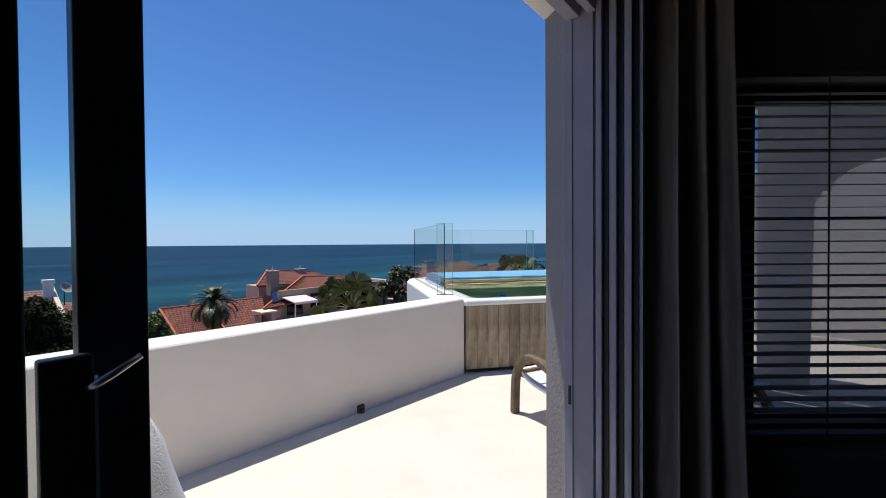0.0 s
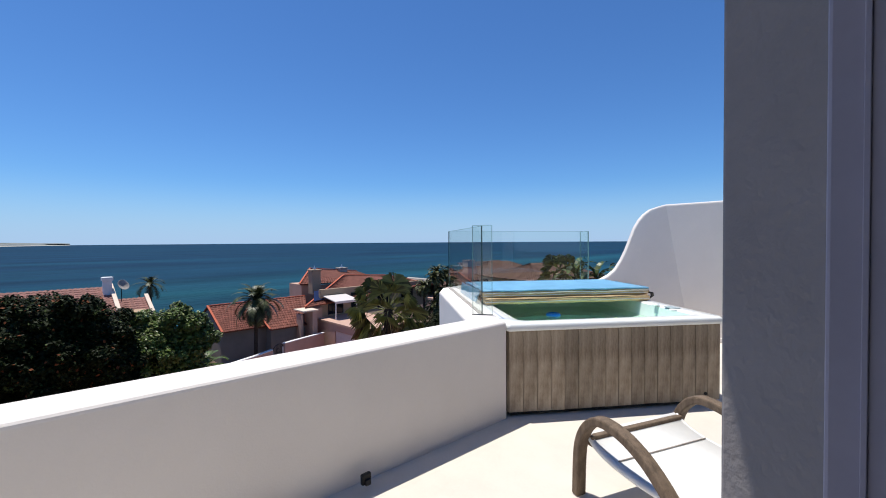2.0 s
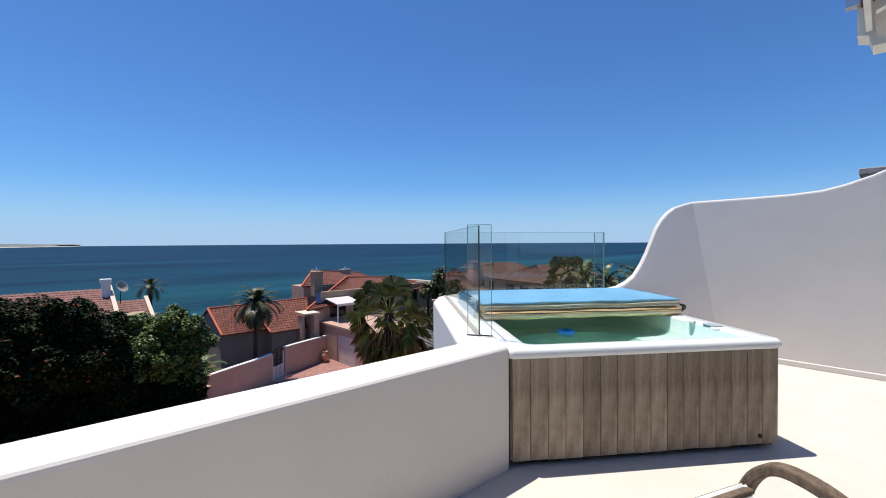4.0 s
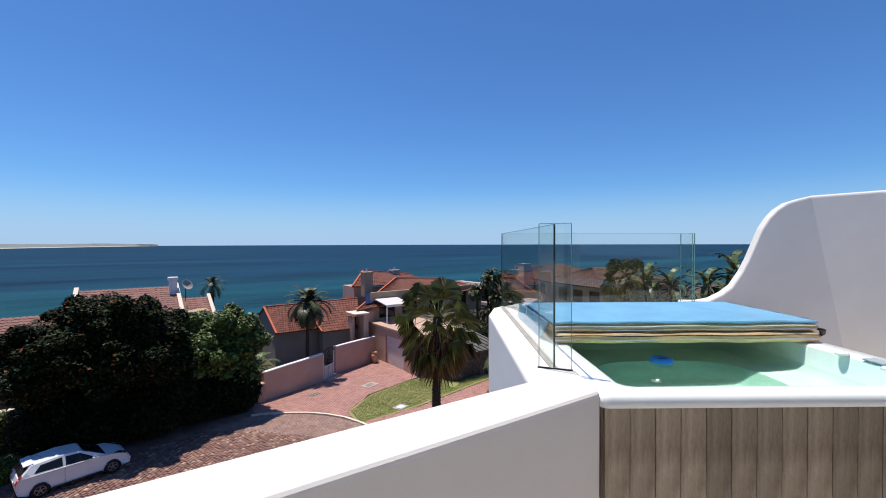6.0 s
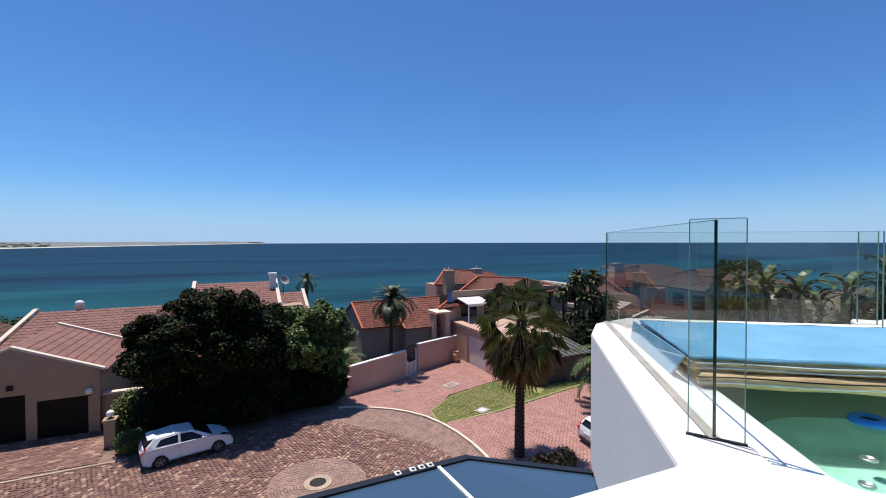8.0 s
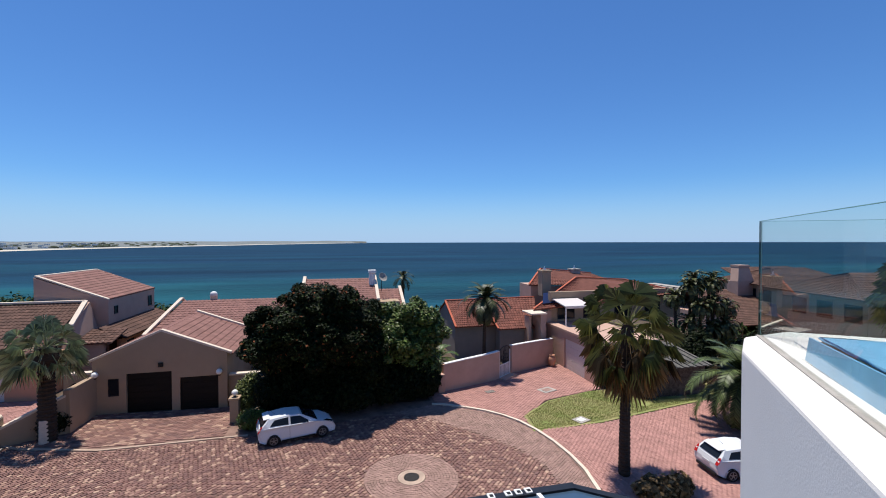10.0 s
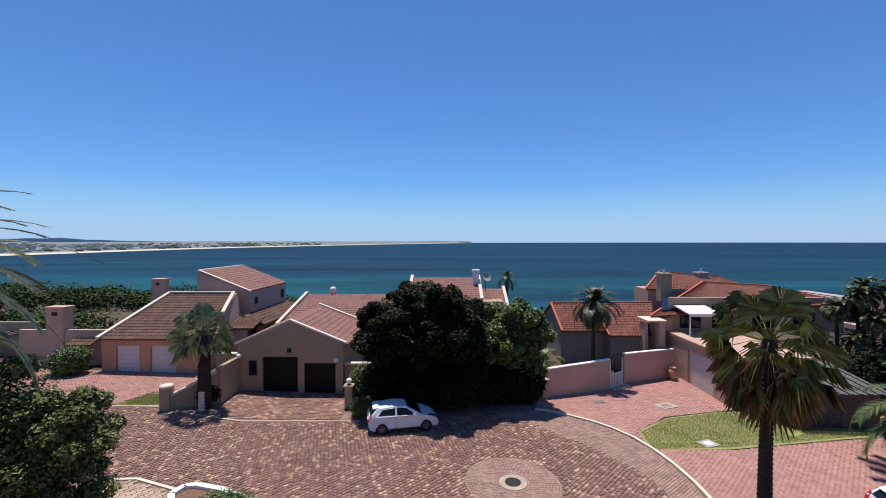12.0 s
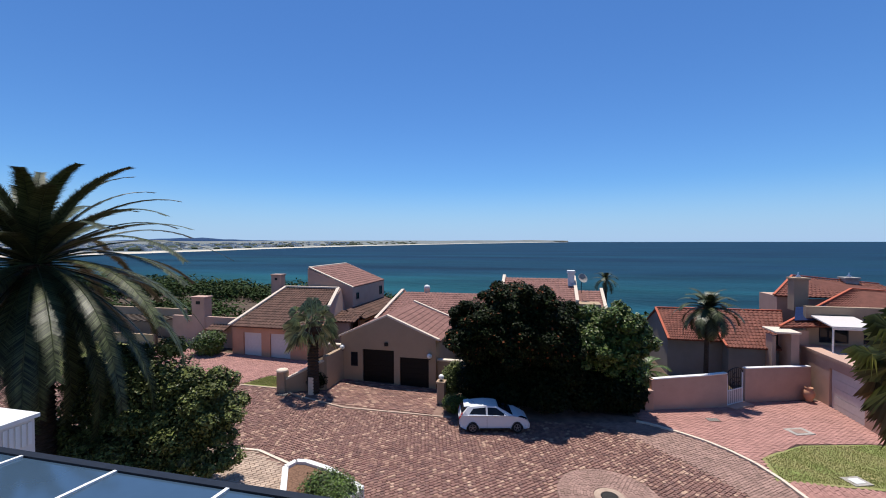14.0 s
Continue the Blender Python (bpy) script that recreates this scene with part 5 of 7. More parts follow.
side(ow, 31.2, 39.2, -15.6, -7.2, -4.7, [(32.0, 33.2, -6.3, -4.95), (34.2, 35.2, -6.8, -5.0), (36.4, 37.4, -6.2, -5.0)])
part("wing_wall", ow, ORANGE, h1, "orange porch wall")
for y0, y1 in ((32.0, 33.2), (34.2, 35.2), (36.4, 37.4)):
    part("window", Build().box(-15.75, y0, -6.6, -15.7, y1, -4.98), PANE, h1, "dark pane")
part("wing_front", Build().box(-17.2, 29.4, -7.2, -15.7, 29.6, -4.4), PINK, h1)
part("roof", tiles((-17.2, 29.2, -4.5), (-15.2, 29.2, -4.5), (-15.2, 31.2, -4.0), (-17.2, 31.2, -4.0)), TILE_BROWN, h1)

# courtyard walls, braai chimney and low roofs beyond the far left house
cw = thing("courtyard_wall", "pink plastered courtyard wall with a stubby chimney", "wall", -27, 28, -7)
part("wall", Build().box(-3.2, -0.4, 0, 3.4, -0.15, 2.75), PINK, cw)
part("chimney", Build().box(-1.3, -0.45, 0, -0.1, 0.3, 4.2).box(-1.38, -0.53, 4.2, -0.02, 0.38, 4.3), PINK, cw, bevel=0.01)
part("slot", Build().box(-0.9, -0.46, 3.7, -0.5, -0.44, 3.95), BLACK, cw)
part("canopy", tiles((0.6, -1.2, 1.9), (2.3, -1.2, 1.9), (2.3, -0.4, 2.2), (0.6, -0.4, 2.2)), TILE_BROWN, cw, "small tiled canopy")
lw_ = thing("pergola", "brown slatted pergola against a low beige wall", "pergola", -34, 28, -7)
part("wall", Build().box(-5, 1.0, 0, 3.6, 1.25, 3.0).box(-5, -1.6, 0, 3.2, -1.4, 1.4), BEIGE, lw_)
for k in range(14):
    part("slat", Build().box(-4.2 + 0.55 * k, -1.3, 2.25, -4.05 + 0.55 * k, 1.0, 2.4), DARK_WOOD, lw_)
for x in (-4.0, -0.4, 3.0):
    part("post", Build().box(x, -1.3, 0, x + 0.15, -1.15, 2.25), DARK_WOOD, lw_)
flat("lawn_side", [(-44, 18), (-29.5, 18), (-29.5, 26), (-44, 26)], 0.04, TURF, "green lawn behind the big palm", "lawn")

# pink tiled house half hidden behind the trees
h3 = thing("hidden_house", "pink tiled house behind the trees with white gable copings", "house", 0, 0, 0)
part("wall", Build().box(-4.2, 34.2, -8, 3.0, 41.6, -3.3), BEIGE, h3)
part("roof", tiles((-4.6, 33.6, -3.1), (1.2, 33.6, -3.1), (1.2, 37.6, -1.65), (-4.6, 37.6, -1.65)), TILE_PINK, h3)
part("roof", tiles((1.2, 42, -3.1), (-4.6, 42, -3.1), (-4.6, 37.6, -1.65), (1.2, 37.6, -1.65)), TILE_PINK, h3)
part("roof", tiles((1.2, 34.4, -3.9), (3.4, 34.4, -3.9), (3.4, 37.6, -2.65), (1.2, 37.6, -2.65)), TILE_PINK, h3)
coping(h3, [(-4.7, 33.5, -3.05), (-4.7, 37.6, -1.5), (-4.7, 42, -3.05)], 0.26, 0.14)
coping(h3, [(1.2, 33.5, -3.05), (1.2, 37.6, -1.5), (1.2, 42, -3.05)], 0.26, 0.14)
coping(h3, [(3.4, 34.3, -3.85), (3.4, 37.6, -2.5)], 0.26, 0.14)
part("chimney", Build().box(0.65, 36.2, -3, 1.15, 36.8, -1.1).box(0.58, 36.13, -1.1, 1.22, 36.87, -0.85), WHITE, h3, "white chimney", bevel=0.015)
dish = part("satellite_dish", Build().lathe([(0.0, 0), (0.15, 0.02), (0.3, 0.07), (0.4, 0.13), (0.41, 0.13), (0.3, 0.05), (0.15, 0.0)], 18).moved(pose(1.75, 36.2, -1.5, 60, 0, 30)), CONCRETE, h3, "grey satellite dish", smooth=True)
part("dish_mast", Build().tube([(1.7, 36.35, -2.7), (1.7, 36.35, -1.5)], 0.03, 6), BLACK, h3)

# red tiled house with the gated forecourt
h4 = thing("red_roof_house", "red tiled house with a pink wall, terrace and chimneys", "house", 0, 0, 0)
part("wall", Build().slab([(6.9, 31.3, -8), (6.9, 37.3, -8), (6.9, 37.3, -4.9), (6.9, 34.3, -3.62), (6.9, 31.3, -4.9)], (0.22, 0, 0)).box(7.12, 31.3, -8, 13.2, 31.5, -5.0), GREYWALL, h4, "grey plastered gable and front")
part("bay_wall", Build().box(10.2, 30.3, -8, 13.2, 31.29, -5.1), GREYWALL, h4)
part("roof", tiles((6.8, 30.9, -5.0), (10.3, 30.9, -5.0), (15.0, 34.3, -3.45), (6.8, 34.3, -3.45)), TILE_RED, h4)
part("roof", tiles((10.0, 30.0, -5.15), (13.2, 30.0, -5.15), (15.0, 34.3, -3.4), (10.0, 34.3, -3.4)), TILE_RED, h4)
part("roof", tiles((15.0, 37.6, -5.0), (6.8, 37.6, -5.0), (6.8, 34.3, -3.45), (15.0, 34.3, -3.45)), TILE_RED, h4)
coping(h4, [(6.85, 30.8, -4.98), (6.85, 34.3, -3.42), (15.0, 34.3, -3.38)], 0.16, 0.09, RIDGE_RED, "bright red verge and ridge tiles")
coping(h4, [(10.0, 30.0, -5.1), (10.0, 31.4, -4.55)], 0.14, 0.08, RIDGE_RED, "bright red verge tiles")
part("entrance", Build().box(13.0, 29.0, -8, 13.4, 30.6, -3.95).box(13.4, 30.4, -8, 14.6, 30.6, -3.95).box(12.25, 29.5, -8, 12.45, 30.3, -4.2), PINK, h4, "pink entrance piers")
part("entrance_cap", Build().box(12.2, 28.95, -3.95, 13.5, 30.68, -3.84), COPING, h4, "cream cap", bevel=0.02)
win(h4, (12.45, 30.28), (12.95, 30.28), -5.6, -4.3)
tz = -5.0
tr = Build().slab([(14.2, 23.4, -8.2), (14.2, 23.4, tz), (14.2, 30.4, tz), (14.2, 30.4, -8.2), (14.2, 27.7, -8.2), (14.2, 27.7, -5.5), (14.2, 25.0, -5.5), (14.2, 25.0, -8.2)][::-1], (0.25, 0, 0))
part("terrace_wall", tr, PINK, h4, "pink garage wall under the terrace")
part("terrace_slab", Build().box(14.15, 23.35, tz, 18.6, 30.68, tz + 0.15), PINK, h4)
gd = part("garage_door", Build().box(14.30, 25.05, -7.9, 14.34, 27.65, -5.5), GAR_WHITE, h4, "pinkish white garage door")
for k in range(5):
    part("panel", Build().box(14.28, 25.1, -7.85 + 0.47 * k, 14.301, 27.6, -7.85 + 0.47 * k + 0.44).moved(pose(0.0, 0, 0)), GAR_WHITE, gd)
aw_ = part("awning", Build().slab([(14.8, 28.6, -3.4), (17.0, 28.6, -3.4), (17.0, 30.6, -3.1), (14.8, 30.6, -3.1)], (0, 0, 0.07)).slab([(14.8, 28.58, -3.4), (17.0, 28.58, -3.4), (17.0, 28.58, -3.52), (14.8, 28.58, -3.52)], (0, -0.02, 0)), GAR_WHITE, h4, "white terrace awning")
for x in (14.85, 16.85):
    part("post", Build().box(x, 28.62, tz, x + 0.07, 28.69, -3.39), WHITE, h4)
part("upper_wall", Build().box(14.6, 30.7, tz, 27, 31.0, -2.5).box(26.6, 31, tz, 27, 37, -2.5), BEIGE, h4)
for x0 in (15.3, 17.6, 20.5, 23.4):
    win(h4, (x0, 30.62), (x0 + 1.5, 30.62), -4.7, -3.0)
part("roof", tiles((12.9, 30.1, -3.78), (27.0, 30.4, -2.9), (24.0, 34.2, -2.05), (19.0, 34.2, -1.75)), TILE_RED, h4)
part("roof", tiles((14.9, 35.2, -2.4), (24.5, 35.2, -2.6), (23.2, 38.4, -1.75), (17.6, 38.4, -1.2)), TILE_RED, h4)
part("attic_wall", Build().box(15.2, 35.4, -4.8, 16.6, 38.0, -2.45).box(16.6, 35.4, -4.8, 24, 35.6, -2.6), PINK, h4)
coping(h4, [(12.9, 30.1, -3.72), (19.0, 34.2, -1.7), (24.0, 34.2, -2.0), (27.0, 30.4, -2.85)], 0.16, 0.08, RIDGE_RED, "bright red ridge tiles")
coping(h4, [(14.9, 35.2, -2.35), (17.6, 38.4, -1.15), (23.2, 38.4, -1.7)], 0.16, 0.08, RIDGE_RED, "bright red ridge tiles")
part("roof_edge", Build().box(26.3, 30.0, -2.75, 28.0, 35, -2.5), CONCRETE, h4, "grey flat roof edge")
part("solar_panel", Build().slab([(13.9, 30.55, -3.42), (15.9, 30.6, -3.28), (16.3, 31.9, -2.62), (14.6, 31.85, -2.76)], (0, -0.02, 0.05)), SOLAR, h4, "blue solar panel")
for x, y, z in ((15.75, 33.9, -0.95), (21.2, 38.2, -1.2)):
    c = part("chimney", Build().box(x - 0.42, y - 0.4, -3.2, x + 0.42, y + 0.4, z - 0.12).box(x - 0.5, y - 0.48, z - 0.12, x + 0.5, y + 0.48, z), BEIGE if x < 17 else CONCRETE, h4, "plastered chimney", bevel=0.01)
    part("cowl", Build().lathe([(0.16, 0), (0.16, 0.08), (0.05, 0.16), (0.04, 0.32), (0.001, 0.36)], 12, (x, y, z)), STEEL, c, "metal cowl", smooth=True)

# boundary wall, gate, urn
bw = thing("boundary_wall", "pink plastered boundary wall with a rounded white-edged top", "wall", 0, 0, 0)


def wall_run(pts, zt, t=0.22):
    b = Build()
    for (x0, y0), (x1, y1), h0, h1 in zip(pts, pts[1:], zt, zt[1:]):
        d = Vector((x1 - x0, y1 - y0)).normalized()
        s = Vector((-d.y, d.x)) * t
        b.add([(x0, y0, -8.2), (x1, y1, -8.2), (x1 + s.x, y1 + s.y, -8.2), (x0 + s.x, y0 + s.y, -8.2), (x0, y0, h0), (x1, y1, h1), (x1 + s.x, y1 + s.y, h1), (x0 + s.x, y0 + s.y, h0)],
              [(0, 3, 2, 1), (4, 5, 6, 7), (0, 1, 5, 4), (1, 2, 6, 5), (2, 3, 7, 6), (3, 0, 4, 7)])
    return b


part("wall", wall_run([(4.3, 24.2), (5.8, 24.75), (7.2, 25.3), (8.49, 25.87)], [-5.78, -5.74, -5.72, -5.68]), PINK, bw)
part("wall", wall_run([(9.75, 26.85), (10.9, 27.4), (12.3, 28.05), (13.9, 28.8)], [-5.62, -5.66, -5.72, -5.8]), PINK, bw)
coping(bw, [(4.36, 24.32, -5.78), (5.76, 24.86, -5.74), (7.16, 25.4, -5.72), (8.45, 25.97, -5.68)], 0.26, 0.06, WHITE, "white top edge")
coping(bw, [(9.7, 26.95, -5.62), (10.85, 27.5, -5.66), (12.25, 28.15, -5.72), (13.85, 28.9, -5.8)], 0.26, 0.06, WHITE, "white top edge")
part("end_pier", Build().box(3.95, 24.0, -8.2, 4.35, 24.5, -6.3), PINK, bw)
gt = thing("garden_gate", "white wrought-iron garden gate with scrolls, closed", "gate", 8.52, 25.95, gz(8.5), 38)
GW = 1.4
part("gate_frame", Build().box(0, 0, 0.08, 0.05, 0.05, 1.75).box(GW - 0.05, 0, 0.08, GW, 0.05, 1.75).box(0.05, 0, 0.08, GW - 0.05, 0.05, 0.13).box(0.05, 0, 0.85, GW - 0.05, 0.05, 0.9), WHITE, gt)
part("arch", Build().tube([(GW / 2 - GW / 2 * math.cos(math.pi * k / 12), 0.025, 1.72 + 0.35 * math.sin(math.pi * k / 12)) for k in range(13)], 0.03, 6), BLACK, gt)
for k in range(7):
    part("bar", Build().tube([(0.16 + 0.17 * k, 0.025, 0.12), (0.16 + 0.17 * k, 0.025, 1.72 + 0.33 * math.sin(math.pi * (0.12 + 0.12 * k)))], 0.014, 6), BLACK, gt)
for cx, cz in ((0.4, 1.35), (1.0, 1.35), (0.7, 1.65), (0.7, 1.15)):
    part("scroll", Build().tube([(cx + 0.16 * math.cos(2 * math.pi * k / 14), 0.025, cz + 0.16 * math.sin(2 * math.pi * k / 14)) for k in range(15)], 0.018, 6), BLACK, gt)
part("step", Build().box(-0.1, -0.5, -0.05, GW + 0.1, 0.1, 0.08), PINK, gt)
part("lower_panel", Build().box(0.05, 0.02, 0.13, GW - 0.05, 0.03, 0.85), GAR_WHITE, gt, "pale sheet panel")
urn = solid("urn", Build().lathe([(0.18, 0), (0.2, 0.05), (0.3, 0.25), (0.42, 0.55), (0.44, 0.75), (0.36, 0.95), (0.24, 1.05), (0.3, 1.15), (0.32, 1.18), (0.24, 1.16), (0.2, 1.05)], 20), ORANGE, "large terracotta urn by the pink wall", "urn", smooth=True)
urn.matrix_world = pose(13.45, 28.1, gz(13.4) + 0.03) @ Matrix.Diagonal((0.66, 0.66, 0.72, 1))

# grey slatted hut on the lawn
hut = thing("garden_hut", "low weathered stone hut with a grey slatted roof", "hut", 16.1, 21.2, gz(16.6))
hut.scale = (0.8, 0.95, 0.9)
STONE = mat("dark_stone", (0.13, 0.11, 0.095), 0.95, var=0.3, scale=3, bump=0.9, fine=12)
part("wall", Build().box(0, 0, -0.3, 5.0, 0.25, 1.9).box(0, 0.25, -0.3, 0.25, 3.4, 1.9).box(4.75, 0.25, -0.3, 5.0, 3.4, 1.9), STONE, hut, "rough dark stone wall")
for k in range(20):
    part("roof_slat", Build().slab([(-0.5 + 0.29 * k, -0.4, 1.95 + 0.04 * (k % 2)), (-0.28 + 0.29 * k, -0.4, 1.95 + 0.04 * (k % 2)), (-0.28 + 0.29 * k, 3.6, 2.6 + 0.04 * (k % 2)), (-0.5 + 0.29 * k, 3.6, 2.6 + 0.04 * (k % 2))], (0, 0, 0.06)), WEATHERED, hut)
part("boulder", Build().lathe([(0.9, 0), (1.1, 0.5), (0.8, 1.2), (0.3, 1.6), (0.01, 1.7)], 9, (0.0, 0.6, -0.1)), STONE, hut)

# brown tiled house farther right
h5 = thing("brown_roof_house", "brown tiled house with a tall tapered chimney", "house", 0, 0, 0)
part("wall", Build().box(36, 33.5, -9, 52, 46, -6.2).slab([(35.6, 30.5, -9), (43.5, 30.5, -9), (43.5, 30.5, -4.6), (35.6, 30.5, -6.4)], (0, 0.25, 0)), PINK, h5)
part("roof", tiles((34.0, 32.0, -6.5), (54, 32.0, -6.5), (54, 40, -4.1), (37.0, 40, -4.1)), TILE_BROWN, h5)
part("roof", tiles((54, 47, -6.5), (34.0, 47, -6.5), (37.0, 40, -4.1), (54, 40, -4.1)), TILE_BROWN, h5)
part("roof", tiles((47, 42, -3.5), (62, 42, -3.5), (60, 47, -2.1), (48.5, 47, -2.1)), TILE_BROWN, h5)
part("upper_wall", Build().box(47.5, 42.5, -6, 61, 46.5, -3.5), BEIGE, h5)
coping(h5, [(35.5, 30.4, -6.4), (44.0, 30.4, -4.4)], 0.3, 0.14, COPING)
part("chimney", Build().prism([(41.6, 38.2), (43.8, 38.2), (43.8, 39.6), (41.6, 39.6)], -5.0, -3.0).slab([(41.6, 38.2, -3.0), (43.8, 38.2, -3.0), (43.4, 38.5, -1.4), (42.0, 38.5, -1.4)], (0, 1.0, 0)).box(41.95, 38.4, -1.4, 43.45, 39.6, -1.2), PINK, h5, "tapered pink chimney")
win(h5, (37.0, 33.44), (39.0, 33.44), -8.2, -6.8)
# houses seen over the tub
for x, y, z, w, d, hh, lab in ((36.5, 23.0, -8.5, 11, 9, 5.6, "grey-walled house with dark tiled roof beyond the tub"), (43, 35, -9.3, 10, 9, 6.0, "pale house with brown tiled roof beyond the tub")):
    o = thing("far_house", lab, "house", x, y, z, -12, group="houses beyond the tub")
    part("wall", Build().box(0, 0, -1, w, d, hh), GREYWALL if d == 9 and w == 12 else BEIGE, o)
    for k in range(3):
        win(o, (1.2 + k * w / 3.2, -0.07), (2.8 + k * w / 3.2, -0.07), hh - 1.9, hh - 0.5)
        win(o, (-0.07, 3.2 - 1.4 + k * 2.4), (-0.07, 1.8 - 1.4 + k * 2.4 ), hh - 1.9, hh - 0.5)
    part("roof", tiles((-0.5, -0.5, hh), (w + 0.5, -0.5, hh), (w - 3, d / 2, hh + 1.7), (3, d / 2, hh + 1.7), 0.4, 0.4), TILE_BROWN, o)
    part("roof", tiles((w + 0.5, d + 0.5, hh), (-0.5, d + 0.5, hh), (3, d / 2, hh + 1.7), (w - 3, d / 2, hh + 1.7), 0.4, 0.4), TILE_BROWN, o)
    part("roof", tiles((-0.5, d + 0.5, hh), (-0.5, -0.5, hh), (3, d / 2, hh + 1.7), (3, d / 2 + 0.01, hh + 1.7), 0.4, 0.4), TILE_BROWN, o)

# planters and pillars along the street
pw1 = thing("planter_wall", "cream plastered curved planter wall at the street edge", "planter", -15.6, 20.8, gz(-15.6))
part("pier", Build().box(-0.25, -0.2, -0.1, 0.25, 0.25, 1.15), BEIGE, pw1, bevel=0.02)
part("pier_cap", Build().lathe([(0.3, 1.15), (0.33, 1.2), (0.3, 1.28), (0.1, 1.32), (0.001, 1.32)], 14), COPING, pw1, smooth=True)
part("wall", Build().slab([(0.25, -0.05, -0.1), (2.1, 0.9, -0.1), (2.1, 0.9, 1.6), (0.25, -0.05, 0.7)], (-0.12, 0.2, 0)).box(2.0, 0.9, -0.1, 2.25, 3.3, 1.9), BEIGE, pw1)
part("step_coping", Build().slab([(0.25, -0.05, 0.7), (2.1, 0.9, 1.6), (1.98, 1.1, 1.6), (0.13, 0.15, 0.7)], (0, 0, 0.1)), COPING, pw1)
lp = thing("lamp_pillar", "short cream pillar with a white globe lamp", "pillar", -6.65, 21.9, gz(-6.65))
part("pillar", Build().box(-0.2, -0.2, -0.1, 0.2, 0.2, 1.1).box(-0.25, -0.25, 1.1, 0.25, 0.25, 1.2), BEIGE, lp, bevel=0.02)
globe(-6.65, 21.9, gz(-6.65) + 1.4, "white globe lamp on a short pillar")
npl = thing("street_planter", "white-edged planter with brown gravel", "planter", -10.0, 13.2, gz(-10))
ring_ = [(-0.35, 0.1), (-0.2, 0.55), (0.2, 0.6), (1.2, 0.35), (2.9, -0.5), (2.4, -1.6), (0.62, -1.5)]
for (x0, y0), (x1, y1) in zip(ring_, ring_[1:] + ring_[:1]):
    d = Vector((x1 - x0, y1 - y0))
    s = Vector((-d.y, d.x)).normalized() * 0.1
    part("edge_wall", Build().slab([(x0 - s.x, y0 - s.y, -0.1), (x1 - s.x, y1 - s.y, -0.1), (x1 + s.x, y1 + s.y, -0.1), (x0 + s.x, y0 + s.y, -0.1)], (0, 0, 0.62)), WHITE, npl)
part("gravel", Build().prism(ring_[::-1], -0.1, 0.42), mat("gravel", (0.25, 0.14, 0.09), 0.95, var=0.3, scale=14, bump=1.0, fine=40), npl, "brown gravel")

# ---- cars ----
def car(x, y, rz, label):
    """A small hatchback: sculpted lower body, painted cabin with separate panes."""
    c = thing("parked_car", label, "car", x, y, gz(x) + 0.03, rz)
    c.scale = (0.82, 0.82, 0.82)
    prof = [(-1.93, 0.34), (-1.99, 0.55), (-1.97, 0.78), (-1.9, 0.98), (-1.2, 1.0), (0.4, 0.97), (0.95, 0.95), (1.35, 0.88), (1.68, 0.78), (1.88, 0.64), (1.96, 0.48), (1.93, 0.26), (1.65, 0.2)]
    for cx in (1.25, -1.24):
        prof += [(cx + 0.35 * math.cos(a), 0.22 + 0.37 * math.sin(a)) for a in (math.pi * k / 10 for k in range(11))]
    prof += [(-1.66, 0.22)]
    n = len(prof)
    vs = []
    for yy, k, lift in ((-0.76, 0.965, 0.9), (-0.835, 0.99, 0.97), (-0.85, 1.0, 1.0), (0.85, 1.0, 1.0), (0.835, 0.99, 0.97), (0.76, 0.965, 0.9)):
        vs += [(px * (k if abs(px) > 1.7 else 1), yy * (0.93 if px > 1.6 or px < -1.85 else 1.0), 0.55 + (pz - 0.55) * (lift if pz > 0.7 else 1)) for px, pz in prof]
    fs = [(i * n + k, (i + 1) * n + k, (i + 1) * n + (k + 1) % n, i * n + (k + 1) % n) for i in range(5) for k in range(n)]
    fs += [tuple(range(n)), tuple(range(6 * n - 1, 5 * n - 1, -1))]
    part("body", Build().add(vs, fs), CAR_PAINT, c, "white painted body", bevel=0.025, seg=3)
    part("underside", Build().box(-1.75, -0.72, 0.16, 1.75, 0.72, 0.4), BLACK, c)
    # cabin: four rings of three points a side, rear to front
    st = [(-1.9, 0.95, 0.79), (-1.66, 1.2, 0.72), (-1.5, 1.38, 0.6), (-0.55, 1.46, 0.61), (0.12, 1.4, 0.59), (0.55, 1.18, 0.66), (1.08, 0.9, 0.74)]
    lo = [(-1.88, 0.94, 0.8), (-1.5, 0.96, 0.82), (-1.2, 0.96, 0.82), (-0.45, 0.95, 0.82), (0.25, 0.94, 0.82), (0.65, 0.93, 0.81), (1.09, 0.89, 0.76)]
    m = len(st)
    vs = [(px, -w, pz) for px, pz, w in lo] + [(px, -w, pz) for px, pz, w in st] + [(px, w, pz) for px, pz, w in st] + [(px, w, pz) for px, pz, w in lo]
    fs = [(i * m + k, i * m + k + 1, (i + 1) * m + k + 1, (i + 1) * m + k) for i in range(3) for k in range(m - 1)] + [(0, m, 2 * m, 3 * m), (m - 1, 4 * m - 1, 3 * m - 1, 2 * m - 1)]
    part("cabin", Build().add(vs, fs), CAR_PAINT, c, "white painted cabin and roof", bevel=0.02, seg=2)

    def pane(name, quad, out, label_):
        q = [Vector(p) for p in quad]
        part(name, Build().slab(q, Vector(out)), PANE, c, label_, bevel=0.006)

    for sg in (-1, 1):
        def on(px, v):
            """A point on the cabin side: v from the belt to the roof edge."""
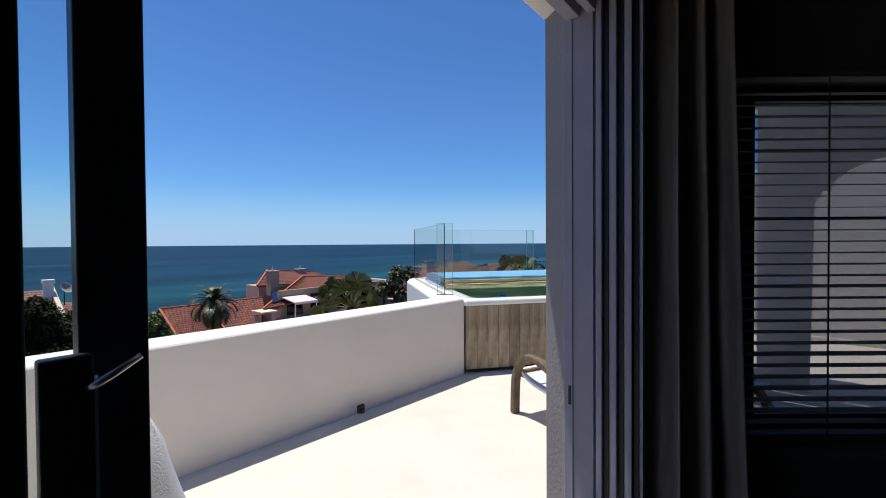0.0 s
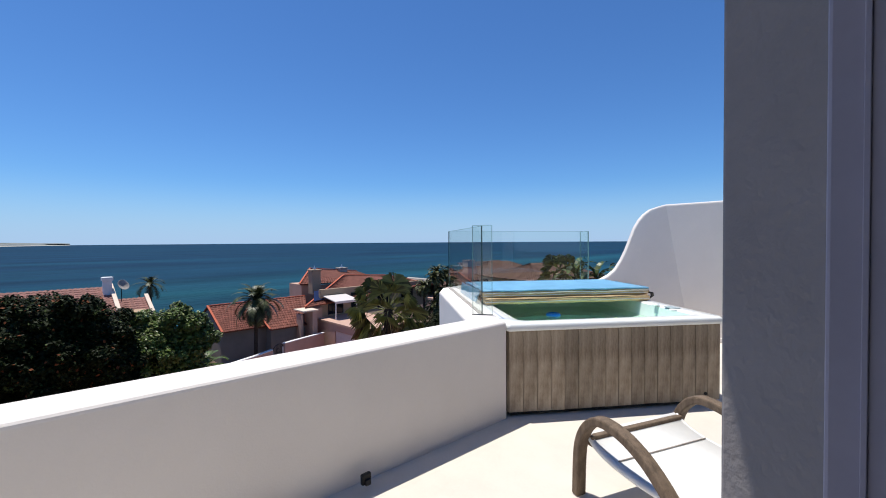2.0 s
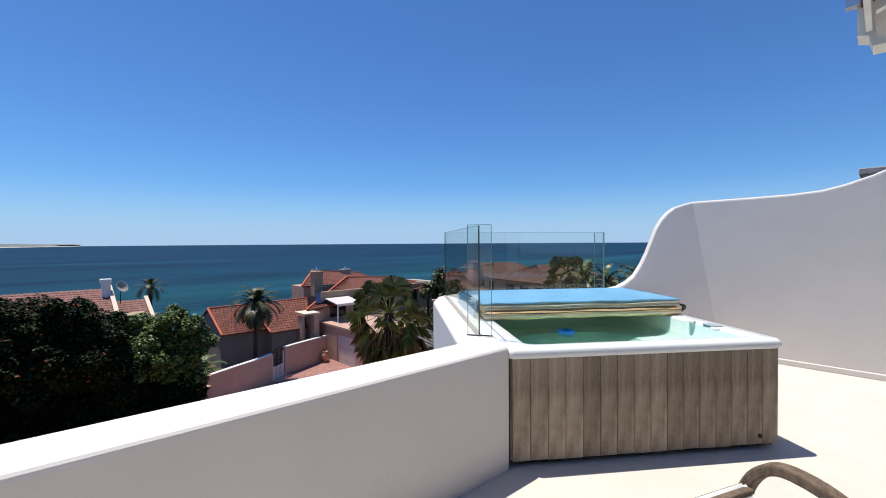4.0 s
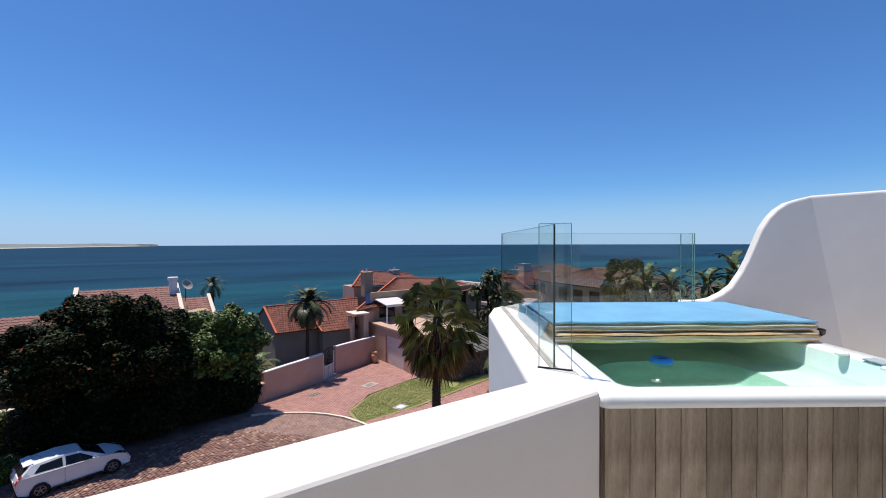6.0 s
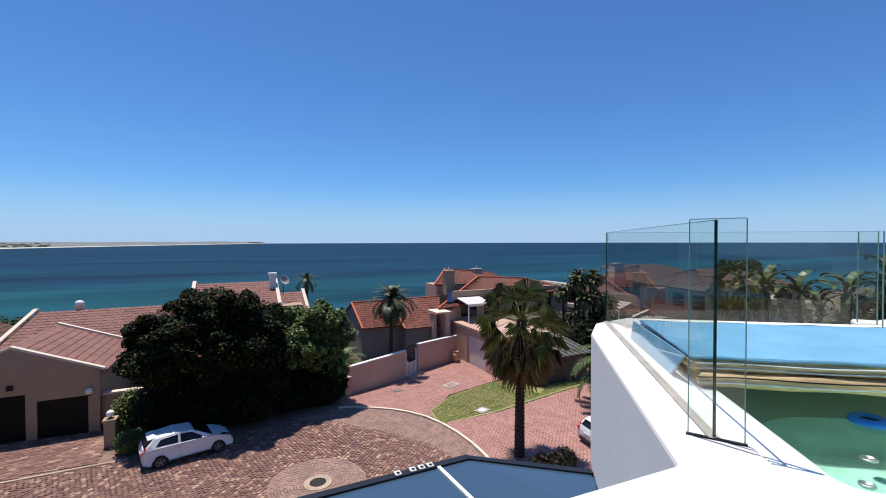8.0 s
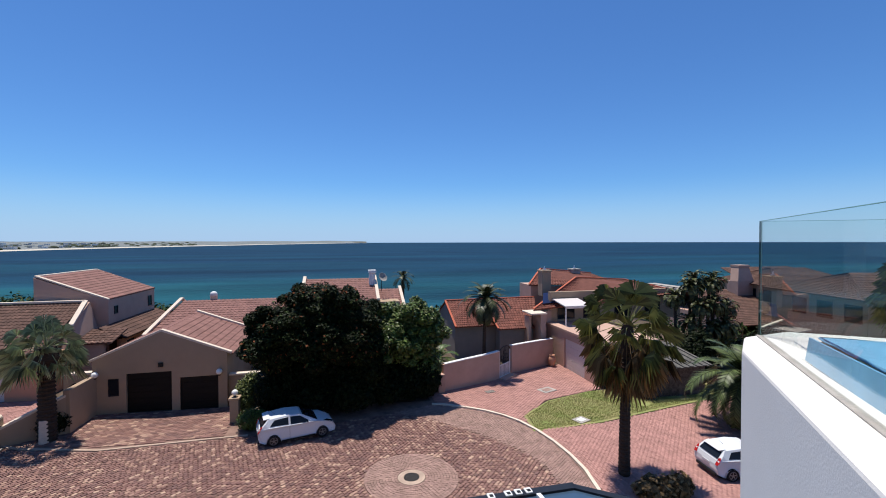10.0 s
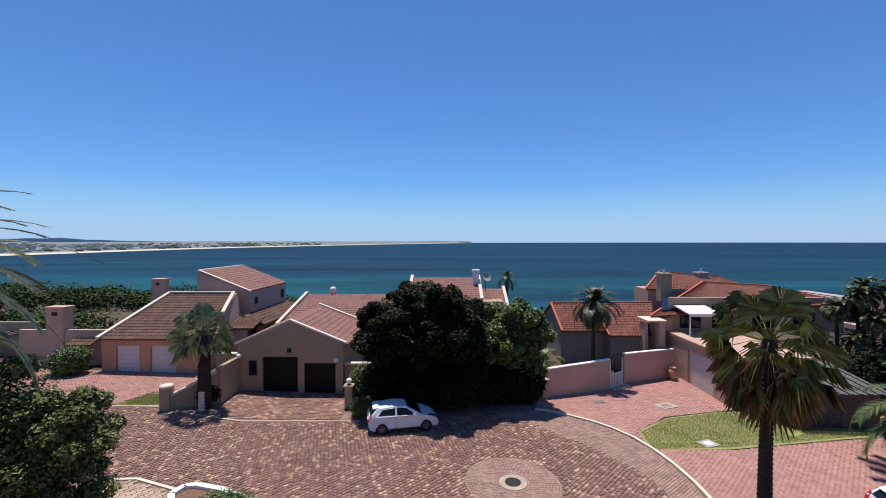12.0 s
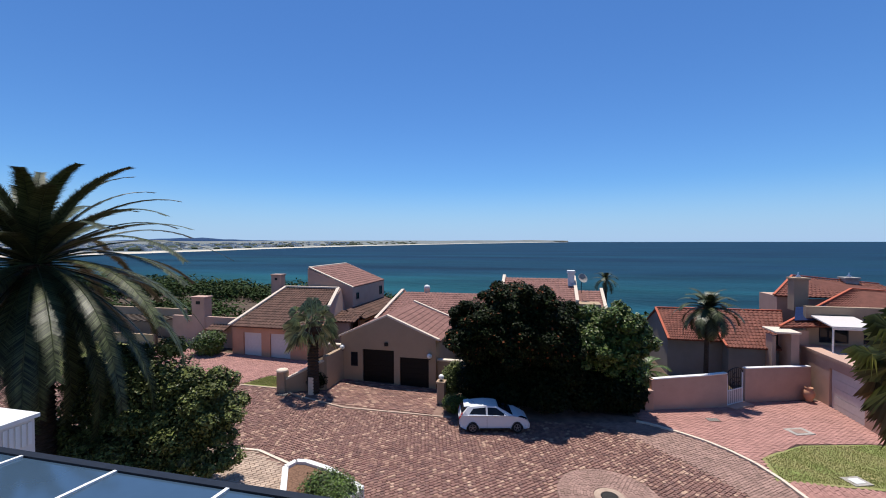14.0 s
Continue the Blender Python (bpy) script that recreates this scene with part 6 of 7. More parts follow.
            for (a, b_), (a2, b2) in zip(zip(lo, lo[1:]), zip(st, st[1:])):
                xa, xb_ = a[0] * (1 - v) + a2[0] * v, b_[0] * (1 - v) + b2[0] * v
                if xa <= px <= xb_:
                    t = (px - xa) / (xb_ - xa)
                    l_, h_ = Vector(a).lerp(Vector(b_), t), Vector(a2).lerp(Vector(b2), t)
                    p = l_.lerp(h_, v)
                    return (p.x, sg * (p.z + 0.004), p.y)
            return (px, sg * 0.8, 0.95)

        for name, pts_ in (("rear_side_window", ((-1.42, 0.3), (-0.5, 0.14), (-0.5, 0.84), (-1.2, 0.8))), ("front_side_window", ((-0.4, 0.13), (0.68, 0.1), (0.1, 0.84), (-0.4, 0.84)))):
            pane(name, [on(*p) for p in pts_], (0, sg * 0.006, 0), "dark tinted side window")
        part("mirror", Build().box(0.5, sg * 0.89 - 0.09, 0.94, 0.64, sg * 0.89 + 0.09, 1.06), CAR_PAINT, c, bevel=0.03)
        part("tail_light", Build().slab([(-1.995, sg * 0.77, 0.78), (-1.985, sg * 0.62, 0.8), (-1.83, sg * 0.66, 1.1), (-1.77, sg * 0.75, 1.12), (-1.9, sg * 0.82, 0.92)], (-0.02, sg * 0.012, 0.0)), LAMP_RED, c, "red tail light", bevel=0.006)
        part("headlight", Build().slab([(1.86, sg * 0.5, 0.69), (1.74, sg * 0.76, 0.72), (1.3, sg * 0.8, 0.9), (1.5, sg * 0.6, 0.86)], (0.02, 0, 0.02)), PANE, c, "dark swept-back headlight")
        part("sill", Build().box(-0.85, sg * 0.83 - 0.015, 0.2, 0.86, sg * 0.83 + 0.015, 0.27), BLACK, c)
        part("door_seam", Build().box(-0.452, sg * 0.851 - 0.002, 0.3, -0.44, sg * 0.851 + 0.002, 0.93), BLACK, c)
        for hx_ in (-0.75, -0.02):
            part("door_handle", Build().box(hx_, sg * 0.857 - 0.014, 0.81, hx_ + 0.17, sg * 0.857 + 0.014, 0.84), CAR_PAINT, c, bevel=0.006)
    pane("rear_window", [(-1.84, -0.6, 1.03), (-1.84, 0.6, 1.03), (-1.58, 0.54, 1.3), (-1.58, -0.54, 1.3)], (-0.03, 0, 0.015), "dark rear window")
    pane("windscreen", [(1.0, -0.66, 0.945), (1.0, 0.66, 0.945), (0.22, 0.54, 1.355), (0.22, -0.54, 1.355)], (0.012, 0, 0.022), "dark windscreen")
    part("spoiler", Build().slab([(-1.72, -0.52, 1.345), (-1.72, 0.52, 1.345), (-1.4, 0.57, 1.4), (-1.4, -0.57, 1.4)], (0, 0, 0.035)), CAR_PAINT, c, "roof spoiler", bevel=0.012)
    part("aerial", Build().tube([(-1.1, 0, 1.42), (-1.32, 0, 1.6)], 0.006, 5), BLACK, c)
    part("number_plate", Build().box(-2.01, -0.25, 0.66, -1.985, 0.25, 0.76), WHITE, c)
    part("rear_bumper", Build().box(-2.0, -0.66, 0.24, -1.93, 0.66, 0.38), BLACK, c, "black lower bumper", bevel=0.02)
    part("grille", Build().box(1.9, -0.42, 0.3, 1.97, 0.42, 0.42), BLACK, c, bevel=0.015)
    for cx in (1.25, -1.24):
        for sg in (-1, 1):
            wl = part("wheel", Build().lathe([(0.18, -0.1), (0.27, -0.11), (0.3, -0.08), (0.305, 0), (0.3, 0.08), (0.27, 0.11), (0.18, 0.1)], 24).moved(pose(cx, sg * 0.745, 0.3, 90)), TYRE, c, "black tyre", smooth=True)
            part("hub", Build().lathe([(0.0, 0), (0.2, 0), (0.2, 0.012), (0.0, 0.012)], 20).moved(pose(cx, sg * 0.83, 0.3, 90 if sg < 0 else -90)), BLACK, wl)
            sp = Build().tube([(0.185 * math.cos(2 * math.pi * k / 20), 0.185 * math.sin(2 * math.pi * k / 20), 0.016) for k in range(21)], 0.014, 6)
            for k in range(5):
                sp.box(-0.022, 0.03, 0.012, 0.022, 0.18, 0.024, Matrix.Rotation(2 * math.pi * k / 5, 4, "Z"))
            sp.lathe([(0.0, 0.012), (0.05, 0.012), (0.045, 0.028), (0.0, 0.028)], 10)
            part("rim", sp.moved(pose(cx, sg * 0.83, 0.3, 90 if sg < 0 else -90)), ALLOY, wl, "grey five-spoke alloy rim")
    return c


car(-3.6, 19.75, 14, "white hatchback parked beside the dark tree")
car(14.1, 13.35, -8, "white hatchback parked on the red brick drive")

# ---- plants ----
def leaf_cloud(lobes, n, size, seed, shell=0.35, slim=0.5):
    """Leaves as small folded blades filling a set of lobes (cx, cy, cz, rx, ry, rz), denser at the outside."""
    rg = np.random.default_rng(seed)
    vol = np.array([l[3] * l[4] * l[5] for l in lobes]) ** 0.67
    which = rg.choice(len(lobes), n, p=vol / vol.sum())
    lb = np.array(lobes)[which]
    d = rg.normal(size=(n, 3))
    d /= np.linalg.norm(d, axis=1)[:, None]
    rad = 1 - shell * rg.random(n) ** 1.6
    bumps = 1 + 0.07 * np.sin(d[:, 0] * 9 + which * 1.3) * np.sin(d[:, 1] * 8 + 2) + 0.05 * np.sin(d[:, 2] * 13 + d[:, 0] * 11 + which)
    c = lb[:, :3] + d * lb[:, 3:] * (rad * bumps)[:, None]
    t = rg.normal(size=(n, 3)) + d * 0.5 + np.array([0, 0, -0.2])
    t /= np.linalg.norm(t, axis=1)[:, None]
    up = np.where(d[:, 2] > -0.1, 0.75, 0.15)
    face = d * 0.6 + up[:, None] * np.array([0, 0, 1.0]) + 0.4 * rg.normal(size=(n, 3))
    t -= face * ((t * face).sum(1) / (face * face).sum(1))[:, None] * 0.8
    t /= np.linalg.norm(t, axis=1)[:, None] + 1e-9
    s = np.cross(t, face)
    s /= np.linalg.norm(s, axis=1)[:, None] + 1e-9
    nn = np.cross(s, t)
    ln = (size * (0.6 + 0.8 * rg.random(n)))[:, None]
    w = ln * slim * 0.5
    v = np.stack([c - t * ln * 0.5, c + s * w + nn * w * 0.35, c + t * ln * 0.5, c - s * w + nn * w * 0.35], 1).reshape(-1, 3)
    f = np.arange(4 * n).reshape(n, 4)
    b = Build()
    b.v = [tuple(p) for p in v.tolist()]
    b.f = [tuple(q) for q in np.concatenate([f[:, [0, 1, 2]], f[:, [0, 2, 3]]]).tolist()]
    return b


def tufted(lobes, k, r, seed, low=0.5):
    """Add k small clumps on the outside of the lobes, for an uneven outline."""
    rg = random.Random(seed)
    out = [(l[0], l[1], l[2], l[3] * 0.84, l[4] * 0.84, l[5] * 0.84) for l in lobes]
    for i in range(k):
        l = rg.choice([q for q in lobes if q[2] > low])
        d = Vector((rg.gauss(0, 1), rg.gauss(0, 1) - 0.5, rg.gauss(0, 1) + 0.4)).normalized()
        s = r * rg.uniform(0.6, 1.3)
        out.append((l[0] + d.x * l[3] * 0.9, l[1] + d.y * l[4] * 0.9, max(low, l[2] + d.z * l[5] * 0.9), s, s, s * 0.75))
    return out


def limbs(base, tips, r0, seed):
    rg = random.Random(seed)
    b = Build()
    for tip in tips:
        p, q = Vector(base), Vector(tip)
        path = [p.lerp(q, k / 6) + Vector((rg.uniform(-0.12, 0.12), rg.uniform(-0.12, 0.12), 0.25 * math.sin(k / 6 * math.pi))) * (1 if 0 < k < 6 else 0) for k in range(7)]
        b.tube(path, [r0 * (1 - 0.8 * k / 6) for k in range(7)], 7)
    return b


def tree(name, label, x, y, lobes, n, size, material, seed, trunk=0.22, extra=None, category="tree", slim=0.5):
    z = gz(x)
    t = thing(name, label, category, x, y, z)
    tips = [(l[0] * 0.8, l[1] * 0.8, l[2]) for l in lobes[:9]]
    part("trunk", Build().tube([(0, 0, -0.1), (0.03, 0.02, 0.5), (0.0, 0.05, 1.3), (0.02, 0.0, 2.0)], [trunk * 1.4, trunk, trunk * 0.85, trunk * 0.7], 10), BARK, t, smooth=True)
    part("limb", limbs((0, 0, 1.2), tips, trunk * 0.6, seed), BARK, t, smooth=True)
    part("crown", leaf_cloud(lobes, n, size, seed, slim=slim), material, t)
    part("inner_leaves", leaf_cloud([(l[0], l[1], l[2], l[3] * 0.74, l[4] * 0.74, l[5] * 0.74) for l in lobes], n // 6, size * 2.4, seed + 5, 0.3, 0.7), material, t)
    if extra:
        m2, k, sz = extra
        part("new_growth", leaf_cloud([l for l in lobes if l[2] > 2.5] or lobes, k, sz, seed + 9, 0.08, slim), m2, t, "tufts of different leaf colour")
    return t


def shrub(label, x, y, lobes, n, size, material, seed, z=None, extra=None, slim=0.5):
    s = thing("shrub", label, "shrub", x, y, gz(x) if z is None else z)
    part("stems", limbs((0, 0, -0.1), [(l[0] * 0.7, l[1] * 0.7, l[2] * 0.8) for l in lobes[:12]], 0.05, seed), BARK, s)
    part("leaves", leaf_cloud(lobes, n, size, seed, slim=slim), material, s)
    part("inner_leaves", leaf_cloud([(l[0], l[1], l[2], l[3] * 0.74, l[4] * 0.74, l[5] * 0.74) for l in lobes], n // 6, size * 2.4, seed + 5, 0.3, 0.7), material, s)
    if extra:
        part("twigs", leaf_cloud(lobes, extra[1], extra[2], seed + 3, 0.1, 0.2), extra[0], s, "bare grey twigs")
    return s


big_lobes = [(-1.6, -0.4, 4.5, 1.65, 1.8, 1.6), (0.2, -0.5, 5.3, 2.0, 1.9, 1.65), (1.5, -0.3, 4.8, 1.75, 1.8, 1.55), (-2.1, -0.6, 3.5, 1.4, 1.8, 1.3), (0.2, -1.3, 4.0, 2.2, 1.7, 1.4), (2.1, -0.5, 3.5, 1.4, 1.8, 1.3),
             (-1.5, 0.3, 2.0, 1.8, 1.7, 1.6), (0.2, 0.2, 1.8, 2.2, 1.5, 1.5), (1.6, 0.3, 2.0, 1.8, 1.7, 1.6), (-1.2, 0.5, 0.9, 1.7, 1.5, 0.9), (1.2, 0.5, 0.9, 1.9, 1.5, 0.9), (0, 1.2, 3.6, 2.4, 1.8, 2.6), (-2.2, -0.6, 1.3, 1.0, 1.1, 1.3), (-0.4, -0.8, 1.0, 1.6, 1.2, 1.0), (1.6, -0.8, 1.1, 1.6, 1.2, 1.1), (2.6, -0.3, 2.2, 1.2, 1.3, 1.5), (3.4, -0.1, 0.9, 1.4, 1.1, 0.9)]
tree("broadleaf_tree", "large dense tree with shade-darkened green leaves and rusty new growth by the street", -2.75, 22.6, tufted(big_lobes, 130, 0.42, 16, 2.6), 95000, 0.14, LEAF_SHADED, 3, 0.3, (LEAF_RUST, 1500, 0.15), slim=0.62)
# Paler leaves on the upper lobes paint in the sunlit crown.
part("tip_leaves", leaf_cloud(tufted([q for q in big_lobes if q[2] > 3.3], 130, 0.42, 16, 3.2), 6000, 0.14, 71, 0.1, 0.6), LEAF_SUNLIT, bpy.data.objects["broadleaf_tree"], "upper leaves in a paler colour standing in for sunlight")
mid_lobes = [(-0.9, -0.2, 4.3, 1.2, 1.3, 1.1), (0.6, -0.1, 4.6, 1.3, 1.3, 1.1), (1.5, 0.0, 3.6, 1.0, 1.2, 1.1), (-0.3, -0.6, 3.3, 1.7, 1.4, 1.2), (1.2, 0.1, 2.0, 1.4, 1.3, 1.5), (-0.9, 0.1, 1.6, 1.4, 1.3, 1.4), (0.3, 0.1, 1.0, 1.8, 1.3, 1.1)]
low_lobes = [(-0.9, -0.1, 1.4, 1.3, 1.2, 1.2), (0.5, -0.2, 1.2, 1.5, 1.2, 1.1), (1.4, 0.1, 1.0, 0.9, 1.0, 1.0)]
tree("broadleaf_tree", "leafy mid-green tree beside the large dark tree", 1.7, 23.6, tufted([q for q in mid_lobes if q[2] > 1.8], 70, 0.45, 6, 2.2), 24000, 0.15, LEAF_MID, 11, 0.2, (LEAF_OLIVE, 2500, 0.2), slim=0.62)
# Lower crown in the darker colour, which carries the shade.
part("lower_leaves", leaf_cloud(low_lobes, 14000, 0.17, 72, 0.35, 0.62), LEAF_SHADED, bpy.data.objects["broadleaf_tree.001"], "lower leaves with shade put into their dark colour")
shrub("dense green shrubs beside the pink wall", 3.1, 25.2, [(0, 0, 2.2, 1.0, 0.9, 1.4), (0.6, 0.2, 1.2, 0.9, 0.9, 1.1), (-0.6, 0, 1.0, 0.9, 0.9, 1.0)], 4500, 0.16, LEAF_OLIVE, 15)
shrub("small clipped hedge bush beside the white car", -5.75, 20.9, [(0, 0, 0.45, 0.62, 0.55, 0.5), (0.3, 0.1, 0.4, 0.5, 0.5, 0.42)], 2600, 0.09, LEAF_MID, 17)
shrub("loose green shrub behind the lamp pillar", -6.35, 22.7, [(0, 0, 0.9, 0.6, 0.6, 0.9), (0.3, 0.2, 1.5, 0.5, 0.5, 0.6)], 2600, 0.12, LEAF_OLIVE, 18)
shrub("rounded green shrub beside the orange garage", -25.0, 25.6, [(0, 0, 0.8, 1.2, 1.0, 0.95), (0.4, 0.1, 1.1, 0.8, 0.8, 0.7)], 4000, 0.13, LEAF_MID, 19)
shrub("dark shrub in the cream planter", -14.2, 21.6, [(0, 0, 0.6, 0.9, 0.4, 0.6)], 1500, 0.13, LEAF_SHADED, 20)
shrub("large olive-green shrub beside the near drive", -14.6, 12.0, tufted([(0, 0, 3.4, 1.9, 1.7, 1.6), (-1.6, 0.1, 3.3, 1.6, 1.6, 1.4), (1.5, 0.2, 2.6, 1.6, 1.5, 1.5), (2.1, 0.3, 3.0, 0.9, 1.0, 0.9), (-2.6, -0.2, 2.2, 1.7, 1.6, 1.7), (0.2, -0.5, 1.6, 2.2, 1.6, 1.5), (-1.8, -0.4, 1.0, 2.0, 1.6, 1.1), (1.4, 0.0, 1.2, 1.4, 1.3, 1.1)], 90, 0.45, 8, 0.9), 52000, 0.11, LEAF_OLIVE, 21, None, None, 0.6)
shrub("low clipped bush in the gravel planter", -8.25, 12.55, [(0, 0, 0.55, 0.95, 0.75, 0.5), (0.5, -0.2, 0.5, 0.8, 0.7, 0.45)], 4200, 0.08, LEAF_MID, 22)
shrub("spiky low plants at the foot of the fan palm", 9.4, 12.6, [(0, 0, 0.3, 0.9, 0.5, 0.4), (0.9, -0.1, 0.35, 0.5, 0.4, 0.45)], 900, 0.2, LEAF_DEAD, 23)
shrub("flowering creeper beside the terrace foot", 15.2, 12.0, [(0, 0, 1.0, 1.2, 0.8, 1.2), (1.0, 0.3, 1.6, 1.0, 0.8, 1.4)], 3500, 0.14, LEAF_OLIVE, 24, None, None)
for i, (x, y, z, lobes_) in enumerate(((21.5, 24.5, None, [(0, 0, 1.2, 1.5, 1.2, 1.3), (1.6, 0.3, 1.6, 1.4, 1.2, 1.6)]), (29, 26.0, None, [(0, 0, 1.0, 2.2, 1.4, 1.4), (2.4, 0.2, 1.4, 1.8, 1.4, 1.5)]))):
    shrub("dark garden shrubs along the neighbour's wall", x, y, lobes_, 4000, 0.2, LEAF_SHADED, 30 + i)


def trunk_path(h, lean, n=12):
    return [(lean[0] * (k / n) ** 2, lean[1] * (k / n) ** 2, -0.1 + (h + 0.1) * k / n) for k in range(n + 1)]


def ringed_trunk(h, r0, r1, lean=(0, 0), step=0.12, rough=0.1):
    b = Build()
    n = int(h / step)
    path, rad = [], []
    for k in range(n + 1):
        t = k / n
        for e in (0, 0.5):
            if k == n and e:
                break
            path.append((lean[0] * (t + e / n) ** 2, lean[1] * (t + e / n) ** 2, -0.1 + (h + 0.1) * (k + e) / n))
            rad.append((r0 + (r1 - r0) * t) * (1 + (rough if e else 0)))
    return b.tube(path, rad, 10)


def fan_frond(b, d, L, fan, blades, droop, rg):
    """A stalk that ends in a pleated fan of narrow blades."""
    d = Vector(d).normalized()
    side_ = d.cross(Vector((0, 0, 1)))
    side_ = side_.normalized() if side_.length > 1e-3 else Vector((1, 0, 0))
    turn = Matrix.Rotation(rg.uniform(-1.3, 1.3), 3, d)
    side_ = turn @ side_
    up = side_.cross(d)
    tip = d * L + Vector((0, 0, -droop * L * 0.3))
    b.tube([(0, 0, 0), d * L * 0.5 + Vector((0, 0, 0.02)), tip], [0.022, 0.016, 0.012], 4)
    for k in range(blades):
        a = (k / (blades - 1) - 0.5) * radians(170)
        dirv = (d * math.cos(a) + side_ * math.sin(a) + up * (0.25 - 0.25 * abs(math.sin(a)))).normalized()
        ln = fan * (0.75 + 0.25 * math.cos(a * 0.6)) * rg.uniform(0.9, 1.08)
        q = dirv.cross(up).normalized() * fan * 0.04
        m = tip + dirv * ln * 0.55
        e = tip + dirv * ln + Vector((0, 0, -ln * (0.35 + droop * 0.45)))
        b.add([tip, m + q, e, m - q], [(0, 1, 2), (0, 2, 3)])


def fan_palm(name, label, x, y, h, r0, r1, L, fan, count, skirt, material, seed, lean=(0, 0), blades=22):
    rg = random.Random(seed)
    z = gz(x)
    p = thing(name, label, "palm", x, y, z)
    part("trunk", ringed_trunk(h, r0, r1, lean, 0.16, 0.22), PALM_BARK, p, "rough dark palm trunk")
    part("boot", Build().tube([(lean[0] * 0.6, lean[1] * 0.6, h * 0.8), (lean[0] * 0.8, lean[1] * 0.8, h * 0.9), (lean[0], lean[1], h + 0.1)], [r1 * 1.05, r1 * 1.9, r1 * 1.5], 10), PALM_BARK, p, "thick fibrous trunk head")
    top = Vector((lean[0], lean[1], h))
    g = Build()
    for k in range(count):
        az = k * 2.399 + rg.uniform(-0.2, 0.2)
        el = radians(84 - 130 * (k / count) ** 0.85)
        b = Build()
        fan_frond(b, (math.cos(az) * math.cos(el), math.sin(az) * math.cos(el), math.sin(el)), L * rg.uniform(0.7, 1.2), fan * rg.uniform(0.8, 1.2), blades, 0.1 + 0.6 * k / count, rg)
        g.add([Vector(v) + top for v in b.v], b.f)
    part("crown", g, material, p, "stiff green fan fronds")
    if skirt:
        g = Build()
        for k in range(skirt):
            az = k * 2.399
            el = radians(-12 - 66 * k / skirt)
            b = Build()
            fan_frond(b, (math.cos(az) * math.cos(el), math.sin(az) * math.cos(el), math.sin(el)), L * rg.uniform(0.7, 1.0), fan * rg.uniform(0.75, 1.0), 14, 1.0, rg)
            g.add([Vector(v) + top + Vector((0, 0, -0.25)) for v in b.v], b.f)
        part("dead_skirt", g, LEAF_DEAD, p, "hanging brown dead fronds")
    return p


def feather_frond(b, az, el, L, leaflets, width, droop, rg, base):
    """An arching rib with leaflets along both sides."""
    pts = []
    p = Vector(base)
    n = 12
    e = el
    for k in range(n + 1):
        pts.append(p.copy())
        step = L / n
        p = p + Vector((math.cos(az) * math.cos(e), math.sin(az) * math.cos(e), math.sin(e))) * step
        e -= droop * (0.5 + k / n) / n
    b.tube(pts, [0.03 * (1 - 0.85 * k / n) for k in range(n + 1)], 4)
    for k in range(leaflets):
        t = 0.1 + 0.88 * k / leaflets
        i = min(n - 1, int(t * n))
        c = pts[i].lerp(pts[i + 1], t * n - i)
        d = (pts[i + 1] - pts[i]).normalized()
        s = d.cross(Vector((0, 0, 1)))
        s = s.normalized() if s.length > 1e-3 else Vector((-math.sin(az), math.cos(az), 0))
        u = s.cross(d)
        ln = width * max(0.5, math.sin(math.pi * (0.12 + 0.8 * t))) * rg.uniform(0.8, 1.15)
        for sg in (-1, 1):
            tip = c + (s * sg * 0.8 + d * 0.65 + u * 0.15).normalized() * ln + Vector((0, 0, -0.22 * ln))
            q = d * (0.03 + 0.05 * width)
            b.add([c - q * 0.5, c + q * 0.5, tip], [(0, 1, 2)])


def feather_palm(name, label, x, y, h, r0, r1, L, count, leaflets, width, material, seed, lean=(0, 0), z=None, droop=1.7, low=-35, stems=((0, 0, 1.0),), dead=0):
    rg = random.Random(seed)
    z = gz(x) if z is None else z
    p = thing(name, label, "palm", x, y, z)
    for sx, sy, sh in stems:
        g = Build()
        top = Vector((lean[0] + sx * 1.6, lean[1] + sy * 1.6, h * sh))
        tk = ringed_trunk(h * sh, r0, r1, (lean[0] + sx * 0.6, lean[1] + sy * 0.6), 0.16, 0.14)
        tk.v = [(a + sx, b_ + sy, c) for a, b_, c in tk.v]
        part("trunk", tk, PALM_BARK, p, "rough palm trunk")
        for k in range(count):
            az = k * 2.399 + rg.uniform(-0.25, 0.25)
            el = radians(84 - (84 - low) * (k / count) ** 0.85)
            feather_frond(g, az, el, L * (0.72 + 0.34 * min(1.0, 2.2 * k / count)) * rg.uniform(0.88, 1.08), leaflets, width, droop * rg.uniform(0.85, 1.2), rg, top)
        part("crown", g, material, p, "arching feathery fronds")
        if dead:
            g = Build()
            for k in range(dead):
                feather_frond(g, k * 2.399 + 0.5, radians(-50 - 20 * (k % 3)), L * 0.75, leaflets // 2, width * 0.8, 0.9, rg, top + Vector((0, 0, -0.2)))
            part("dead_fronds", g, LEAF_DEAD, p, "hanging brown fronds")
    return p


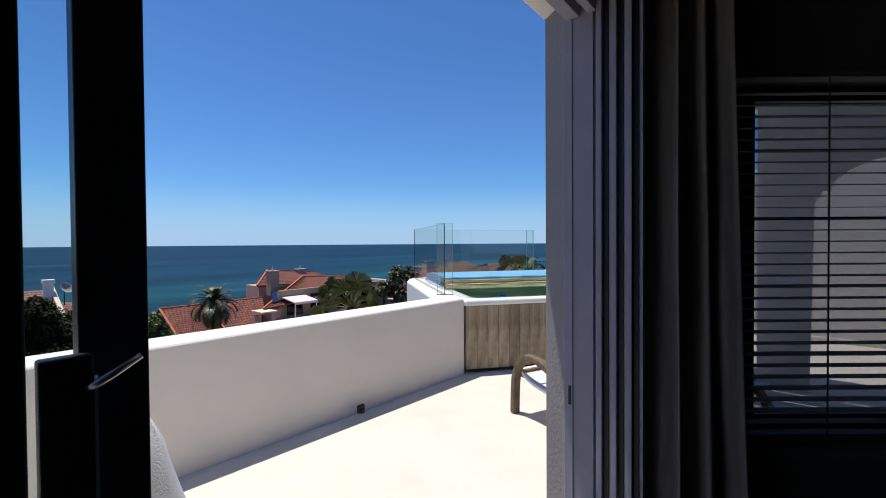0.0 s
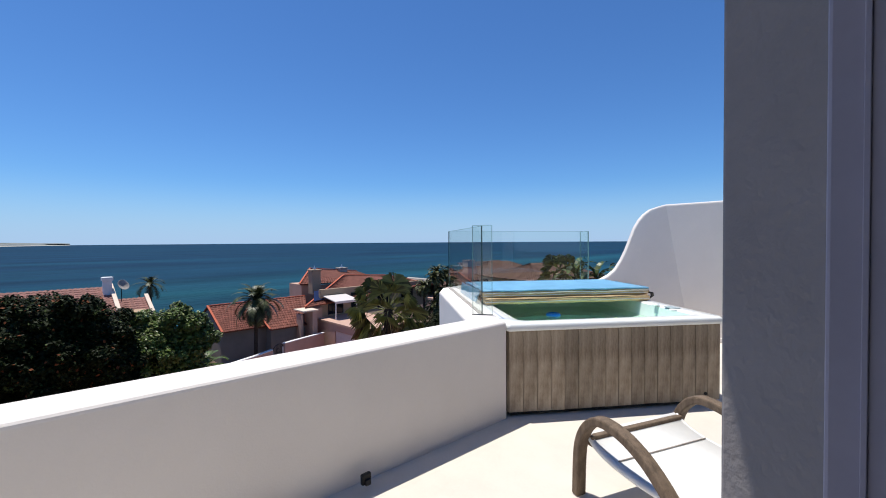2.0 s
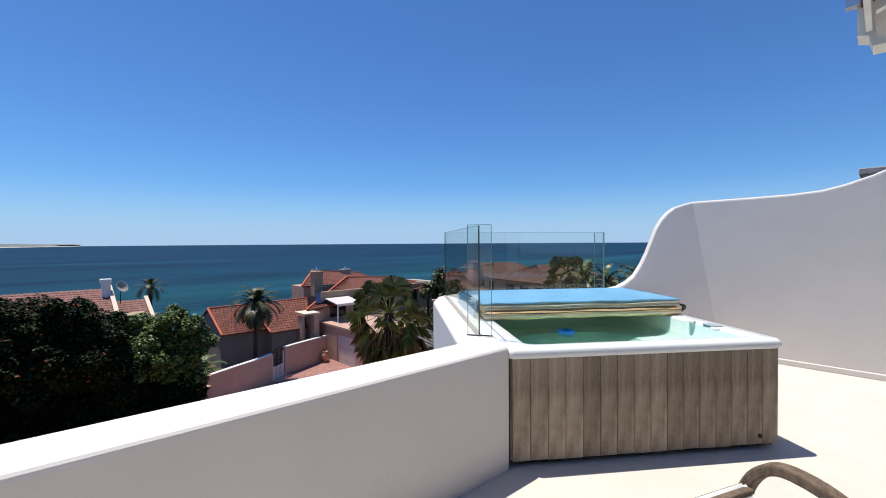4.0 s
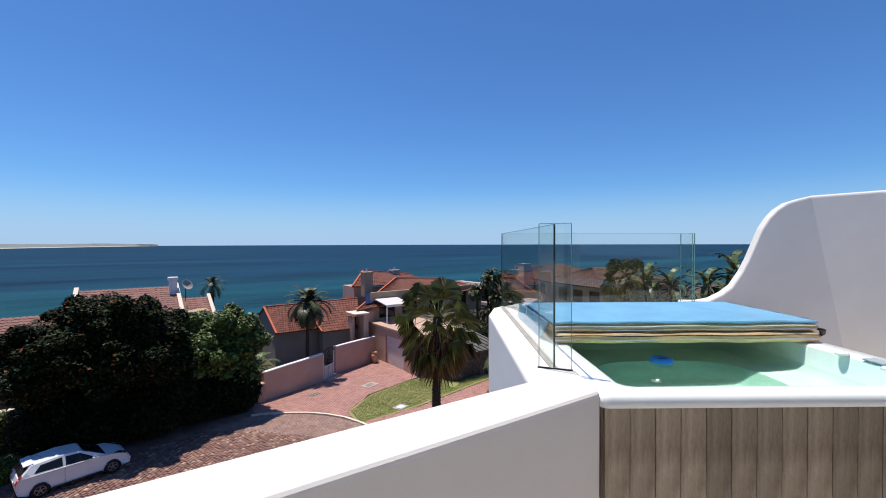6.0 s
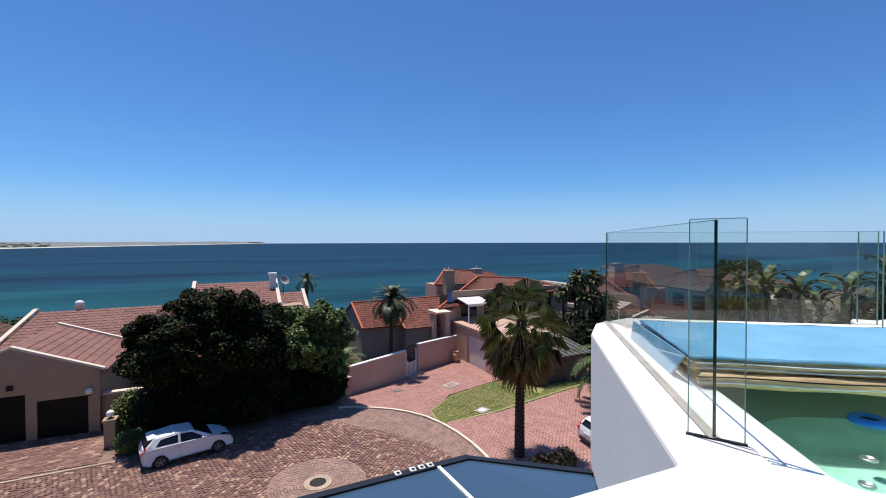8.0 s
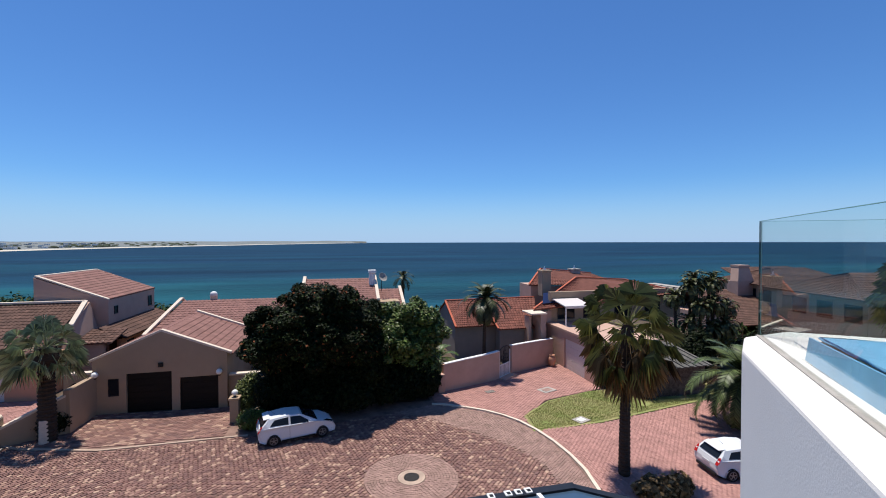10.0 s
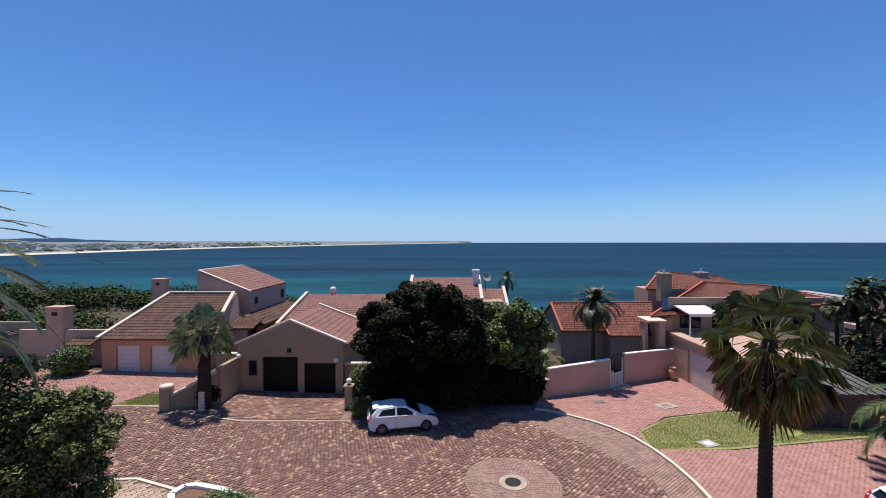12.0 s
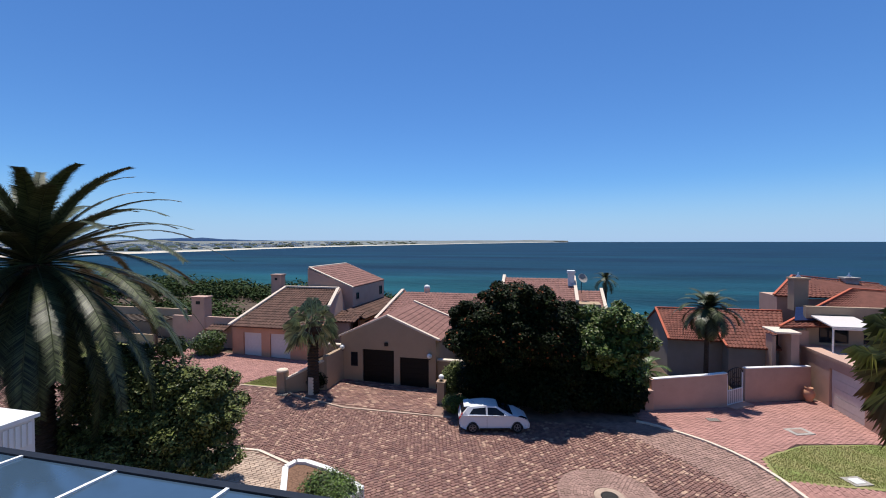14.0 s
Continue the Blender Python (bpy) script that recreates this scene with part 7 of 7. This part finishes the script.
def paddle_clump(label, x, y, stems, L, W, count, material, seed, z=None):
    """Tall stems, each topped by a rosette of arching, split paddle leaves."""
    rg = random.Random(seed)
    p = thing("palm_clump", label, "palm clump", x, y, gz(x) if z is None else z)
    for sx, sy, h in stems:
        part("stem", ringed_trunk(h, 0.13, 0.09, (sx * 0.1, sy * 0.1), 0.16, 0.14).moved(Matrix.Translation((sx, sy, 0))), PALM_BARK, p, "dark ringed stem")
        g = Build()
        top = Vector((sx * 1.1, sy * 1.1, h))
        for k in range(count):
            az = k * 2.399 + rg.uniform(-0.3, 0.3)
            el = radians(86 - 120 * (k / count) ** 0.9 + rg.uniform(-8, 8))
            ln, w = L * rg.uniform(0.75, 1.1), W * rg.uniform(0.8, 1.15)
            pt, e, rows_ = top.copy(), el, []
            for j in range(8):
                d = Vector((math.cos(az) * math.cos(e), math.sin(az) * math.cos(e), math.sin(e)))
                sd = Vector((-math.sin(az), math.cos(az), 0))
                u = sd.cross(d)
                ww = w * (0.06 if j < 2 else math.sin(math.pi * min(1.0, (j - 0.9) / 6.2)) ** 0.7)
                rows_.append((pt.copy(), sd * ww + u * ww * -0.35, sd * -ww + u * ww * -0.35))
                pt = pt + d * ln / 7
                e -= 0.16 + 0.05 * j
            for j in range(7):
                (p0, a0, b0), (p1, a1, b1) = rows_[j], rows_[j + 1]
                gap = 0.88 if j > 1 else 1.0
                q1 = p0.lerp(p1, gap)
                g.add([p0, p0 + a0, q1 + a0.lerp(a1, gap), q1, p0 + b0, q1 + b0.lerp(b1, gap)], [(0, 1, 2, 3), (0, 3, 5, 4)])
        part("crown", g, material, p, "arching split paddle leaves")
    return p


fan_palm("fan_palm", "tall fan palm with hanging dead fronds beside the lawn", 9.15, 14.06, 5.8, 0.2, 0.14, 1.3, 0.85, 34, 30, LEAF_PALM, 41, (0.15, 0.05), 15)
fan_palm("fan_palm", "stout silver-green fan palm in the cream planter", -13.85, 21.1, 3.95, 0.3, 0.24, 1.0, 0.66, 46, 0, LEAF_SILVER, 42, (0, 0), 15)
part("bark_stump", Build().tube([(0.0, 0, -0.1), (0.0, 0, 1.0)], [0.2, 0.17], 10), COPING, bpy.data.objects["fan_palm.001"], "pale lower trunk").location = (0.0, -0.2, 0)
feather_palm("feather_palm", "slender feather palm before the grey gable", 7.9, 27.3, 5.2, 0.13, 0.1, 2.1, 40, 44, 0.55, LEAF_DATE, 43, (0.1, 0), low=-55)
feather_palm("date_palm", "huge date palm with long arching dark fronds", -16.95, 9.9, 7.75, 0.42, 0.36, 5.6, 100, 150, 0.5, LEAF_DATE, 44, low=-58, droop=1.2, dead=6)
paddle_clump("dense clump of tall dark spiky plants behind the hut", 24.3, 26.8, ((0, 0, 6.0), (0.7, 0.4, 6.5), (1.5, -0.1, 6.1), (2.3, 0.3, 6.4), (-0.8, 0.5, 5.2), (0.3, -0.6, 4.6), (1.3, -0.7, 4.9), (2.6, -0.4, 4.4), (-0.3, -0.3, 3.4), (0.9, -0.9, 3.0), (2.0, -0.9, 3.2), (3.0, -0.2, 2.6), (0.2, -1.0, 1.8), (1.6, -1.1, 1.6)), 1.25, 0.16, 44, LEAF_CLUMP, 45)
feather_palm("feather_palm", "low arching feather palm beside the brick drive", 17.8, 16.6, 2.7, 0.25, 0.2, 3.2, 40, 60, 0.7, LEAF_BANANA, 46, low=-40, droop=1.9)
feather_palm("feather_palm", "small yellow-green feather palm beside the pink wall", 4.4, 25.8, 1.6, 0.15, 0.12, 1.7, 22, 26, 0.45, LEAF_MID, 47, low=-30)
fan_palm("fan_palm", "bushy grey-green fan palm beyond the tub", 32.5, 18.0, 6.6, 0.2, 0.16, 1.5, 0.95, 34, 14, LEAF_PALM, 48, (0, 0), 14)
paddle_clump("tall banana-like plants beyond the glass screens", 28.0, 10.2, ((0, 0, 6.9), (1.3, -0.9, 7.6), (2.4, -1.8, 8.0), (-1.0, 1.6, 6.6), (-1.6, 2.9, 6.9), (3.4, -3.0, 7.8), (0.9, 0.1, 5.6), (2.0, -0.9, 6.2), (4.4, -4.4, 7.8)), 2.4, 0.24, 18, LEAF_BANANA, 49)
feather_palm("feather_palm", "small feather palm behind the hidden house", 4.0, 39.5, 5.6, 0.13, 0.1, 1.5, 20, 24, 0.4, LEAF_DATE, 50, low=-40)

# coastal scrub towards the shore
rg = random.Random(77)
sc_l = []
for k in range(150):
    x = rg.uniform(-95, -22)
    y = rg.uniform(42, 74) + 0.12 * abs(x + 22)
    sc_l.append((x, y, land(x, y) + 0.7, rg.uniform(2.2, 4.2), rg.uniform(2, 3.6), rg.uniform(1.4, 2.4)))
for k in range(70):
    x = rg.uniform(-22, 75)
    y = rg.uniform(46, 66)
    sc_l.append((x, y, land(x, y) + 0.4, rg.uniform(2, 3.6), rg.uniform(2, 3.4), rg.uniform(1.0, 1.9)))
for k in range(50):
    x = rg.uniform(26, 75)
    y = rg.uniform(6, 40)
    sc_l.append((x, y, land(x, y) + 0.5, rg.uniform(1.6, 3.0), rg.uniform(1.6, 2.8), rg.uniform(1.0, 1.9)))
for k in range(26):
    sc_l.append((rg.uniform(-48, -29), rg.uniform(30, 40), -7 + rg.uniform(0.5, 1.3), 2.2, 2.0, 1.7))
solid("coastal_scrub", leaf_cloud(sc_l, 110000, 0.5, 61, 0.3), LEAF_SCRUB, "dense green coastal scrub towards the shore", "scrub", "stuff")

# ---- paving pieces ----
def inside(x, y, poly):
    c = False
    n = len(poly)
    for i in range(n):
        x0, y0 = poly[i]
        x1, y1 = poly[(i + 1) % n]
        if (y0 > y) != (y1 > y) and x < (x1 - x0) * (y - y0) / (y1 - y0) + x0:
            c = not c
    return c


def lay(name, parent, poly, l, w, dz, mat_part, mat_rest, ang=0.0, jitter=0.0, near=None, part_name="paver", skip=None, up=0.03, label="paving stones"):
    """Paving in courses; those in the stretch near (x0, y0, x1, y1) are objects of their own, the rest one mesh."""
    rg = random.Random(len(poly) * 7 + int(l * 100))
    xs_ = [p[0] for p in poly]
    ys_ = [p[1] for p in poly]
    cx, cy = (min(xs_) + max(xs_)) / 2, (min(ys_) + max(ys_)) / 2
    R = math.hypot(max(xs_) - min(xs_), max(ys_) - min(ys_)) / 2
    ca, sa = math.cos(radians(ang)), math.sin(radians(ang))
    shared = Build().add([(-0.5, -0.5, 0), (0.5, -0.5, 0), (0.5, 0.5, 0), (-0.5, 0.5, 0), (-0.475, -0.46, 1), (0.475, -0.46, 1), (0.475, 0.46, 1), (-0.475, 0.46, 1)],
                         [(4, 5, 6, 7), (0, 1, 5, 4), (1, 2, 6, 5), (2, 3, 7, 6), (3, 0, 4, 7)]).mesh(part_name, mat_part)
    V, F = [], []
    made = 0
    j = 0
    v = -R
    while v < R:
        u = -R + (l / 2 if j % 2 else 0)
        while u < R:
            du, dv = (rg.uniform(-1, 1) * jitter * l * 0.5, rg.uniform(-1, 1) * jitter * w * 0.25) if jitter > 0.1 else (0, 0)
            x, y = cx + (u + du) * ca - (v + dv) * sa, cy + (u + du) * sa + (v + dv) * ca
            if inside(x, y, poly) and not (skip and skip(x, y)):
                h = up + rg.uniform(-0.006, 0.006)
                ll, ww = l * (0.975 + rg.uniform(-jitter, 0)), w * (0.965 + rg.uniform(-jitter, 0))
                a = radians(ang) + rg.uniform(-jitter, jitter)
                if near and near[0] < x < near[2] and near[1] < y < near[3] and made < 300:
                    o = new(part_name, shared)
                    o.parent = parent
                    o.matrix_world = Matrix.LocRotScale((x, y, gz(x) + dz), Euler((0, 0, a)), (ll, ww, h))
                    made += 1
                else:
                    c_, s_ = math.cos(a), math.sin(a)
                    z0 = gz(x) + dz
                    n0 = len(V)
                    for k, (px_, py_, t) in enumerate(((-0.5, -0.5, 0), (0.5, -0.5, 0), (0.5, 0.5, 0), (-0.5, 0.5, 0), (-0.475, -0.46, 1), (0.475, -0.46, 1), (0.475, 0.46, 1), (-0.475, 0.46, 1))):
                        dx, dy = px_ * ll, py_ * ww
                        V.append((x + dx * c_ - dy * s_, y + dx * s_ + dy * c_, z0 + t * h))
                    F += [(n0 + 4, n0 + 5, n0 + 6, n0 + 7), (n0, n0 + 1, n0 + 5, n0 + 4), (n0 + 1, n0 + 2, n0 + 6, n0 + 5), (n0 + 2, n0 + 3, n0 + 7, n0 + 6), (n0 + 3, n0, n0 + 4, n0 + 7)]
            u += l
        v += w
        j += 1
    b = Build()
    b.v, b.f = V, F
    o = new(name, b.mesh(name, mat_rest))
    o.parent = parent
    tagged(o, label, "", "", "stuff")


ob = bpy.data.objects
MC = (0.97, 15.4)
street_poly = [(-40, 14.4), (-14.6, 14.62), (-12.6, 14.9), (-10.6, 14.3), (-9.1, 13.3), (-7.9, 11.5), (-7.9, 9.2), (4.0, 9.4)] + [(x - 0.05, y) for x, y in INNER[::-1]] + [(1.0, 21.5), (-5.6, 20.05), (-6.7, 20.0), (-11.3, 19.66), (-14.5, 20.36), (-15.9, 21.05), (-18.6, 20.9), (-40, 20.8)]
lay("cobble_rest", ob["road"], street_poly, 0.18, 0.15, 0.0, COBBLE, COBBLE_STUFF, 47, 0.24, (-3.4, 9.6, 0.6, 12.0), "cobble", lambda x, y: math.hypot(x - MC[0], y - MC[1]) < 1.78, 0.032, "red and brown cobbles of the street")
lay("cobble_edge", ob["road"], [(1.0, 21.5)] + INNER + [(5.2, 9.5), (5.8, 9.6), (6.1, 10.6)] + [(x - 0.12, y - 0.06) for x, y in ARC[::-1]], 0.22, 0.11, 0.0, BRICK_GREY, BRICK_GREY, 40, 0.03, None, "brick", None, 0.032, "grey-red brick border of the street")
drive_poly = [(3.5, 22.45), (4.9, 21.8), (6.6, 20.45), (7.4, 18.9), (7.6, 20.0), (9.8, 21.9), (13.2, 22.9), (14.3, 23.2), (14.3, 28.6), (9.9, 27.0), (4.3, 24.2), (3.4, 24.0)]
lay("brick_rest", ob["pavement_drive"], drive_poly, 0.22, 0.11, 0.008, BRICK_RED, BRICK_RED, 0, 0.02, None, "brick", None, 0.03, "red brick paving of the forecourt")
drive2 = [(7.55, 18.3), (7.95, 15.8), (7.6, 13.2), (7.2, 11.9), (26, 11), (40, 15), (40, 21.6), (19.5, 20.3), (17.2, 19.8), (11.2, 18.5)]
lay("brick_field", ob["pavement_drive"], drive2, 0.22, 0.11, 0.008, BRICK_RED, BRICK_RED, 90, 0.02, None, "brick", None, 0.03, "red brick paving of the drive")
lay("paver_rest", ob["pavement_near"], [(-26, 8), (-8.4, 8), (-8.1, 11.3), (-9.3, 13.0), (-10.8, 14.0), (-12.6, 14.6), (-14.6, 14.35), (-26, 14.0)], 0.3, 0.15, 0.006, PAVER_TAN, PAVER_TAN, 45, 0.02, None, "paver", None, 0.03, "tan paving of the near drive")
lay("paver_forecourt", ob["pavement_garage"], [(-15.2, 21.4), (-14.4, 20.7), (-11.3, 20.0), (-6.8, 20.3), (-6.8, 23.75), (-15.2, 23.75)], 0.24, 0.16, 0.006, PAVER_TAN, COBBLE_STUFF, 0, 0.05, None, "paver", None, 0.03, "brown paving of the garage forecourt")
lay("brick_forecourt", ob["pavement_red"], [(-30, 21.1), (-18.6, 21.2), (-18.0, 23.0), (-16.0, 23.2), (-16.0, 26.35), (-30, 26.35)], 0.22, 0.11, 0.006, BRICK_RED, BRICK_RED, 0, 0.02, None, "brick", None, 0.03, "red brick paving of the orange house's drive")
# rings of setts round the manhole
V, F = [], []
rg = random.Random(9)
for k in range(11):
    r0 = 0.54 + k * 0.112
    n = int(2 * math.pi * r0 / 0.13)
    for i in range(n):
        a0, a1 = 2 * math.pi * (i + 0.03) / n, 2 * math.pi * (i + 0.98) / n
        h = 0.04 + rg.uniform(-0.005, 0.005)
        n0 = len(V)
        for rr, z, e in ((r0, 0, 0), (r0 + 0.108, 0, 0), (r0 + 0.003, h, 0.02), (r0 + 0.105, h, 0.02)):
            for a in (a0 + (a1 - a0) * e, a1 - (a1 - a0) * e):
                x = MC[0] + rr * math.cos(a)
                V.append((x, MC[1] + rr * math.sin(a), gz(x) + z))
        F += [(n0 + 4, n0 + 6, n0 + 7, n0 + 5), (n0, n0 + 4, n0 + 5, n0 + 1), (n0 + 2, n0 + 3, n0 + 7, n0 + 6), (n0, n0 + 2, n0 + 6, n0 + 4), (n0 + 1, n0 + 5, n0 + 7, n0 + 3)]
b = Build()
b.v, b.f = V, F
o = new("sett_ring", b.mesh("sett_ring", BRICK_GREY))
o.parent = ob["road"]
tagged(o, "grey setts laid in rings round the manhole", "", "", "stuff")
# grass blades on the lawns
V, F = [], []
for poly, n in (([(7.5, 18.3), (11.2, 18.75), (17.2, 20.1), (19.6, 20.6), (30, 21.3), (30, 23.6), (21, 23.4), (13.1, 22.7), (9.9, 21.7), (7.7, 20.0)], 110000), ([(-18.4, 21.2), (-16.2, 21.35), (-16.1, 22.8), (-17.9, 22.8)], 9000)):
    xs_, ys_ = [p[0] for p in poly], [p[1] for p in poly]
    k = 0
    while k < n:
        x, y = rg.uniform(min(xs_), max(xs_)), rg.uniform(min(ys_), max(ys_))
        k += 1
        if not inside(x, y, poly) or noise.noise((x * 0.9, y * 0.9, 2)) < -0.42:
            continue
        a = rg.uniform(0, 6.28)
        h = rg.uniform(0.02, 0.055)
        z = gz(x) + 0.03
        dx, dy = math.cos(a) * 0.016, math.sin(a) * 0.016
        n0 = len(V)
        V += [(x - dx, y - dy, z), (x + dx, y + dy, z), (x + dy * 1.2, y - dx * 1.2, z + h)]
        F.append((n0, n0 + 1, n0 + 2))
b = Build()
b.v, b.f = V, F
solid("grass", b, GRASS, "short sunburnt grass on the lawn strips", "grass", "stuff")
